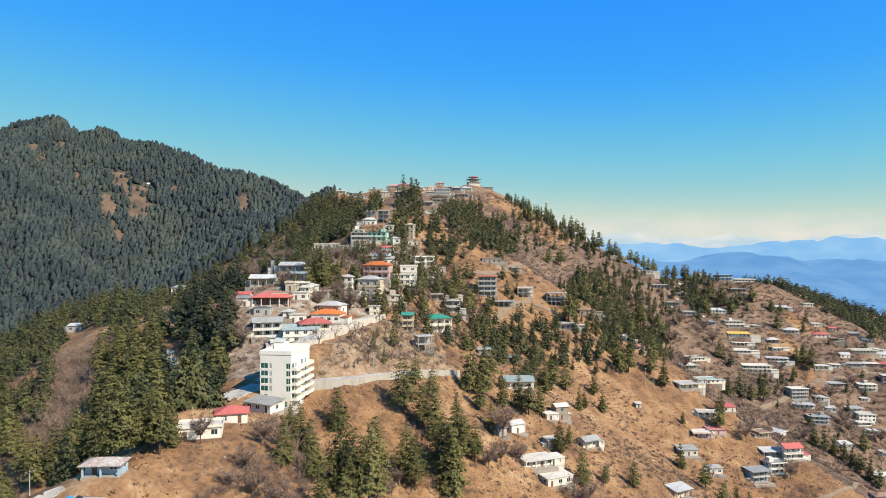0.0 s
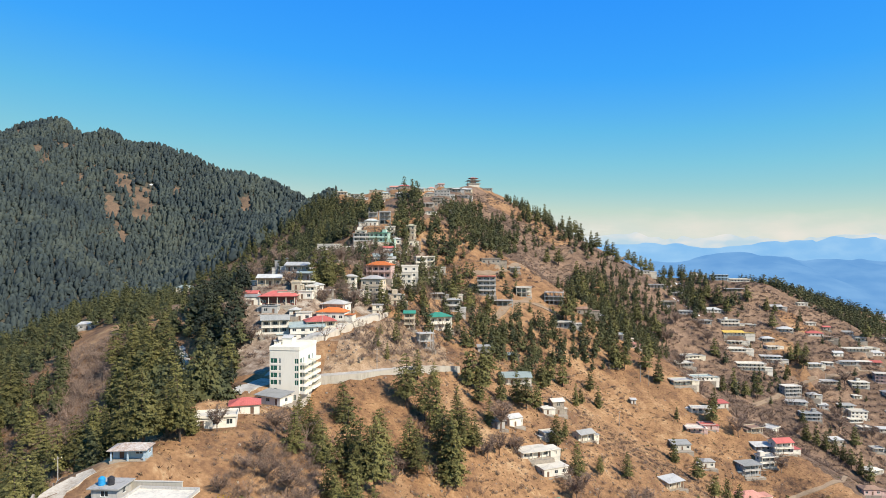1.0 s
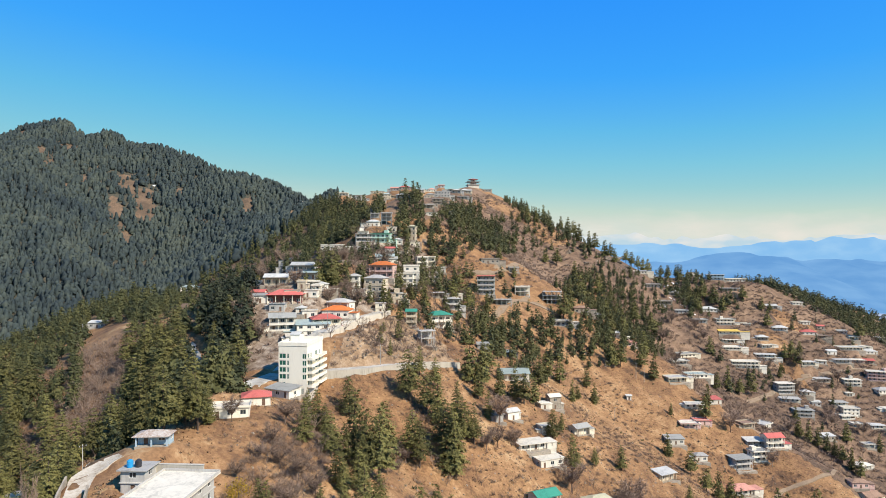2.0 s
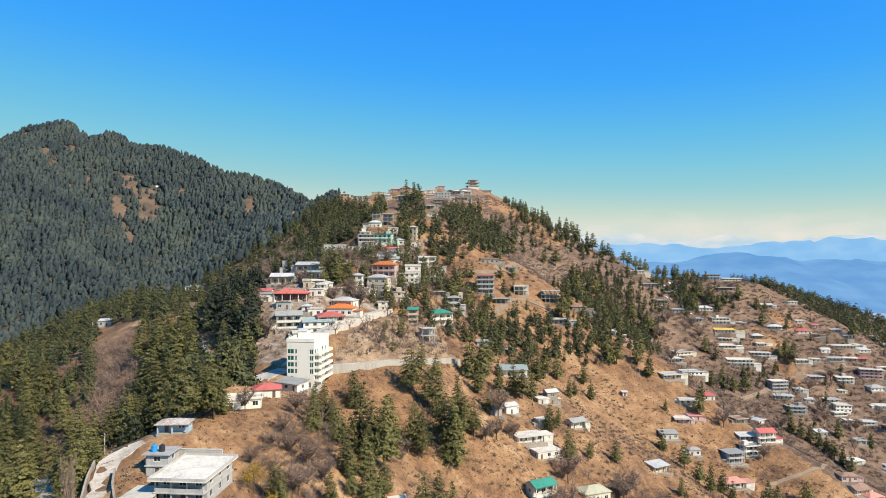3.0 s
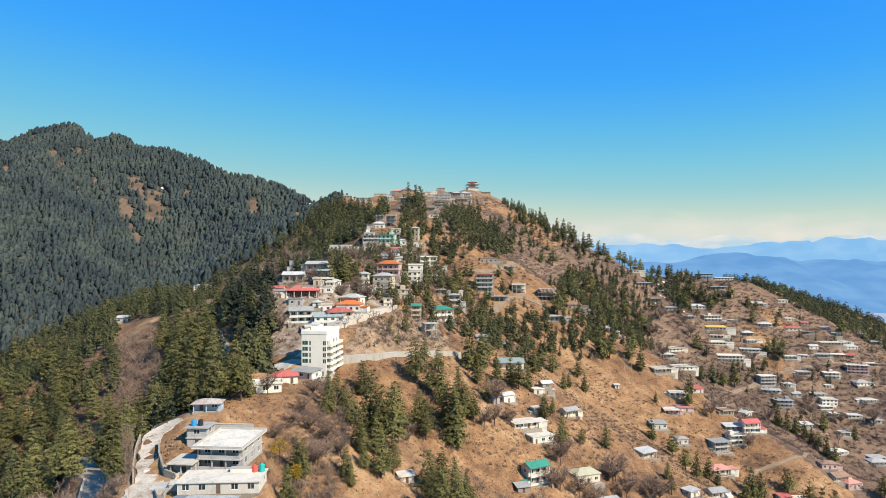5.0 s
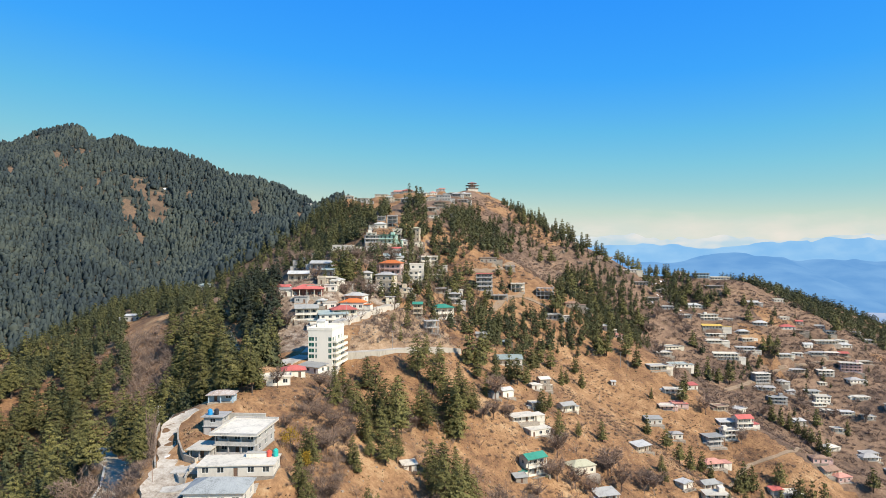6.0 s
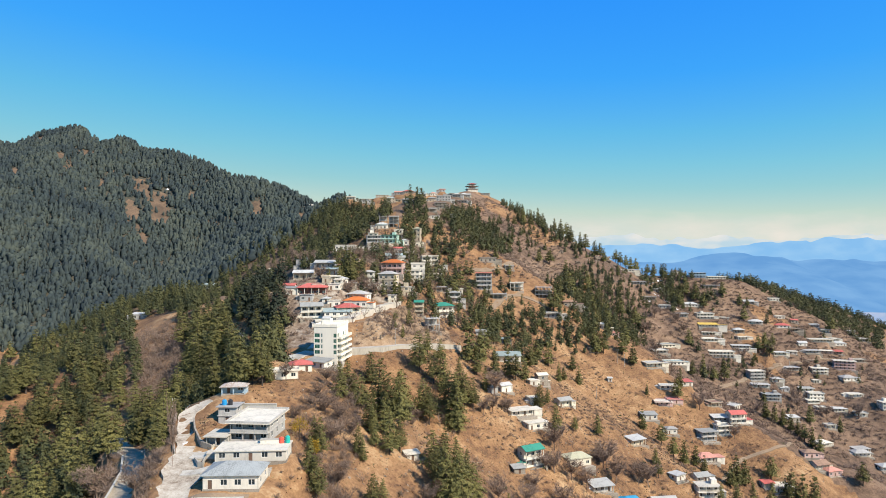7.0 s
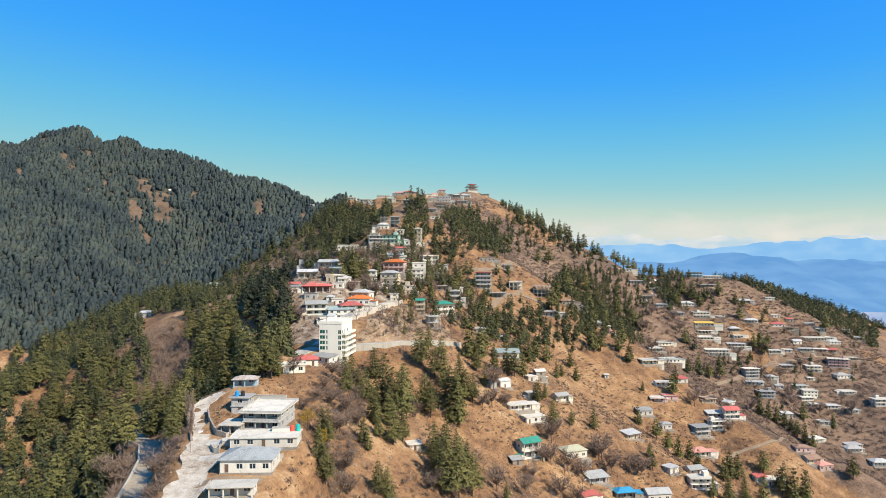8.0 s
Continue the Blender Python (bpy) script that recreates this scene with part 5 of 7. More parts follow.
def rock_outcrop(x, y, w, d, h, seed):
    """A weathered crag: a rounded block broken up by noise."""
    bm = bmesh.new()
    bmesh.ops.create_icosphere(bm, subdivisions=4, radius=1)
    for q in bm.verts:
        c = q.co
        n = noise.turbulence(c * 1.7 + Vector((seed, 0, 0)), 4, False) - 0.5
        k = 1 + 0.7 * n
        q.co = Vector((c.x * w * k, c.y * d * k, c.z * h * (k + 0.15 * math.floor(c.z * 4) / 4)))
    me = bpy.data.meshes.new("rock_outcrop")
    bm.to_mesh(me)
    bm.free()
    me.materials.append(ROCK)
    ob = new("rock_outcrop", me)
    ob.location = (x, y, ground_at(x, y) - 0.2 * h)
    return tagged(ob, "weathered pale brown crag on the hillside", "rock", "crags")


for i, spot in enumerate(((188, 672, 11, 7, 6), (176, 662, 7, 5, 4.5), (200, 668, 6, 5, 3.5), (150, 640, 5, 4, 3), (108, 398, 5, 4, 4), (120, 640, 6, 4, 3), (134, 655, 4, 3, 3))):
    rock_outcrop(*spot, i * 3.1)


# houses
def box(v, f, x0, x1, y0, y1, z0, z1):
    """Adds a box to lists of points and faces."""
    n = len(v)
    v += [(x0, y0, z0), (x1, y0, z0), (x1, y1, z0), (x0, y1, z0), (x0, y0, z1), (x1, y0, z1), (x1, y1, z1), (x0, y1, z1)]
    f += [(n, n + 3, n + 2, n + 1), (n + 4, n + 5, n + 6, n + 7), (n, n + 1, n + 5, n + 4), (n + 1, n + 2, n + 6, n + 5), (n + 2, n + 3, n + 7, n + 6), (n + 3, n, n + 4, n + 7)]


def part(name, v, f, mat, parent, label="", m=None):
    """One mesh under a thing or under a part."""
    ob = new(name, mesh_of(name, v, f, mat))
    ob.parent = parent
    if m is not None:
        ob.matrix_local = m
    return tagged(ob, label)


SHARED = {}


def shared_part(key, make, name, mat, parent, m):
    """A part whose mesh is shared by all that look alike."""
    key = (key, mat.name)
    if key not in SHARED:
        v, f = [], []
        make(v, f)
        SHARED[key] = mesh_of(name, v, f, mat)
    ob = new(name, SHARED[key])
    ob.parent = parent
    ob.matrix_local = m
    return ob


def window(parent, m, w, h, frame_mat, glass, mullion=True):
    """A window: a frame with a mullion and two panes set back in it. Faces -y."""
    w, h = round(w, 1), round(h, 1)

    def ring(v, f):
        t = 0.08
        for y in (-0.05, 0.1):
            v.extend([(-w / 2, y, 0), (w / 2, y, 0), (w / 2, y, h), (-w / 2, y, h), (-w / 2 + t, y, t), (w / 2 - t, y, t), (w / 2 - t, y, h - t), (-w / 2 + t, y, h - t)])
        for i in range(4):
            j = (i + 1) % 4
            f.extend([(i, j, j + 4, i + 4), (i + 8, i + 12, j + 12, j + 8), (j, i, i + 8, j + 8), (i + 4, j + 4, j + 12, i + 12)])
    ob = shared_part(("window", w, h), ring, "window", frame_mat, parent, m)
    shared_part(("pane", w, h), lambda v, f: box(v, f, -w / 2 + 0.06, w / 2 - 0.06, 0.03, 0.05, 0.06, h - 0.06), "pane", glass, ob, Matrix())
    if mullion:
        shared_part(("mullion", h), lambda v, f: box(v, f, -0.04, 0.04, -0.03, 0.028, 0.08, h - 0.08), "mullion", frame_mat, ob, Matrix())
    return ob


def facade(x0, x1, y, thick, z0, z1, holes):
    """A wall along x as one sheet of masonry, with openings (centre, width, foot, height) cut through it: points and faces."""
    xs = sorted({round(q, 3) for q in [x0, x1] + [c + s * w / 2 for c, w, _, _ in holes for s in (-1, 1)]})
    zs = sorted({round(q, 3) for q in [z0, z1] + [q for _, _, s, h in holes for q in (s, s + h)]})
    nx, nz = len(xs), len(zs)
    v = [(x, yy, z) for yy in (y, y + thick) for z in zs for x in xs]
    at = lambda i, j, k: k * nx * nz + j * nx + i
    solid = {}
    for i in range(nx - 1):
        for j in range(nz - 1):
            cx, cz = (xs[i] + xs[i + 1]) / 2, (zs[j] + zs[j + 1]) / 2
            solid[i, j] = not any(abs(cx - c) < w / 2 and s < cz < s + h for c, w, s, h in holes)
    f = []
    for (i, j), full in solid.items():
        if not full:
            continue
        f.append((at(i, j, 0), at(i + 1, j, 0), at(i + 1, j + 1, 0), at(i, j + 1, 0)))
        f.append((at(i + 1, j, 1), at(i, j, 1), at(i, j + 1, 1), at(i + 1, j + 1, 1)))
        if not solid.get((i - 1, j)):
            f.append((at(i, j, 1), at(i, j, 0), at(i, j + 1, 0), at(i, j + 1, 1)))
        if not solid.get((i + 1, j)):
            f.append((at(i + 1, j, 0), at(i + 1, j, 1), at(i + 1, j + 1, 1), at(i + 1, j + 1, 0)))
        if not solid.get((i, j - 1)):
            f.append((at(i + 1, j, 0), at(i, j, 0), at(i, j, 1), at(i + 1, j, 1)))
        if not solid.get((i, j + 1)):
            f.append((at(i, j + 1, 0), at(i + 1, j + 1, 0), at(i + 1, j + 1, 1), at(i, j + 1, 1)))
    return v, f


def quarter_turned(v, quarter):
    """The points turned by quarters of a circle about z."""
    for _ in range(quarter):
        v = [(-y, x, z) for x, y, z in v]
    return v


def rim(v, f, a, b, t, z0, z1):
    """A closed low wall round a plan of 2a by 2b."""
    n = len(v)
    for z in (z0, z1):
        v += [(-a, -b, z), (a, -b, z), (a, b, z), (-a, b, z), (-a + t, -b + t, z), (a - t, -b + t, z), (a - t, b - t, z), (-a + t, b - t, z)]
    for i in range(4):
        j = (i + 1) % 4
        f += [(n + i, n + j, n + 8 + j, n + 8 + i), (n + 4 + j, n + 4 + i, n + 12 + i, n + 12 + j), (n + 8 + i, n + 8 + j, n + 12 + j, n + 12 + i)]


def roof_mesh(kind, w, d, over, rise):
    """A roof over a plan of w by d, its eaves at height 0: points and faces."""
    v, f = [], []
    a, b = w / 2 + over, d / 2 + over
    t = 0.14
    if kind == "flat":
        box(v, f, -a, a, -b, b, 0, 0.24)
        return v, f
    if kind == "shed":
        n = len(v)
        for z in (0, t):
            v += [(-a, -b, z), (a, -b, z), (a, b, rise + z), (-a, b, rise + z)]
        f += [(3, 2, 1, 0), (4, 5, 6, 7), (0, 1, 5, 4), (1, 2, 6, 5), (2, 3, 7, 6), (3, 0, 4, 7)]
        return v, f
    if kind == "gable":
        for z in (0, t):
            v += [(-a, -b, z), (a, -b, z), (a, 0, rise + z), (-a, 0, rise + z), (a, b, z), (-a, b, z)]
        f += [(3, 2, 1, 0), (5, 4, 2, 3), (6, 7, 8, 9), (9, 8, 10, 11), (0, 1, 7, 6), (4, 5, 11, 10), (1, 2, 8, 7), (2, 4, 10, 8), (5, 3, 9, 11), (3, 0, 6, 9)]
        return v, f
    # hip
    run = min(a, b)
    rx, ry = max(a - run, 0.02), max(b - run, 0.02)
    for z in (0, t):
        v += [(-a, -b, z), (a, -b, z), (a, b, z), (-a, b, z)]
        v += [(-rx, 0, rise + z), (rx, 0, rise + z)] if a >= b else [(0, -ry, rise + z), (0, ry, rise + z)]
    if a >= b:
        top = [(0, 1, 5, 4), (1, 2, 5), (2, 3, 4, 5), (3, 0, 4)]
    else:
        top = [(0, 1, 4), (1, 2, 5, 4), (2, 3, 5), (3, 0, 4, 5)]
    f += [tuple(reversed(q)) for q in top] + [tuple(i + 6 for i in q) for q in top]
    f += [(i, (i + 1) % 4, (i + 1) % 4 + 6, i + 6) for i in range(4)]
    return v, f


def house(x, y, z, w, d, floors, yaw, roof, roof_mat, wall_mat, style, label, storey=3.0, extras=True, eaves=0.35, name="house"):
    """A hillside house: plinth, walls with real openings, slabs, roof, and a veranda or an open frame by its style.
    x, y, z: the middle of its front at ground level; yaw: degrees; d: depth behind the front."""
    ob = new(name)
    ob.matrix_world = pose(x, y, z, 0, 0, yaw) @ Matrix.Translation((0, d / 2, 0))
    tagged(ob, label, "house", "houses of the hill town")
    a, b = w / 2, d / 2
    v, f = [], []
    box(v, f, -a - 0.12, a + 0.12, -b - 0.12, b + 0.12, -5.5, 0.12)
    part("plinth", v, f, STONE, ob)
    glass = GLASS
    rng = np.random.default_rng(int(abs(x * 31 + y * 17)) % 9973)
    deep = 1.7 if style in ("veranda", "balcony") else 0.0
    wins, front, sides = [], [], ([], [])
    n = max(1, int(w / 3.1))
    step = w / n
    for k in range(floors):
        z0 = 0.12 + k * storey
        if style == "frame":
            for i in range(n + 1):
                for yy in (-b, -0.15, b - 0.3):
                    shared_part(("pillar", round(storey, 2)), lambda v, f: box(v, f, 0, 0.3, 0, 0.3, 0, storey - 0.22), "column", wall_mat, ob, Matrix.Translation((-a + i * (w - 0.3) / n, yy, z0)))
            if rng.random() < 0.7:
                part("back_wall", *boxed(-a + 0.31, a - 0.31, b - 0.22, b - 0.02, z0, z0 + storey - 0.23), wall_mat, ob)
            continue
        wh, ww = min(1.35, storey - 1.4), min(1.6, step * 0.52)
        slots = [(-a + step * (i + 0.5), ww, z0 + 0.9, wh) for i in range(n)]
        if k == 0:
            j = int(rng.integers(n))
            door = slots[j] = (slots[j][0], 1.0, z0 + 0.02, 2.1)
        front += slots
        wins += [(Matrix.Translation((c, -b + deep + 0.08, s)), q, h) for c, q, s, h in slots if h != 2.1]
        m = max(1, int((d - deep) / 3.6))
        for j, turn in ((0, 90), (1, 270)):
            lo, hi = (-b + deep, b) if j == 0 else (-b, b - deep)
            slots = [(lo + (hi - lo) / m * (i + 0.5), 1.3, z0 + 0.9, wh) for i in range(m)]
            sides[j].extend(slots)
            wins += [(Matrix.Rotation(radians(turn), 4, "Z") @ Matrix.Translation((c, -a + 0.08, s)), q, h) for c, q, s, h in slots]
    if style != "frame":
        ztop = 0.12 + floors * storey - 0.22
        part("front_wall", *facade(-a + 0.26, a - 0.26, -b + deep, 0.25, 0.12, ztop, front), wall_mat, ob)
        for j, quarter in ((0, 1), (1, 3)):
            lo, hi = (-b + deep, b) if j == 0 else (-b, b - deep)
            v, f = facade(lo, hi, -a, 0.25, 0.12, ztop, sides[j])
            part("side_wall", quarter_turned(v, quarter), f, wall_mat, ob)
        part("back_wall", *boxed(-a + 0.26, a - 0.26, b - 0.25, b, 0.12, ztop), wall_mat, ob)
    for m, q, h in wins:
        window(ob, m, q, h, FRAME, glass, y < 420)
    if style != "frame":
        part("door", *boxed(door[0] - 0.46, door[0] + 0.46, -b + deep + 0.1, -b + deep + 0.16, 0.14, 2.22), DOOR, ob)
    for k in range(1, floors + (0 if roof == "flat" else 1)):
        zz = 0.12 + k * storey
        part("floor_slab", *boxed(-a - 0.25, a + 0.25, -b - 0.25, b + 0.2, zz - 0.22, zz), CONCRETE if style == "frame" else wall_mat, ob)
    if deep:
        n = max(2, int(w / 3.4))
        for k in range(floors):
            z0 = 0.12 + k * storey
            for i in range(n + 1):
                xx = -a + 0.05 + i * (w - 0.35) / n
                shared_part(("column", round(storey, 2)), lambda v, f: box(v, f, 0, 0.3, 0, 0.3, 0, storey - 0.22), "column", WALLS["cream"] if wall_mat is WALLS["maroon"] else wall_mat, ob, Matrix.Translation((xx, -b, z0)))
            if k or style == "balcony":
                part("railing", *railing(-a, a, -b + 0.02, z0), wall_mat, ob)
    z1 = 0.12 + floors * storey
    if extras and style != "frame" and rng.random() < 0.75:
        s = 1 if rng.random() < 0.5 else -1
        aw, ad, ah = w * rng.uniform(0.25, 0.5), d * rng.uniform(0.5, 0.8), min(2.5, storey * 0.85)
        x0, x1 = (a + 0.14, a + 0.14 + aw) if s > 0 else (-a - 0.14 - aw, -a - 0.14)
        y0 = rng.uniform(-b, b - ad)
        holes = [((x0 + x1) / 2, min(1.2, aw * 0.4), 0.9, 1.1)]
        annex = part("annex", *boxed(x0, x1, y0 + 0.26, y0 + ad, -5, ah), wall_mat, ob)
        part("annex_front", *facade(x0, x1, y0, 0.25, -0.3, ah, holes), wall_mat, annex)
        part("annex_roof", *boxed(x0 - 0.25, x1 + 0.25, y0 - 0.3, y0 + ad + 0.2, ah, ah + 0.16), roof_mat, annex)
    if extras and rng.random() < 0.6:
        e = rng.uniform(1.2, 2.8)
        part("terrace", *boxed(-a - rng.uniform(0, 1.5), a + rng.uniform(0, 1.5), -b - e, -b - 0.13, -5, -0.05), STONE, ob)
    if roof == "flat":
        rise = 0.55 if rng.random() < 0.45 else 0.0
        part("roof", *roof_mesh("flat", w, d, eaves, rise), roof_mat, ob, m=Matrix.Translation((0, 0, z1 - 0.22)))
        if rise:
            v, f = [], []
            rim(v, f, a + eaves - 0.02, b + eaves - 0.02, 0.16, z1 + 0.02, z1 + 0.02 + rise)
            part("parapet", v, f, wall_mat, ob)
        if style != "frame" and floors > 1 and rng.random() < 0.5:
            sx = rng.uniform(-a + 1.6, a - 1.6)
            part("stair_head", *boxed(sx - 1.4, sx + 1.4, b - 3.4, b - 0.4, z1 + 0.02, z1 + 2.3), wall_mat, ob)
        if style == "frame":
            for i in range(3):
                for yy in (-b + 0.1, b - 0.4):
                    shared_part(("stub",), lambda v, f: box(v, f, 0, 0.28, 0, 0.28, 0, 1.1), "column_stub", wall_mat, ob, Matrix.Translation((-a + 0.1 + i * (w - 0.5) / 2, yy, z1 + 0.02)))
    elif roof != "none":
        rise = {"hip": 0.23, "gable": 0.24, "shed": 0.14}[roof] * min(w, d)
        if roof == "gable":
            g, h = [(-a, -b, 0), (-a, b, 0), (-a, 0, rise * 0.93), (-a + 0.2, -b, 0), (-a + 0.2, b, 0), (-a + 0.2, 0, rise * 0.93)], [(0, 2, 1), (3, 4, 5), (0, 3, 5, 2), (1, 2, 5, 4), (0, 1, 4, 3)]
            part("gable_wall", g, h, wall_mat, ob, m=Matrix.Translation((0, 0, z1)))
            part("gable_wall", [(-p, q, r) for p, q, r in g], [tuple(reversed(q)) for q in h], wall_mat, ob, m=Matrix.Translation((0, 0, z1)))
        part("roof", *roof_mesh(roof, w, d, 0.55, rise), roof_mat, ob, m=Matrix.Translation((0, 0, z1 - 0.02)))
    return ob


def boxed(*a):
    v, f = [], []
    box(v, f, *a)
    return v, f


def railing(x0, x1, y, z):
    """A low solid parapet along x."""
    return boxed(x0 + 0.3, x1 - 0.3, y, y + 0.12, z + 0.02, z + 0.85)


for spec in HOUSES:
    house(*spec)


# the white hotel
def hotel():
    """A tall white block: five window bays on one face, five tiers of balconies on the other."""
    w, d, fh, n = 10.6, 17.0, 2.45, 7
    a, b = w / 2, d / 2
    ob = new("hotel")
    ob.matrix_world = pose(-53.2, 213.8, -51.6, 0, 0, -8)
    tagged(ob, "tall white hotel block with green glass windows and balconies", "building")
    part("plinth", *boxed(-a - 0.1, a + 0.1, -b - 0.1, b + 0.1, -5, 0.1), CONCRETE_PALE, ob)
    wins, front, right, left = [], [], [], []
    for k in range(n):
        z0 = 0.1 + k * fh
        holes = [(-3.9, 2.6, 0.45, 1.7), (-1.75, 0.8, 0.45, 1.7), (4.3, 1.5, 0.35, 1.8)] if 2 <= k <= 5 else [(-3.4, 1.2, 0.8, 1.0)] if k == 1 else [(3.6, 0.9, 0.1, 2.0)] if k == 0 else []
        holes = [(c, q, z0 + s, h) for c, q, s, h in holes]
        front += holes
        wins += [(Matrix.Translation((c, -b + 0.1, s)), q, h) for c, q, s, h in holes]
        if 1 <= k <= 5:
            holes = [(c, q, z0 + s, h) for c, q, s, h in ((-6.8, 2.0, 0.35, 1.7), (-4.2, 1.3, 0.12, 1.95), (1.2, 2.0, 0.35, 1.7), (4.8, 1.3, 0.12, 1.95))]
            right += holes
            wins += [(Matrix.Rotation(radians(90), 4, "Z") @ Matrix.Translation((c, -a + 0.1, s)), q, h) for c, q, s, h in holes]
            holes = [(c, 1.2, z0 + 0.8, 1.1) for c in (-3, 0.5, 4)]
            left += holes
            wins += [(Matrix.Rotation(radians(270), 4, "Z") @ Matrix.Translation((c, -a + 0.1, s)), q, h) for c, q, s, h in holes]
    part("front_wall", *facade(-a + 0.31, a - 0.31, -b, 0.3, 0.1, 0.1 + n * fh, front), HOTEL_WHITE, ob)
    for quarter, holes in ((1, right), (3, left)):
        v, f = facade(-b, b, -a, 0.3, 0.1, 0.1 + n * fh, holes)
        part("side_wall", quarter_turned(v, quarter), f, HOTEL_WHITE, ob)
    part("back_wall", *boxed(-a + 0.31, a - 0.31, b - 0.3, b, 0.1, 0.1 + n * fh), HOTEL_WHITE, ob)
    for m, q, h in wins:
        window(ob, m, q, h, FRAME, GREEN_GLASS)
    for k in range(1, n):
        part("floor_slab", *boxed(-a + 0.31, a - 0.31, -b + 0.31, b - 0.31, 0.1 + k * fh - 0.1, 0.1 + k * fh), CONCRETE, ob)
    for k in range(1, 6):
        z = 0.1 + k * fh
        for y0, y1 in ((-b + 0.2, -b + 7.0), (-b + 8.2, b - 1.0)):
            # the outer corners are rounded off
            out = 2.3
            pts = [(a, y0), (a + out * 0.75, y0), (a + out * 0.95, y0 + 0.2), (a + out, y0 + 0.6), (a + out, y1 - 0.5), (a + out * 0.9, y1 - 0.1), (a, y1)]
            m = len(pts)
            v = [(x, y, z - 0.14) for x, y in pts] + [(x, y, z + 0.02) for x, y in pts]
            f = [tuple(reversed(range(m))), tuple(range(m, 2 * m))] + [(i, (i + 1) % m, (i + 1) % m + m, i + m) for i in range(m)]
            slab = part("balcony", v, f, HOTEL_WHITE, ob)
            v, f = [], []
            inner = [(a + (x - a) * 0.9, min(max(y, y0 + 0.12), y1 - 0.12)) for x, y in pts]
            for ring in (pts, inner):
                for zz in (z + 0.02, z + 0.85):
                    v += [(x, y, zz) for x, y in ring]
            for i in range(m - 1):
                f += [(i, i + 1, i + 1 + m, i + m), (2 * m + i + 1, 2 * m + i, 3 * m + i, 3 * m + i + 1), (m + i, m + i + 1, 3 * m + i + 1, 3 * m + i)]
            part("parapet", v, f, HOTEL_WHITE, slab)
    top = 0.1 + n * fh
    part("roof", *boxed(-a - 0.15, a + 0.15, -b - 0.15, b + 0.15, top, top + 0.25), HOTEL_WHITE, ob)
    v, f = [], []
    rim(v, f, a + 0.1, b + 0.1, 0.22, top + 0.25, top + 1.25)
    part("parapet", v, f, HOTEL_WHITE, ob)
    head = part("stair_head", *boxed(-4.6, -1.0, 1.0, 5.0, top + 0.25, top + 2.7), HOTEL_WHITE, ob)
    part("roof", *roof_mesh("gable", 3.6, 4.0, 0.25, 0.9), ROOFS["tin"], head, m=Matrix.Translation((-2.8, 3.0, top + 2.7)))
    return ob


hotel()


def lookout():
    """The round-roofed lookout on the summit: open storeys under broad red and dark brims."""
    ob = new("lookout")
    x, y = 38.5, 800.0
    ob.matrix_world = pose(x, y, ground_at(x, y) - 0.3, 0, 0, 8)
    tagged(ob, "tiered summit lookout with open galleries and a red roof", "pavilion")
    part("base", *boxed(-7, 7, -6, 6, -4, 3.2), WALLS["white"], ob)
    part("gallery_floor", *boxed(-8.5, 8.5, -7.2, 7.2, 3.2, 3.55), WALLS["grey"], ob)
    for level, (half, deep, z, h) in enumerate(((6.4, 5.4, 3.55, 3.6), (4.6, 4.0, 7.6, 2.6))):
        for i in range(6):
            for yy in (-deep, deep):
                shared_part(("post", level), lambda v, f, h=h: box(v, f, -0.18, 0.18, -0.18, 0.18, 0, h), "column", WALLS["white"], ob, Matrix.Translation((-half + i * half / 2.5, yy, z)))
        part("core", *boxed(-half * 0.55, half * 0.55, -deep * 0.55, deep * 0.55, z, z + h), WALLS["pink"], ob)
    part("lower_roof", *roof_mesh("hip", 14.0, 12.0, 1.8, 0.7), ROOFS["slate"], ob, m=Matrix.Translation((0, 0, 7.15)))
    part("upper_roof", *roof_mesh("hip", 9.6, 8.4, 1.4, 1.4), ROOFS["red"], ob, m=Matrix.Translation((0, 0, 10.2)))
    return ob


lookout()


def water_tank(x, y, z, colour, tall=1.5):
    """A ribbed plastic water tank with a lid."""
    v, f = [], []
    sides, prof = 14, [(0.0, 0.62), (0.06, 0.66), (0.4, 0.66), (0.44, 0.62), (0.52, 0.66), (0.9, 0.66), (0.94, 0.62), (1.02, 0.66), (1.3, 0.64), (1.5, 0.3), (1.58, 0.28), (1.6, 0.02)]
    for h, r in prof:
        v += [(r * math.cos(6.2832 * k / sides), r * math.sin(6.2832 * k / sides), h * tall / 1.6) for k in range(sides)]
    for i in range(len(prof) - 1):
        f += [(i * sides + k, i * sides + (k + 1) % sides, (i + 1) * sides + (k + 1) % sides, (i + 1) * sides + k) for k in range(sides)]
    f.append(tuple(reversed(range(sides))))
    ob = new("water_tank", mesh_of("water_tank", v, f, TANKS[colour]))
    ob.location = (x, y, z)
    return tagged(ob, f"{colour} plastic water tank beside the houses", "tank", "water tanks")


TOWER_TOP, LONG_TOP = -51.5 + 0.12 + 5.3 + 0.02, -54.3 + 0.12 + 2.75 + 0.02
water_tank(-67.2, 113.6, TOWER_TOP, "blue", 1.7)
water_tank(-65.5, 113.8, TOWER_TOP, "black", 1.7)
water_tank(-45.6, 94.4, LONG_TOP, "red", 1.6)
water_tank(-44.0, 94.6, LONG_TOP, "teal", 1.9)


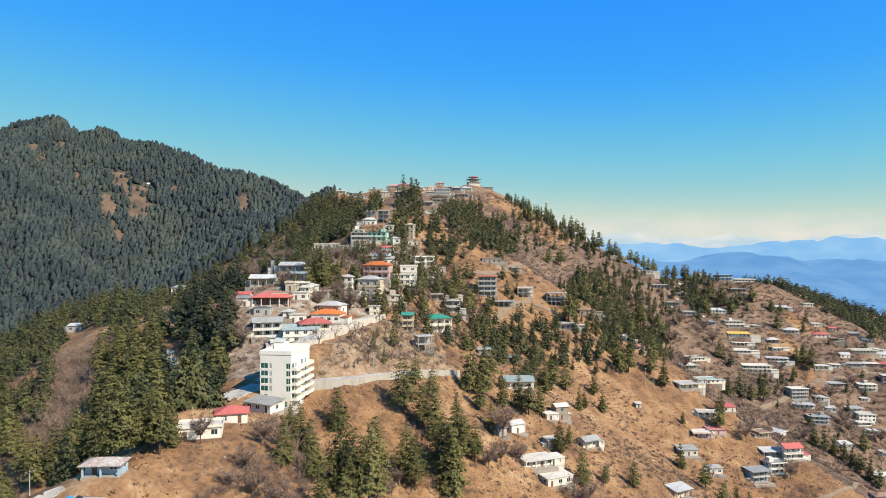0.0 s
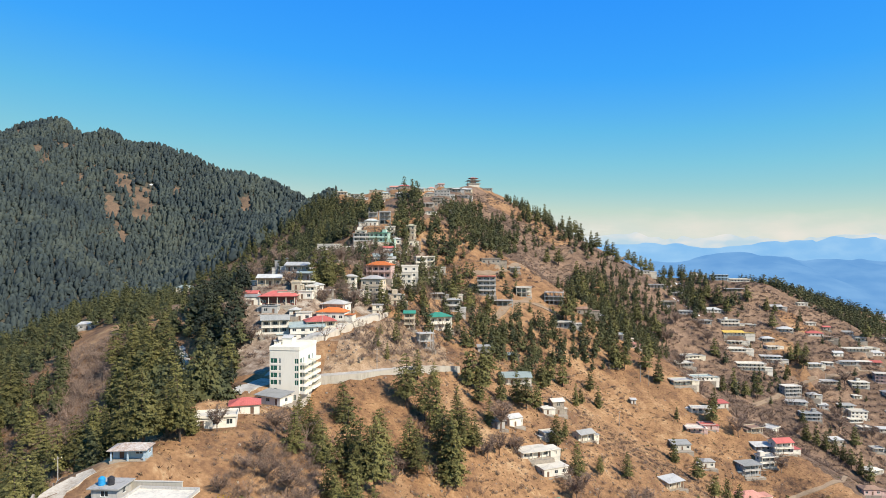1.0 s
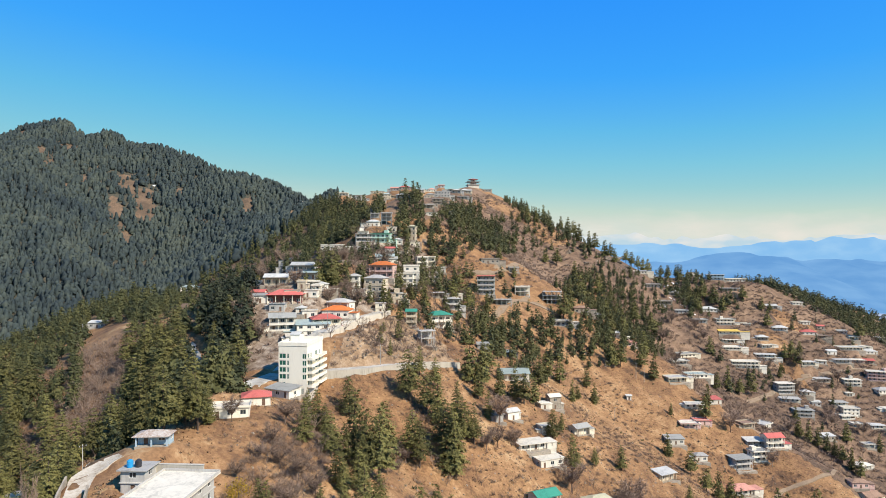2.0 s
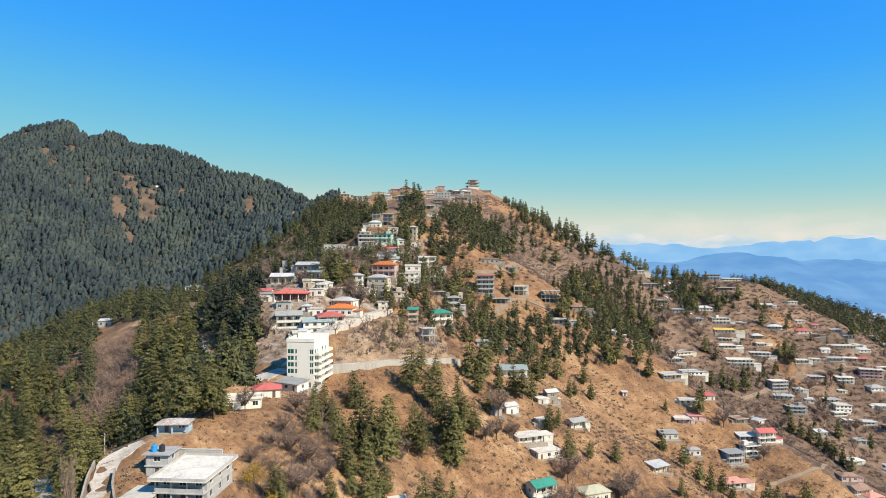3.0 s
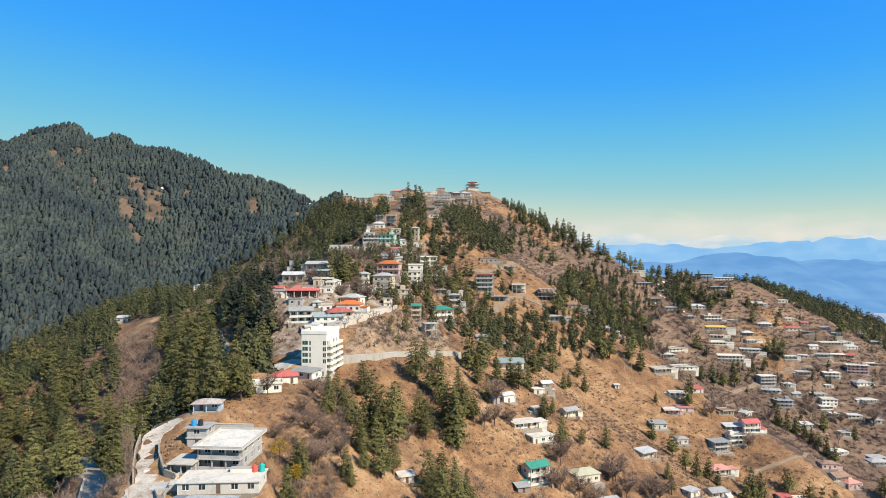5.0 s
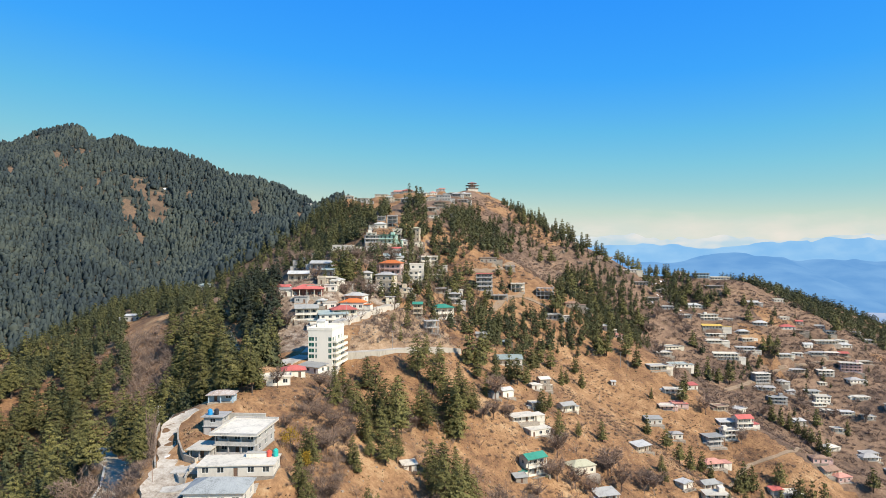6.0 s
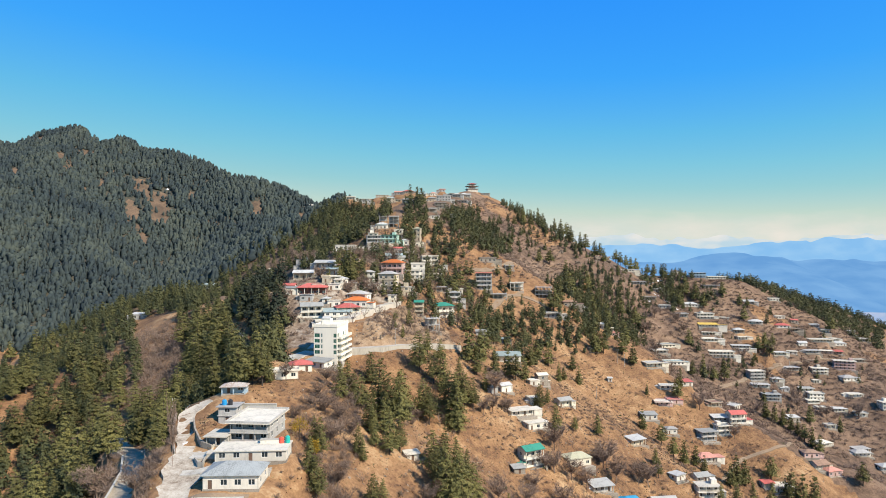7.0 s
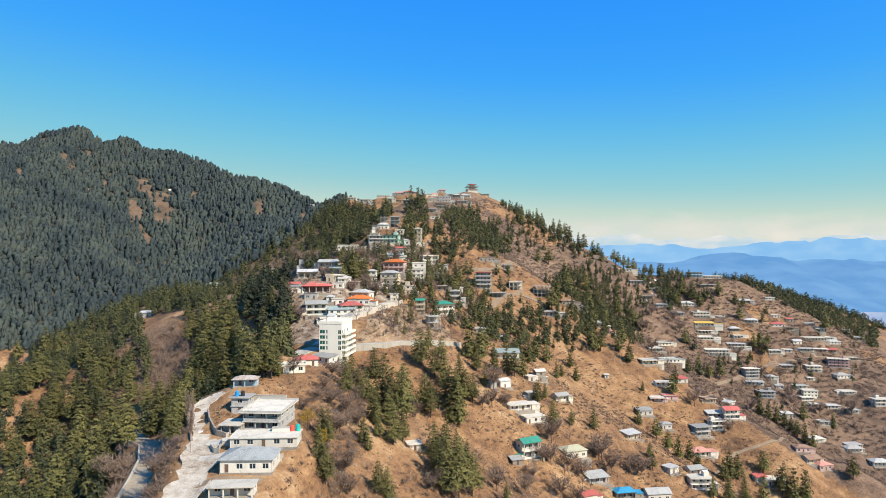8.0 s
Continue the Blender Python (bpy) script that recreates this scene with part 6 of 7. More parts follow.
def low_block(name, x, y, z, w, d, h, yaw, mat, label):
    """A masonry upstand on a roof or a yard, with a coping that stands proud."""
    ob = new(name)
    ob.matrix_world = pose(x, y, z, 0, 0, yaw)
    tagged(ob, label, "wall")
    part("body", *boxed(-w / 2, w / 2, -d / 2, d / 2, 0, h - 0.1), mat, ob)
    part("coping", *boxed(-w / 2 - 0.08, w / 2 + 0.08, -d / 2 - 0.08, d / 2 + 0.08, h - 0.1, h), CONCRETE_PALE, ob)
    return ob


low_block("roof_upstand", -57.8, 116.6, -52.0, 10.5, 0.5, 5.6, -3, CONCRETE_PALE, "pale concrete wall behind the roof terrace")
low_block("roof_upstand", -48.6, 94.6, LONG_TOP, 5.0, 1.4, 1.0, 3, WALLS["white"], "low whitewashed upstand on the long roof")
low_block("yard_steps", -62.5, 93.2, -54.6, 4.2, 2.6, 1.3, 12, CONCRETE_PALE, "low pale concrete terrace beside the house")


# trees
def conifer_arrays(rng, tall, wide, whorls, boughs, tufts, needles, size, bare=0.16, blunt=0.72, rise=0.75, stray=0.34):
    """Whorls of boughs that carry flat tufts of needles, each facing out and up: loose triangles, as points and faces."""
    pos, nor, big = [], [], []
    lean = rng.normal(0, 0.012, 2) * tall
    lobes = rng.uniform(0.72, 1.15, 7)
    for i in range(whorls):
        h = bare + (0.975 - bare) * (i + rng.uniform(0.1, 0.9)) / whorls
        p = (1 - h) / (1 - bare)
        reach = 0.5 * wide * p ** blunt * (0.66 + 0.34 * min(1.0, (h - bare) / 0.16))
        turn = rng.uniform(0, 6.28)
        for j in range(max(3, round(boughs * (0.45 + 0.55 * p)))):
            a = turn + 6.2832 * j / max(3, round(boughs * (0.45 + 0.55 * p))) + rng.normal(0, 0.25)
            r = reach * rng.uniform(0.7, 1.12) * lobes[int(a * 1.114) % 7] + 0.25
            out = np.array([math.cos(a), math.sin(a), 0.0])
            cross = np.array([-math.sin(a), math.cos(a), 0.0])
            sway = rng.normal(0, 0.012 * tall)
            for k in range(max(1, round(tufts * (0.4 + 0.6 * p)))):
                u = (k + rng.uniform(0.2, 1.0)) / max(1, round(tufts * (0.4 + 0.6 * p)))
                d = r * (0.22 + 0.78 * u)
                c = out * d + cross * rng.normal(0, 0.16 * r) + np.array([lean[0] * h, lean[1] * h, h * tall + sway + 0.10 * d - 0.32 * d * d / (r + 0.5)])
                w = (0.55 + 0.45 * p) * (1.15 - 0.35 * u)
                n = out * (0.35 + 0.65 * u) + np.array([0, 0, rise])
                for _ in range(needles):
                    pos.append(c + rng.normal(0, 0.5, 3) * (1.0, 1.0, 0.42) * w * size * 1.5)
                    nor.append(n)
                    big.append(w * size)
    pos, nor, big = np.array(pos), np.array(nor), np.array(big)
    m = len(pos)
    nor = nor / np.linalg.norm(nor, axis=1)[:, None] + rng.normal(0, stray, (m, 3))
    nor /= np.linalg.norm(nor, axis=1)[:, None]
    one = np.cross(nor, rng.normal(0, 1, (m, 3)))
    one /= np.linalg.norm(one, axis=1)[:, None]
    two = np.cross(nor, one)
    tri = np.stack([pos + big[:, None] * (one * math.cos(q) * rng.uniform(0.45, 1.05, (m, 1)) + two * math.sin(q) * rng.uniform(0.45, 1.05, (m, 1))) for q in (0.0, 2.1, 4.2)], 1)
    return tri.reshape(-1, 3), np.arange(3 * m).reshape(-1, 3)


def mass_arrays(rng, tall, wide, blunt, rings=5, sides=6):
    """A distant conifer: a lumpy tapering mass of boughs, with loose sprays that break its outline."""
    v, f = [], []
    for i in range(rings):
        h = 0.04 + 0.90 * i / (rings - 1)
        reach = 0.5 * wide * (1 - h) ** blunt * (0.7 + 0.3 * min(1.0, h / 0.15))
        for s in range(sides):
            a = 6.2832 * (s + 0.5 * (i % 2) + rng.uniform(-0.25, 0.25)) / sides
            r = reach * rng.uniform(0.45, 1.3) + 0.1
            v.append((math.cos(a) * r, math.sin(a) * r, tall * (h + rng.normal(0, 0.035))))
    for i in range(rings - 1):
        for s in range(sides):
            a, b = i * sides + s, i * sides + (s + 1) % sides
            f += [(a, b, b + sides), (a, b + sides, a + sides)]
    v.append((0.0, 0.0, tall))
    f += [((rings - 1) * sides + s, (rings - 1) * sides + (s + 1) % sides, len(v) - 1) for s in range(sides)]
    for _ in range(8):
        h = rng.uniform(0.1, 0.95)
        a = rng.uniform(0, 6.28)
        r = 0.5 * wide * (1 - h) ** blunt * rng.uniform(0.95, 1.3)
        out, cross = np.array([math.cos(a), math.sin(a), -0.2]), np.array([-math.sin(a), math.cos(a), 0])
        c = out * r * 0.6 + (0, 0, h * tall)
        w = 0.10 * wide
        n = len(v)
        v += [tuple(c + cross * w + (0, 0, w)), tuple(c - cross * w), tuple(c + out * r * 0.55)]
        f.append((n, n + 1, n + 2))
    return np.array(v), np.array(f)


def trunk_arrays(tall, girth, sides=6):
    """A tapered trunk with a slight sway."""
    rings, v, f = 6, [], []
    for i in range(rings):
        h = i / (rings - 1)
        r = girth * (1 - h) ** 0.8 * 0.5 + 0.02
        for s in range(sides):
            a = 6.2832 * s / sides
            v.append((math.cos(a) * r + 0.15 * math.sin(h * 5), math.sin(a) * r, h * tall * 0.97 - 1.2 * (i == 0)))
    for i in range(rings - 1):
        for s in range(sides):
            a, b = i * sides + s, i * sides + (s + 1) % sides
            f += [(a, b, b + sides), (a, b + sides, a + sides)]
    return np.array(v), np.array(f)


RNG = np.random.default_rng(7)
KINDS, HIGH_KINDS = [], []
for wide, bare, blunt in ((8.6, 0.10, 0.78), (9.6, 0.18, 0.62), (10.2, 0.13, 0.7), (7.8, 0.08, 0.8), (10.0, 0.24, 0.55), (10.8, 0.28, 0.6), (9.0, 0.15, 0.72)):
    stem = mesh_of("trunk", *trunk_arrays(15.0, 0.55), BARK)
    KINDS.append((mesh_of("crown", *conifer_arrays(RNG, 15.0, wide, 19, 8, 7, 7, 0.38, bare, blunt, 0.6), NEEDLES), stem))
    HIGH_KINDS.append((mesh_of("crown", *conifer_arrays(RNG, 15.0, wide, 13, 6, 4, 5, 0.82, bare, blunt, 0.45), NEEDLES), stem))
FAR_KINDS = [mass_arrays(RNG, 15.0, w, q) for w, q in ((10.0, 0.55), (11.0, 0.45), (12.0, 0.4), (9.2, 0.7), (13.0, 0.5), (8.0, 0.8), (10.4, 0.36))]
MID_KINDS = [conifer_arrays(RNG, 15.0, w, 13, 5, 3, 4, 1.0, q, blunt, 0.42, 0.2) for w, q, blunt in ((7.6, 0.12, 0.85), (8.6, 0.2, 0.75), (9.4, 0.26, 0.65), (7.0, 0.1, 0.95), (8.2, 0.16, 0.8))]
UPPER_KINDS = [conifer_arrays(RNG, 15.0, w, 12, 4, 2, 4, 1.2, q, blunt, 0.32, 0.18) for w, q, blunt in ((6.8, 0.1, 0.9), (7.8, 0.16, 0.8), (8.6, 0.2, 0.7), (6.4, 0.08, 1.0))]
ROUND_KINDS = [conifer_arrays(RNG, 15.0, w, 8, 4, 2, 3, 1.9, 0.08, blunt, 0.4, 0.18) for w, blunt in ((11.0, 0.42), (12.5, 0.36), (10.0, 0.5))]


def conifer(x, y, tall, label="green conifer with layered ragged branches on the dry slope", group="conifers on the slope"):
    """One standing tree: trunk and crown."""
    k = RNG.integers(len(KINDS))
    crown, trunk = (KINDS if y < 265 else HIGH_KINDS)[k]
    tree = new("conifer")
    tree.matrix_world = Matrix.Translation((x, y, ground_at(x, y) - 0.2)) @ Euler((RNG.normal(0, 0.02), RNG.normal(0, 0.02), RNG.uniform(0, 6.28))).to_matrix().to_4x4() @ Matrix.Diagonal((tall / 14 * RNG.uniform(0.84, 1.14), tall / 14 * RNG.uniform(0.84, 1.14), tall / 14, 1))
    for name, me in (("trunk", trunk), ("crown", crown)):
        new(name, me).parent = tree
    return tagged(tree, label, "tree", group)


def woods(name, places, kinds, label, mat, stems=False):
    """Many trees as one mass: places are x, y, height."""
    vs, fs, base = [], [], 0
    z = terrain(places[:, 0].copy(), places[:, 1].copy())
    for (x, y, tall), g in zip(places, z):
        v, f = kinds[RNG.integers(len(kinds))]
        a, s = RNG.uniform(0, 6.28), tall / 15
        c, n, wide = math.cos(a), math.sin(a), s * RNG.uniform(0.85, 1.2)
        w = np.stack([(v[:, 0] * c - v[:, 1] * n) * wide + x, (v[:, 0] * n + v[:, 1] * c) * wide + y, v[:, 2] * s + g - 0.3], 1)
        vs.append(w)
        fs.append(f + base)
        base += len(v)
    needles = sum(len(f) for f in fs)
    for (x, y, tall), g in zip(places, z) if stems else ():
        foot = np.array([(x - 0.28, y, g - 1), (x + 0.28, y, g - 1), (x, y + 0.4, g - 1), (x, y + 0.1, g + tall * 0.85)])
        vs.append(foot)
        fs.append(np.array([(0, 1, 3), (1, 2, 3), (2, 0, 3)]) + base)
        base += 4
    me = mesh_of(name, np.concatenate(vs), np.concatenate(fs), mat)
    if stems:
        me.materials.append(BARK)
        slot = np.zeros(len(me.polygons), np.int32)
        slot[needles:] = 1
        me.polygons.foreach_set("material_index", slot)
    return tagged(new(name, me), label, "woods", kind="stuff")


def scatter(poly, gap, tall, clearing=0.0, size=45, seed=0):
    """Trees at a mean gap inside a polygon of the plan, with clearings."""
    px, py = zip(*poly)
    xs, ys = np.meshgrid(np.arange(min(px), max(px), gap), np.arange(min(py), max(py), gap))
    xs = xs.ravel() + RNG.uniform(-0.48, 0.48, xs.size) * gap
    ys = ys.ravel() + RNG.uniform(-0.48, 0.48, ys.size) * gap
    keep = inside(xs, ys, poly) & (lattice(xs, ys, size, 20 + seed) + 0.5 * lattice(xs, ys, size / 3, 40 + seed) > clearing * 2 - 1.5)
    return np.stack([xs, ys, tall * RNG.uniform(0.5, 1.3, xs.size)], 1)[keep]


def bare_arrays(rng, tall, limbs, twigs, sprigs):
    """A leafless tree: trunk and limbs as three-sided rods, fine twigs as single tapering blades."""
    v, f = [], []

    def rod(a, b, r0, r1):
        d = b - a
        u = np.cross(d, (0.3, 0.8, 0.5))
        u /= np.linalg.norm(u) + 1e-9
        w = np.cross(d, u)
        w /= np.linalg.norm(w) + 1e-9
        n = len(v)
        for p, r in ((a, r0), (b, r1)):
            for k in range(3):
                v.append(p + r * (math.cos(2.094 * k) * u + math.sin(2.094 * k) * w))
        for k in range(3):
            j = (k + 1) % 3
            f.append((n + k, n + j, n + 3 + j))
            f.append((n + k, n + 3 + j, n + 3 + k))
    def blade(a, b, r):
        u = np.cross(b - a, rng.normal(0, 1, 3))
        u *= r / (np.linalg.norm(u) + 1e-9)
        n = len(v)
        v.extend((a - u, a + u, b))
        f.append((n, n + 1, n + 2))
    fork = np.array([rng.normal(0, 0.2), rng.normal(0, 0.2), tall * 0.28])
    rod(np.array([0, 0, -0.6]), fork, tall * 0.028, tall * 0.02)
    for i in range(limbs):
        a = 6.28 * i / limbs + rng.uniform(-0.4, 0.4)
        out = rng.uniform(0.22, 0.48) * tall
        tip = fork + np.array([math.cos(a) * out, math.sin(a) * out, rng.uniform(0.35, 0.72) * tall])
        mid = fork + (tip - fork) * 0.5 + rng.normal(0, 0.04 * tall, 3)
        rod(fork, mid, tall * 0.014, tall * 0.009)
        rod(mid, tip, tall * 0.009, tall * 0.003)
        for _ in range(twigs):
            s = rng.uniform(0.15, 1.0)
            p = mid + (tip - mid) * s if rng.random() < 0.65 else fork + (mid - fork) * s
            d = rng.normal(0, 1, 3)
            d[2] = abs(d[2]) * 0.9 + 0.2
            q = p + d / np.linalg.norm(d) * tall * rng.uniform(0.08, 0.22)
            blade(p, q, tall * 0.008)
            for _ in range(sprigs):
                e = rng.normal(0, 1, 3)
                blade(p + (q - p) * rng.uniform(0.4, 1.0), q + e / np.linalg.norm(e) * tall * rng.uniform(0.03, 0.11), tall * 0.0055)
    return np.array(v), np.array(f)


BARE = [mesh_of("branches", *bare_arrays(RNG, 7.0, 11, 26, 6), TWIGS) for _ in range(4)]


def bush_arrays(rng, tall, sprays, girth=0.055):
    """A leafless bush: thin twigs that fan out from the foot."""
    v = []
    for _ in range(sprays):
        d = rng.normal(0, 1, 3) * (0.7, 0.7, 0.5)
        d[2] = abs(d[2]) + 0.35
        d *= tall * rng.uniform(0.6, 1.0) / np.linalg.norm(d)
        foot = rng.normal(0, 0.22 * tall, 3) * (1, 1, 0)
        side = np.cross(d, rng.normal(0, 1, 3))
        side *= girth * tall / (np.linalg.norm(side) + 1e-9)
        v += [foot - side * 0.5, foot + d * 0.6 + side, foot + d]
    v = np.array(v)
    return v, np.arange(len(v)).reshape(-1, 3)


BUSHES = [bush_arrays(RNG, 2.6, 54) for _ in range(4)]
FINE_BUSHES = [bush_arrays(RNG, 2.6, 105, 0.022) for _ in range(5)]
SLIGHT = [bare_arrays(RNG, 15.0, 6, 9, 4) for _ in range(4)]


def bare_tree(x, y, tall, label="leafless grey-brown tree with fine twigs on the slope"):
    tree = new("bare_tree", BARE[RNG.integers(len(BARE))])
    tree.matrix_world = Matrix.Translation((x, y, ground_at(x, y) - 0.1)) @ Matrix.Rotation(RNG.uniform(0, 6.28), 4, "Z") @ Matrix.Diagonal((tall / 7 * 1.1, tall / 7 * 1.1, tall / 7, 1))
    return tagged(tree, label, "tree", "leafless trees")


def grove(trees, label):
    """Single conifers: x, y, height."""
    for x, y, tall in clear_of_houses(np.array(trees, float), False):
        conifer(x, y, tall, label)


def copse(trees):
    """Single leafless trees: x, y, height."""
    for x, y, tall in clear_of_houses(np.array(trees, float), False):
        bare_tree(x, y, tall)


# bare places in the woods: x, y, reach
CLEARINGS = [(-92, 100, 14), (-98, 120, 14), (-106, 138, 10), (-82, 80, 12), (-60, 90, 24), (-66, 130, 18), (-60, 165, 14), (-60, 214, 14)]


def clear_of_houses(places, glades=True):
    """Leaves out what would stand in a house or on a road, and in a glade."""
    keep = np.ones(len(places), bool)
    for x, y, z, r, *soft in PADS:
        keep &= np.hypot(places[:, 0] - x, places[:, 1] - y) > r + 1.0
    for x, y, r in ROUTES:
        keep &= np.hypot(places[:, 0] - x, places[:, 1] - y) > r
    for x, y, r in CLEARINGS if glades else ():
        keep &= np.hypot(places[:, 0] - x, places[:, 1] - y) > r
    for poly in GLADES if glades else ():
        keep &= ~inside(places[:, 0], places[:, 1], poly)
    return places[keep]


def leafy_tree(x, y, tall):
    """A small broad-leaved tree with yellow leaves: trunk and a ragged crown."""
    tree = new("yellow_tree")
    tree.location = (x, y, ground_at(x, y))
    part("trunk", *trunk_arrays(tall * 0.8, 0.3), BARK, tree)
    pts = []
    for _ in range(26):
        c = RNG.normal(0, 1, 3)
        c = c / np.linalg.norm(c) * RNG.uniform(0.3, 1.0) * (0.36 * tall, 0.36 * tall, 0.34 * tall) + (0, 0, tall * 0.62)
        for _ in range(30):
            q = c + RNG.normal(0, 0.085 * tall, 3)
            pts.append(q + RNG.normal(0, 0.16, (3, 3)))
    v = np.concatenate(pts)
    part("crown", v, np.arange(len(v)).reshape(-1, 3), YELLOW_LEAF, tree)
    return tagged(tree, "small tree with yellow autumn leaves beside the houses", "tree")


leafy_tree(-47.4, 123.5, 7.5)
leafy_tree(-41.5, 118.0, 5.0)
leafy_tree(-112.0, 96.0, 13.0)


# single trees
grove([(-71, 89, 13), (-36, 92, 11), (-38, 93.2, 10), (-23, 110, 10), (-20, 111, 10), (-40.6, 121, 11), (-42.4, 122.4, 10), (-114, 123, 17), (-124, 124, 14), (-2, 131, 20), (2, 131, 20), (-135, 133, 18), (-74, 134, 18), (-68, 134, 15), (-71, 139, 19), (7, 140, 15), (-72, 141, 15), (-65, 145, 15), (-69, 147, 13), (20, 148, 9), (-64, 150, 11), (-69, 153, 18)],
      "olive green conifer with layered ragged branches on the slope")
grove([(-121, 153, 20), (-105, 153, 11), (-157, 155, 19), (-64, 158, 18), (-59, 158, 9), (-61, 159, 14), (-88, 161, 19), (-93, 163, 13), (-179, 175, 18), (-151, 187, 20), (-149, 197, 20), (-196, 199, 20), (-167, 202, 20), (-131, 204, 17), (-125, 205, 17) ],
      "olive green conifer with layered ragged branches on the slope")
grove([(-119, 205, 20), (-115, 206, 16), (-114, 209, 13), (-122, 211, 15), (-142, 214, 16), (-108, 215, 20), (-199, 217, 20), (-115, 220, 20), (-101, 222, 20), (-120, 224, 20), (-80, 225, 18), (-101, 226, 20), (-123, 227, 18), (-156, 228, 18), (-186, 230, 20), (-197, 232, 20), (-111, 232, 20), (-113, 233, 20), (-221, 233, 20), (-93, 234, 19) ],
      "olive green conifer with layered ragged branches on the slope")
grove([(-102, 241, 19), (-218, 244, 17), (-125, 244, 17), (-126, 247, 20), (-186, 250, 20), (-216, 251, 20), (-115, 252, 17), (-28, 254, 8), (-138, 256, 20), (-125, 259, 17)],
      "olive green conifer with layered ragged branches on the slope")
grove([(-188, 264, 20), (-28, 270, 5), (-204, 273, 20), (-68, 290, 8), (-26, 291, 11), (-22, 292, 10), (-62, 294, 9), (-14, 297, 9)],
      "tall green conifer among the houses of the slope")
grove([(-59, 300, 11), (-55, 300, 11), (-61, 303, 10), (-51, 308, 9), (-46, 308, 9), (-56, 309, 13), (-46, 309, 9), (-51, 309, 13), (-31, 310, 12), (-18, 332, 10), (-25, 337, 13), (-11, 338, 13)],
      "tall green conifer among the houses of the slope")
grove([(-263, 349, 20), (-6, 364, 14), (148, 365, 14), (139, 367, 7), (162, 371, 15), (5, 377, 14), (168, 383, 14), (16, 384, 14), (-302, 394, 20), (138, 396, 15), (111, 397, 19)],
      "tall green conifer among the houses of the slope")
grove([(118, 402, 15), (29, 404, 13), (133, 406, 15), (11, 415, 19), (140, 422, 18), (86, 434, 20), (121, 443, 20), (138, 453, 17), (95, 457, 20), (136, 459, 20), (208, 461, 13), (54, 465, 9), (116, 469, 20)],
      "dark green conifer high on the wooded hillside")
grove([(274, 472, 11), (224, 478, 18), (234, 479, 13), (44, 484, 13), (129, 486, 20), (247, 487, 18), (111, 491, 20), (257, 493, 16), (271, 501, 16), (142, 501, 20), (293, 511, 14), (208, 527, 10), (234, 536, 15), (296, 536, 10), (184, 540, 20), (-426, 548, 20), (171, 548, 20), (305, 550, 9), (323, 557, 15), (322, 565, 15), (316, 565, 15), (324, 568, 16), (334, 572, 13), (147, 582, 20), (126, 590, 20), (236, 605, 20), (322, 608, 17)],
      "dark green conifer high on the wooded hillside")
grove([(102, 612, 14), (254, 614, 20), (115, 621, 17), (285, 625, 17), (252, 627, 20), (339, 636, 12), (330, 636, 14), (435, 640, 20), (284, 643, 17), (272, 644, 20), (315, 644, 17), (185, 662, 15), (181, 666, 18), (176, 669, 18), (167, 677, 20), (162, 682, 18), (84, 688, 12), (152, 688, 20), (253, 692, 14), (220, 694, 16), (263, 695, 14), (247, 697, 13), (97, 706, 19), (217, 708, 17), (230, 709, 16), (107, 709, 16), (146, 721, 19), (117, 722, 19), (246, 740, 18), (228, 769, 17)],
      "dark green conifer high on the wooded hillside")
grove([(132, 773, 16), (148, 775, 17), (167, 789, 20), (94, 796, 6), (86, 796, 7), (82, 804, 7)],
      "dark green conifer high on the wooded hillside")
grove([(-40.6, 161.5, 12.3), (-42.0, 185.7, 12.3), (-38.6, 182.5, 10.5), (-34.4, 207.2, 14.1), (-32.7, 161.5, 13.2), (-27.4, 167.4, 22), (-22.9, 164.0, 19.4), (-19.5, 164.6, 22), (-28.4, 149.4, 12.4), (-20.9, 194.6, 17.5), (-23.8, 152.3, 12.6), (-18.1, 175.8, 9.7), (-27.1, 147.0, 9.1), (-21.0, 141.7, 14.1), (-18.0, 150.4, 11.8), (-30.4, 131.9, 10.0), (-28.6, 130.4, 8.3), (-26.0, 141.1, 7.7), (-11.4, 198.4, 16.6), (-8.7, 195.8, 15.5), (-13.5, 222.6, 19.0), (-7.0, 219.7, 15.4), (-2.7, 218.0, 18.4), (-10.5, 244.3, 12.1), (-4.0, 242.5, 12.0), (1.8, 202.5, 22), (3.1, 200.6, 22), (-0.4, 206.8, 18.3), (7.3, 219.4, 14.1), (11.2, 220.6, 13.7), (5.0, 223.6, 17.0), (11.4, 272.0, 20.3), (17.2, 273.1, 17.3)],
      "olive green conifer with layered ragged branches on the slope")
grove([(22.4, 297.8, 14.0), (15.0, 259.6, 13.0), (18.9, 249.1, 12.0), (26.1, 276.5, 12.2), (33.8, 281.7, 14.0), (37.7, 277.7, 13.9), (43.2, 283.9, 12.6), (51.8, 322.1, 15.8), (58.2, 340.3, 15.9), (68.0, 350.4, 15.2), (-6.0, 149.2, 13.8), (-2.5, 148.3, 16.6), (2.1, 151.6, 14.9), (5.6, 156.5, 10.4), (-5.0, 140.6, 13.2), (28.1, 199.4, 17.9), (29.2, 197.9, 12.4), (71.3, 330.9, 11.5), (87.5, 367.1, 11.8), (88.4, 350.0, 11.8), (54.3, 243.9, 14.3), (47.8, 257.8, 13.1), (53.7, 269.6, 8.1), (-40.0, 223.1, 8.7), (-23.2, 248.0, 7.1), (-36.0, 231.5, 6.5), (-20.9, 269.8, 8.6), (-46.5, 192.9, 8.2), (76.9, 342.0, 8.4)],
      "olive green conifer with layered ragged branches on the slope")
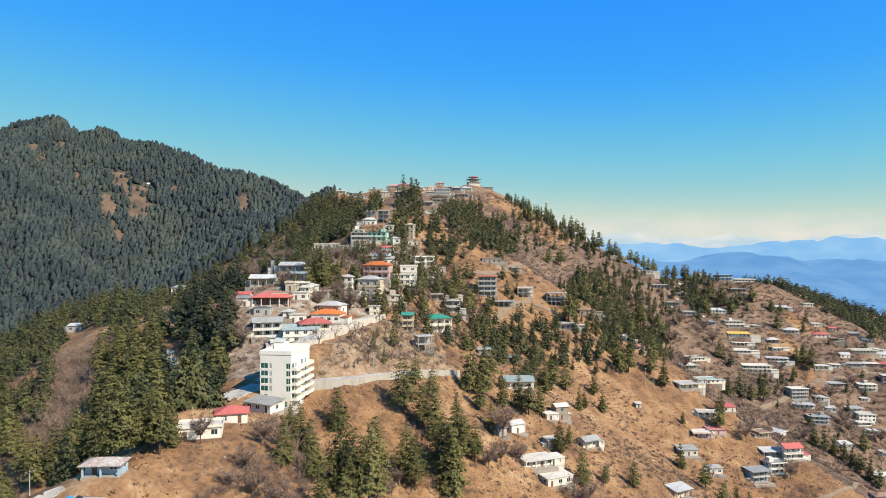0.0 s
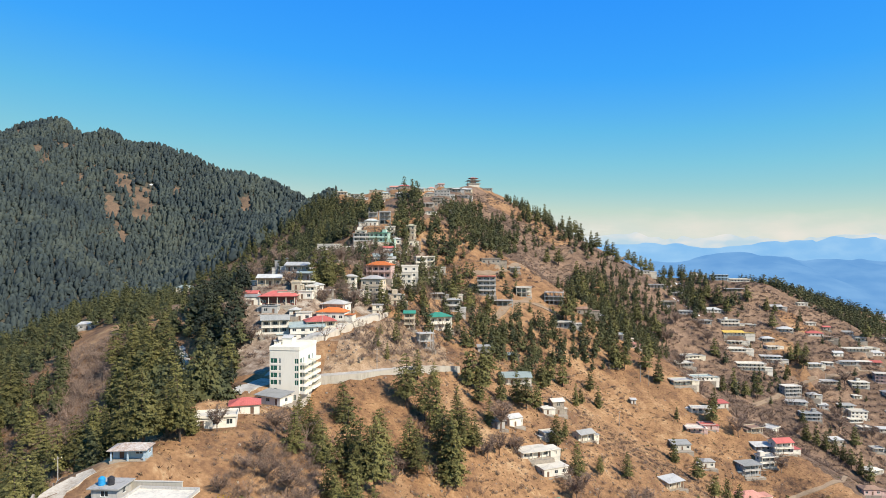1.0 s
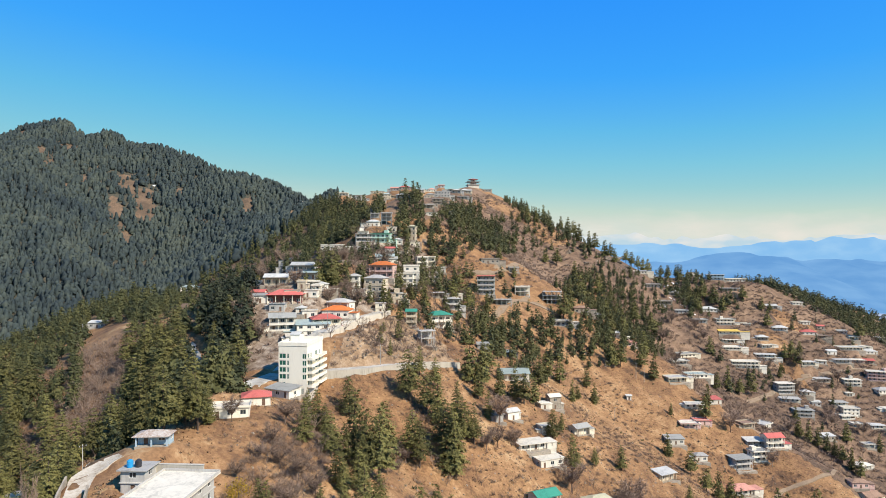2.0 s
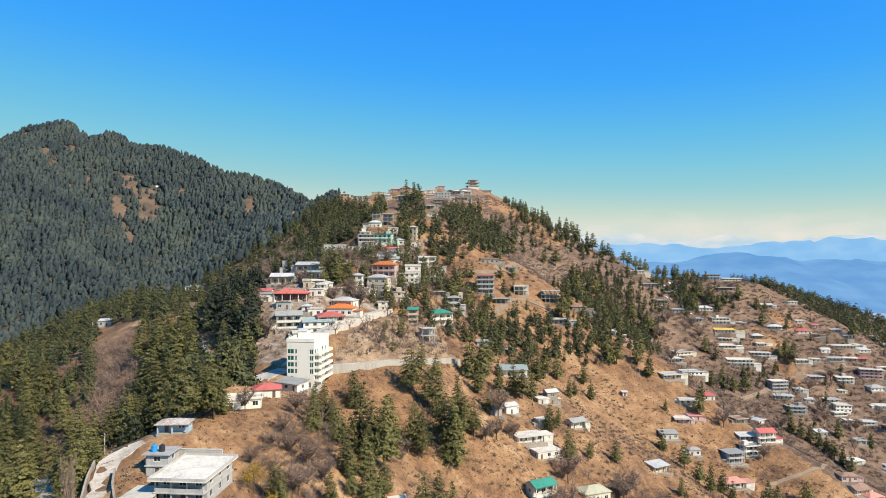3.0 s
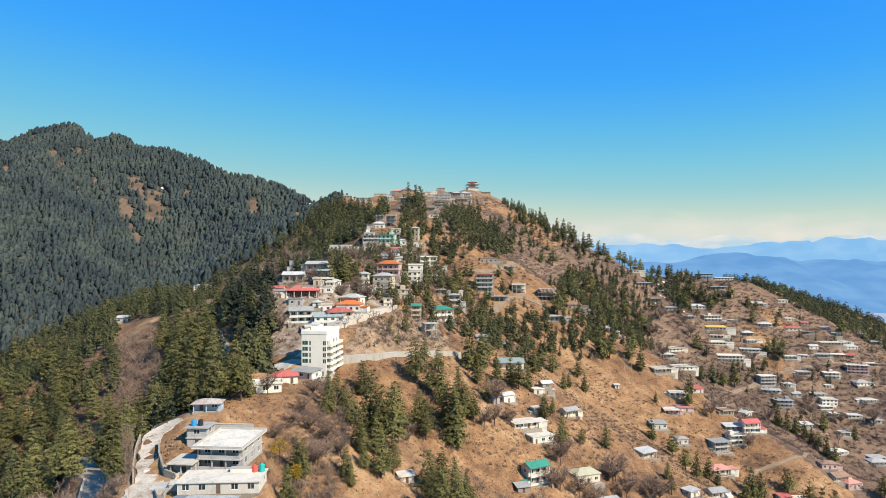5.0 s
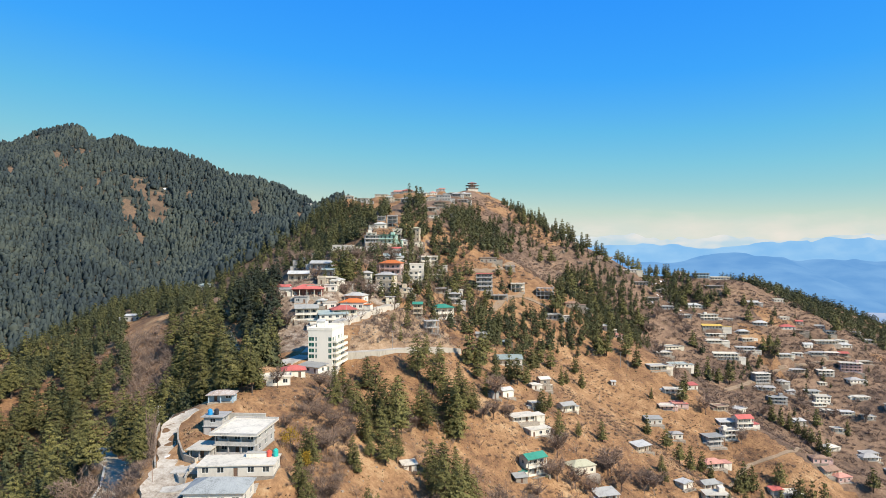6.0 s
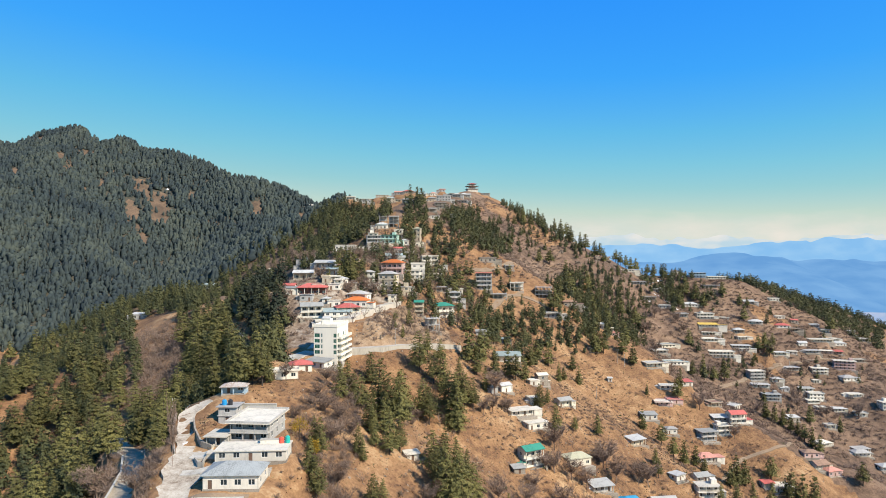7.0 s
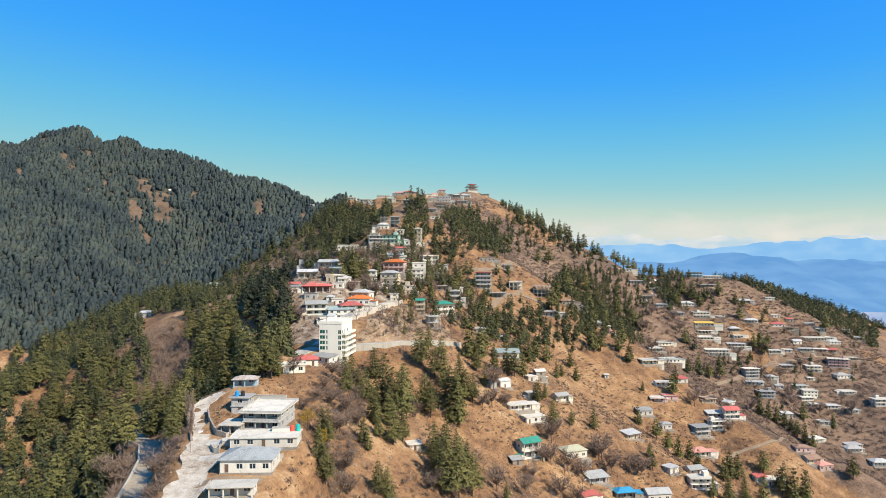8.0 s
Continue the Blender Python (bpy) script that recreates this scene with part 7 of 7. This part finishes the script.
grove([(-63.1, 291.1, 16.4), (-59.6, 291.7, 19.0), (-57.0, 300.3, 17.1), (-55.3, 311.8, 12.6), (-59.8, 304.0, 14.7), (-64.0, 304.4, 15.1), (-43.4, 316.2, 12.7), (-31.1, 304.6, 14.2), (-34.7, 296.1, 12.9), (-156.7, 507.2, 20), (-55.4, 299.5, 11.5), (-43.1, 275.7, 7.6)],
      "tall green conifer among the houses of the slope")


grove([(-86.0, 116.0, 14), (-88.5, 124.0, 15), (-84.5, 108.5, 12), (-86.5, 102.0, 9), (-92.0, 131.0, 15), (-84.0, 121.0, 11)],
      "olive green conifer on the bank between the two roads")
grove([(176.6, 313.2, 16.3), (181.1, 312.9, 15.6), (169.0, 305.5, 13.9), (136.9, 245.4, 11.1), (145.9, 247.0, 15.3), (161.8, 261.8, 16.1), (185.8, 290.8, 18.9), (206.0, 306.7, 18.3), (211.0, 303.2, 20), (217.5, 302.5, 20), (133.5, 301.3, 12.2), (139.9, 302.0, 14.3), (151.1, 313.0, 12.0), (155.3, 310.4, 9.9), (200.8, 320.3, 14.8), (133.2, 320.7, 13.2), (125.7, 333.5, 12.3), (79.6, 262.8, 11.3), (65.7, 255.3, 8.4), (109.5, 261.7, 8.5), (107.5, 251.1, 9.9), (263.7, 328.4, 14.7), (309.9, 465.6, 14.8), (331.4, 472.0, 9.1), (338.6, 470.0, 13.4), (265.8, 453.0, 15.2), (272.1, 451.3, 15.2), (278.3, 449.5, 14.1), (283.3, 447.2, 13.6), (286.8, 443.4, 13.0), (289.7, 438.4, 14.0), (292.8, 433.4, 15.6), (295.8, 428.3, 13.9)],
      "dark green conifer between the terraced fields")

grove([(-115.2, 139.5, 20.0), (-128.2, 144.3, 20.0), (-158.9, 183.4, 20.0), (-139.6, 193.6, 20.0), (-148.6, 190.6, 20.0), (-110.0, 152.3, 20.0), (-101.5, 146.7, 13.0), (-200.3, 238.3, 20.0), (-180.6, 241.4, 20.0), (-177.6, 224.5, 20.0), (-193.5, 220.2, 20.0), (-158.4, 212.4, 20.0)],
      "olive green conifer with layered ragged branches beside the valley road")
bare_tree(-71.4, 87.7, 17.7, "tall dead grey conifer beside the drive").scale = (0.5, 0.5, 2.4)


# woods
upper = []
upper.append(scatter([(-151, 639), (-166, 676), (-162, 705), (-163, 764), (-133, 756), (-100, 752), (-50, 528), (-49, 486), (-63, 491), (-69, 481), (-71, 456), (-84, 458)], 6.6, 15, 0.02, seed=0))
upper.append(scatter([(-41, 500), (-36, 530), (-19, 548), (-15, 457), (-30, 449), (-37, 472)], 6.4, 15, 0.02, seed=1))
upper.append(scatter([(-15, 458), (-17, 488), (-6, 514), (8, 617), (42, 675), (47, 645), (71, 619), (66, 564), (35, 484), (6, 459)], 7.2, 13, 0.12, seed=2))
upper.append(scatter([(47, 645), (61, 678), (97, 707), (113, 678), (126, 660), (105, 631), (71, 585), (71, 619)], 11, 10, 0.4, seed=3))
upper.append(scatter([(12, 318), (24, 382), (66, 414), (120, 585), (170, 652), (192, 602), (190, 542), (141, 419), (126, 439), (112, 395), (80, 380), (54, 382), (32, 347)], 8.0, 10.5, 0.3, seed=4))
upper.append(scatter([(230, 683), (255, 691), (292, 693), (273, 618), (227, 589), (206, 592)], 10, 13, 0.4, seed=6))
upper.append(scatter(FLANK_FOREST, 8.2, 13, 0.15, seed=7))
upper.append(scatter([(-100, 290), (-60, 260), (-20, 300), (20, 420), (-10, 480), (-60, 460), (-95, 400)], 11, 10.5, 0.3, seed=8))
upper.append(scatter([(0, 300), (40, 330), (90, 420), (40, 470), (0, 380)], 13, 12, 0.4, seed=9))
upper.append(scatter([(-36, 418), (-12, 465), (29, 470), (32, 445), (11, 356), (-9, 296), (-22, 313)], 11, 10.5, 0.35, seed=10))
upper.append(scatter([(71, 793), (108, 795), (146, 721), (172, 658), (160, 635), (123, 669), (78, 723)], 9, 12, 0.3, seed=11))
upper.append(scatter([(258, 526), (296, 544), (279, 503), (251, 492)], 7.5, 8, 0.2, seed=13))
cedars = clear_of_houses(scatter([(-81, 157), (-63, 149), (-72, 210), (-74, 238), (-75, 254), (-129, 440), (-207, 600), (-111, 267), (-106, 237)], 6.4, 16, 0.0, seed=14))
upper.append(scatter([(179, 644), (210, 658), (220, 612), (196, 530), (157, 447), (167, 550), (161, 573)], 8, 9.5, 0.2, seed=15))
upper.append(scatter([(267, 696), (297, 690), (319, 651), (305, 623), (273, 632), (236, 605)], 10, 11, 0.35, seed=16))
upper.append(scatter([(242, 556), (380, 650), (507, 690), (388, 514), (273, 456), (216, 459)], 22, 10, 0.5, seed=17))
upper.append(scatter([(239, 616), (262, 661), (278, 661), (264, 624), (233, 583)], 7, 13, 0.0, seed=18))
upper.append(scatter([(285, 640), (308, 648), (299, 621), (281, 615)], 8, 12, 0.0, seed=19))
upper.append(scatter([(113, 575), (132, 611), (156, 613), (164, 569), (146, 467), (120, 407), (87, 392), (77, 392), (102, 426), (112, 457)], 7.8, 12, 0.12, seed=20))
upper.append(scatter([(18, 353), (46, 407), (80, 408), (73, 366), (44, 307), (18, 281), (14, 319)], 10.5, 12, 0.3, seed=21))
hill_trees = clear_of_houses(np.concatenate(upper + [cedars[cedars[:, 1] < 195]]))
woods("cedar_grove", cedars[cedars[:, 1] >= 195], MID_KINDS, "dense cedar grove behind the white hotel, shade in its needle colour", NEEDLES_SHADED, True)
woods("hill_woods", hill_trees[hill_trees[:, 1] < 380], MID_KINDS, "green conifer woods between the houses of the hill", NEEDLES_MID, True)
woods("upper_woods", hill_trees[hill_trees[:, 1] >= 380], UPPER_KINDS, "green conifer woods high on the hill", NEEDLES_MID, True)
ridge_places = np.concatenate([scatter([(335, 694), (380, 708), (440, 738), (520, 750), (640, 776), (800, 805), (800, 850), (420, 785), (340, 725)], 6.6, 10.5, 0.02, seed=5), scatter([(371, 710), (465, 754), (517, 743), (570, 748), (508, 660), (463, 669), (405, 672), (372, 699)], 5.6, 9.5, 0.0, seed=12)])
woods("ridge_woods", clear_of_houses(ridge_places), ROUND_KINDS, "dark round-crowned conifer woods along the falling ridge", NEEDLES_MID, True)
west_places = np.concatenate([scatter(p, gap, tall, clear, size=32, seed=30) for p, gap, tall, clear in (
    (VALLEY_FOREST, 6.9, 11.5, 0.34),
)])
woods("valley_woods", clear_of_houses(west_places), MID_KINDS, "olive green conifer woods over the shaded valley side", NEEDLES_MID, True)
hill_places = clear_of_houses(scatter(HILL_FOREST, 6.0, 12, 0.1, size=70))
sparse = np.concatenate([scatter(p, 11.0, 8, 0.4, size=18, seed=33) for p in GLADES[:6]])
hill_places = np.concatenate([hill_places, sparse])
hill_places = hill_places[~inside(hill_places[:, 0], hill_places[:, 1], THINNED) | (RNG.random(len(hill_places)) < 0.6)]
woods("hillside_woods", hill_places, FAR_KINDS, "dense conifer forest over the far hillside, haze in its blue-green needle colour", NEEDLES_HAZED)
bpy.data.meshes["hillside_woods"].shade_smooth()


# leafless trees
copse([(-33, 108, 8), (-69, 84, 13), (-121, 211, 13), (-30, 99, 6), (-43, 144, 7), (-38, 143, 8), (-56, 111, 8), (-7, 128, 7), (35, 193, 9), (62, 213, 10), (55, 212, 10), (43, 208, 9), (99, 240, 13), (76, 238, 11), (80, 230, 12), (94, 240, 10), (29, 240, 8), (21, 228, 9), (-91, 97, 11), (-107, 117, 13), (-86, 82, 6), (-77, 80, 8), (-73, 88, 13), (-71, 65, 9), (-70, 88, 12), (-72, 87, 10), (258, 452, 13), (297, 514, 13), (307, 479, 13), (193, 334, 10)])
copse([(191, 347, 11), (211, 340, 6), (176, 367, 13), (116, 255, 13), (30, 174, 10), (48, 193, 11), (55, 194, 8), (17, 155, 9), (-51, 133, 5), (-48, 143, 5), (-47, 151, 6), (-59, 154, 7), (-47, 164, 8), (-44, 171, 7), (-42, 277, 13), (-40, 277, 13), (-45, 275, 12), (-53, 273, 13), (-58, 262, 12), (-83, 248, 9), (-57, 337, 9), (-73, 307, 10), (-145, 489, 13), (-13, 194, 7), (-15, 185, 4), (-33, 140, 7), (-38, 130, 8), (27, 237, 5), (23, 245, 13), (50, 227, 13)])
copse([(180, 471, 13), (210, 528, 13), (236, 554, 13), (234, 569, 13), (238, 601, 13), (288, 541, 13), (280, 514, 13), (310, 489, 13), (322, 527, 13), (366, 488, 13), (377, 518, 13), (335, 485, 13), (192, 534, 13), (211, 565, 13), (323, 557, 13), (353, 546, 13), (66, 234, 11), (78, 240, 13), (47, 210, 10), (16, 222, 8)])
copse([(-40.4, 277.0, 16), (-43.4, 277.8, 14.9), (-37.5, 282.5, 13.6), (-58.1, 282.5, 10.1), (-55.2, 282.9, 9.8), (-153.7, 507.1, 16), (-126.4, 483.5, 15.1), (-117.0, 475.4, 15.3), (-172.9, 611.9, 16), (-68.4, 287.1, 10.3), (-74.6, 438.7, 14.9), (-79.9, 441.9, 13.3), (-91.4, 259.7, 10.6), (-78.2, 246.9, 8.7), (-62.5, 279.8, 8.9), (-72.0, 287.4, 9.1), (-168.2, 623.6, 16), (-63.2, 268.0, 7.2), (-43.0, 286.3, 12.0), (-85.9, 263.7, 8.6), (-37.0, 376.5, 11.4), (-49.2, 295.0, 9.2)])


# brush and boulders
def brush(name, poly, gap, tall, clear, label, seed, kinds=BUSHES):
    places = clear_of_houses(scatter(poly, gap, tall, clear, size=24, seed=seed), False)
    return woods(name, places * (1, 1, 15 / 2.6), kinds, label, TWIGS)


brush("brush", [(-60, 60), (-40, 230), (0, 300), (60, 400), (230, 330), (260, 240), (120, 130), (0, 60)], 3.8, 1.8, 0.64, "leafless brown brush over the dry slope", 3, FINE_BUSHES)
brush("thicket", [(160, 420), (200, 560), (300, 690), (470, 700), (560, 600), (420, 400), (300, 330), (220, 360)], 4.8, 3.0, 0.5, "leafless brown thicket between the terraces", 5)
bare_places = scatter([(160, 420), (190, 600), (240, 660), (330, 660), (470, 690), (560, 600), (420, 400), (300, 330), (220, 360)], 15, 7.0, 0.5, size=30, seed=9)
woods("leafless_trees", clear_of_houses(bare_places), SLIGHT, "leafless grey-brown trees among the terraces", TWIGS)
slope_places = scatter([(-55, 70), (-40, 190), (20, 240), (120, 260), (150, 200), (60, 130)], 10, 5.5, 0.5, size=22, seed=10)
woods("leafless_scrub", clear_of_houses(slope_places), SLIGHT, "leafless grey-brown scrub trees on the near slope", TWIGS)
town_bare = scatter([(-95, 235), (-98, 300), (-90, 420), (-60, 470), (10, 470), (30, 400), (0, 290), (-30, 240)], 6.8, 7, 0.3, size=20, seed=12)
woods("leafless_town_trees", clear_of_houses(town_bare), SLIGHT, "leafless grey-brown trees between the houses", TWIGS)
brush("town_brush", [(-95, 230), (-98, 300), (-90, 420), (-60, 470), (10, 470), (30, 400), (0, 290), (-30, 240)], 4.2, 2.4, 0.4, "leafless brown shrubs between the houses", 7)
brush("bank_brush", BANK, 3.4, 2.2, 0.45, "leafless brown shrubs on the cut bank", 14, FINE_BUSHES)
brush("upper_brush", [(0, 440), (-10, 640), (60, 760), (110, 700), (160, 660), (130, 560), (60, 450)], 4.6, 2.6, 0.42, "leafless brown shrubs on the upper slope", 8)
brush("roadside_brush", [(-70, 58), (-73, 90), (-80, 108), (-88, 120), (-98, 128), (-86, 96), (-80, 66)], 2.2, 2.6, 0.3, "reddish leafless brush on the bank beside the road", 11, FINE_BUSHES)
brush("crest_shrubs", [(-64.3, 133.3), (-68.7, 143.4), (-63.9, 156.5), (-52.9, 165.9), (-38.8, 160.3), (-48.1, 141.4)], 3.2, 1.3, 0.35, "low brown shrubs over the grassy crest", 16, FINE_BUSHES)
brush("slope_brush", [(-53.1, 135.1), (-49.8, 150.0), (-35.0, 183.3), (-30.9, 131.4), (-34.0, 93.7), (-39.9, 88.0), (-42.3, 111.8)], 2.0, 2.3, 0.3, "reddish leafless brush on the slope beside the houses", 15, FINE_BUSHES)
brush("undergrowth", [(-190, 200), (-200, 300), (-150, 310), (-100, 200), (-85, 120), (-80, 60), (-130, 60)], 3.2, 2.8, 0.2, "reddish leafless undergrowth in the hollow", 6, FINE_BUSHES)
hollow = scatter([(-188, 302), (-164, 295), (-138, 268), (-122, 230), (-118, 205), (-132, 200), (-156, 236)], 3.5, 5.5, 0.02, size=20, seed=13)
woods("hollow_thicket", clear_of_houses(hollow, False), SLIGHT, "reddish leafless thicket filling the hollow", TWIGS)


def tussocks(name, poly, gap, label, mat, size, clear, seed):
    """Low clumps of dry growth: a few short blades each, over a stretch of slope."""
    p = clear_of_houses(scatter(poly, gap, size, clear, size=18, seed=seed), False)
    z = terrain(p[:, 0].copy(), p[:, 1].copy())
    k = 6
    c = np.repeat(np.stack([p[:, 0], p[:, 1], z], 1), k, 0)
    s = np.repeat(p[:, 2], k)[:, None]
    c[:, :2] += RNG.normal(0, 0.35, (len(c), 2)) * s
    a = RNG.uniform(0, 6.28, len(c))
    out = np.stack([np.cos(a), np.sin(a), np.zeros(len(c))], 1)
    cross = np.stack([-np.sin(a), np.cos(a), np.zeros(len(c))], 1)
    v = np.stack([c + out * s * 0.1 - cross * s * 0.2 - (0, 0, 0.1), c + out * s * 0.1 + cross * s * 0.2 - (0, 0, 0.1), c + out * s * RNG.uniform(0.3, 0.7, (len(c), 1)) + s * RNG.uniform(0.12, 0.5, (len(c), 1)) * (0, 0, 1)], 1).reshape(-1, 3)
    return tagged(new(name, mesh_of(name, v, np.arange(len(v)).reshape(-1, 3), mat)), label, "grass", kind="stuff")


tussocks("dry_grass", [(-75, 40), (-75, 200), (-20, 240), (60, 420), (260, 340), (280, 240), (120, 120), (0, 40)], 2.0, "tawny tussocks of dry grass on the slope", STRAW, 0.7, 0.42, 61)
tussocks("dark_tussocks", [(-75, 40), (-75, 200), (-20, 240), (60, 420), (140, 640), (260, 560), (280, 240), (120, 120), (0, 40)], 2.4, "dark brown tussocks and dead bracken on the slope", BRACKEN, 0.9, 0.6, 62)
tussocks("terrace_growth", [(150, 420), (180, 660), (480, 720), (560, 600), (420, 380), (280, 300)], 2.2, "dry brown growth along the terraces", BRACKEN, 0.7, 0.7, 63)
tussocks("green_scrub", [(-75, 40), (-20, 240), (60, 480), (130, 700), (440, 700), (560, 600), (280, 240), (120, 120), (0, 40)], 8.0, "low olive scrub dotted over the slope", NEEDLES_MID, 1.7, 0.8, 64)


def stones(name, poly, gap, size, clear, label, seed):
    """Loose angular stones over a stretch of slope."""
    p = clear_of_houses(scatter(poly, gap, size, clear, size=15, seed=seed))
    z = terrain(p[:, 0].copy(), p[:, 1].copy())
    base = np.array([(-1, -0.8, -0.5), (1, -1, -0.5), (0.9, 1, -0.5), (-1, 0.9, -0.5), (-0.6, -0.5, 0.55), (0.5, -0.6, 0.7), (0.6, 0.5, 0.5), (-0.5, 0.6, 0.65)])
    quads = np.array([(4, 5, 6, 7), (0, 1, 5, 4), (1, 2, 6, 5), (2, 3, 7, 6), (3, 0, 4, 7)])
    n = len(p)
    v = base[None] * RNG.uniform(0.6, 1.3, (n, 8, 3)) * (p[:, 2] * 0.5)[:, None, None]
    a = RNG.uniform(0, 6.28, n)[:, None]
    x, y = v[:, :, 0] * np.cos(a) - v[:, :, 1] * np.sin(a), v[:, :, 0] * np.sin(a) + v[:, :, 1] * np.cos(a)
    v = np.stack([x + p[:, 0:1], y + p[:, 1:2], v[:, :, 2] + z[:, None]], 2).reshape(-1, 3)
    f = (quads[None] + 8 * np.arange(n)[:, None, None]).reshape(-1, 4)
    return tagged(new(name, mesh_of(name, v, f, ROCK)), label, "stones", kind="stuff")


stones("stones", [(-70, 60), (-60, 200), (0, 300), (100, 400), (240, 330), (250, 240), (100, 130), (0, 60)], 4.5, 0.8, 0.55, "pale loose stones on the dry slope", 71)
stones("bank_rubble", BANK, 2.2, 0.9, 0.3, "pale rubble and broken rock on the cut bank", 74)
stones("boulders", [(150, 640), (200, 700), (240, 660), (180, 600)], 6.0, 2.0, 0.5, "pale boulders below the ridge", 72)
stones("rubble", [(10, 470), (60, 650), (130, 640), (140, 560), (70, 470)], 5.0, 1.4, 0.5, "pale rubble on the upper slope", 73)


# utility poles
def utility_pole(x, y, tall):
    """A pole with a crossarm and three insulators."""
    ob = new("utility_pole")
    ob.matrix_world = pose(x, y, ground_at(x, y) - 0.6, 0, 0, 20 + (x * 7) % 40)
    v, f = [], []
    for i, r in ((0, 0.16), (1, 0.09)):
        v += [(r * math.cos(6.2832 * k / 8), r * math.sin(6.2832 * k / 8), i * tall) for k in range(8)]
    f += [(k, (k + 1) % 8, 8 + (k + 1) % 8, 8 + k) for k in range(8)] + [tuple(range(8, 16))]
    part("pole", v, f, CONCRETE, ob)
    part("crossarm", *boxed(-1.0, 1.0, -0.17, -0.08, tall - 0.7, tall - 0.55), BARK, ob)
    for k in (-0.85, 0, 0.85):
        shared_part(("insulator",), lambda v, f: box(v, f, -0.06, 0.06, -0.06, 0.06, 0, 0.22), "insulator", FRAME, ob, Matrix.Translation((k, -0.125, tall - 0.55)))
    return tagged(ob, "slender utility pole with a crossarm on the slope", "pole", "utility poles")


for x, y, tall in ((-98, 150, 11), (-88, 108, 10), (98.5, 344, 9), (126, 394, 11), (131, 393, 10), (-26, 236, 9), (-63, 330, 9), (294, 500, 10), (-50, 250, 9), (60, 448, 9), (228, 480, 10), (340, 552, 9)):
    utility_pole(x, y, tall)
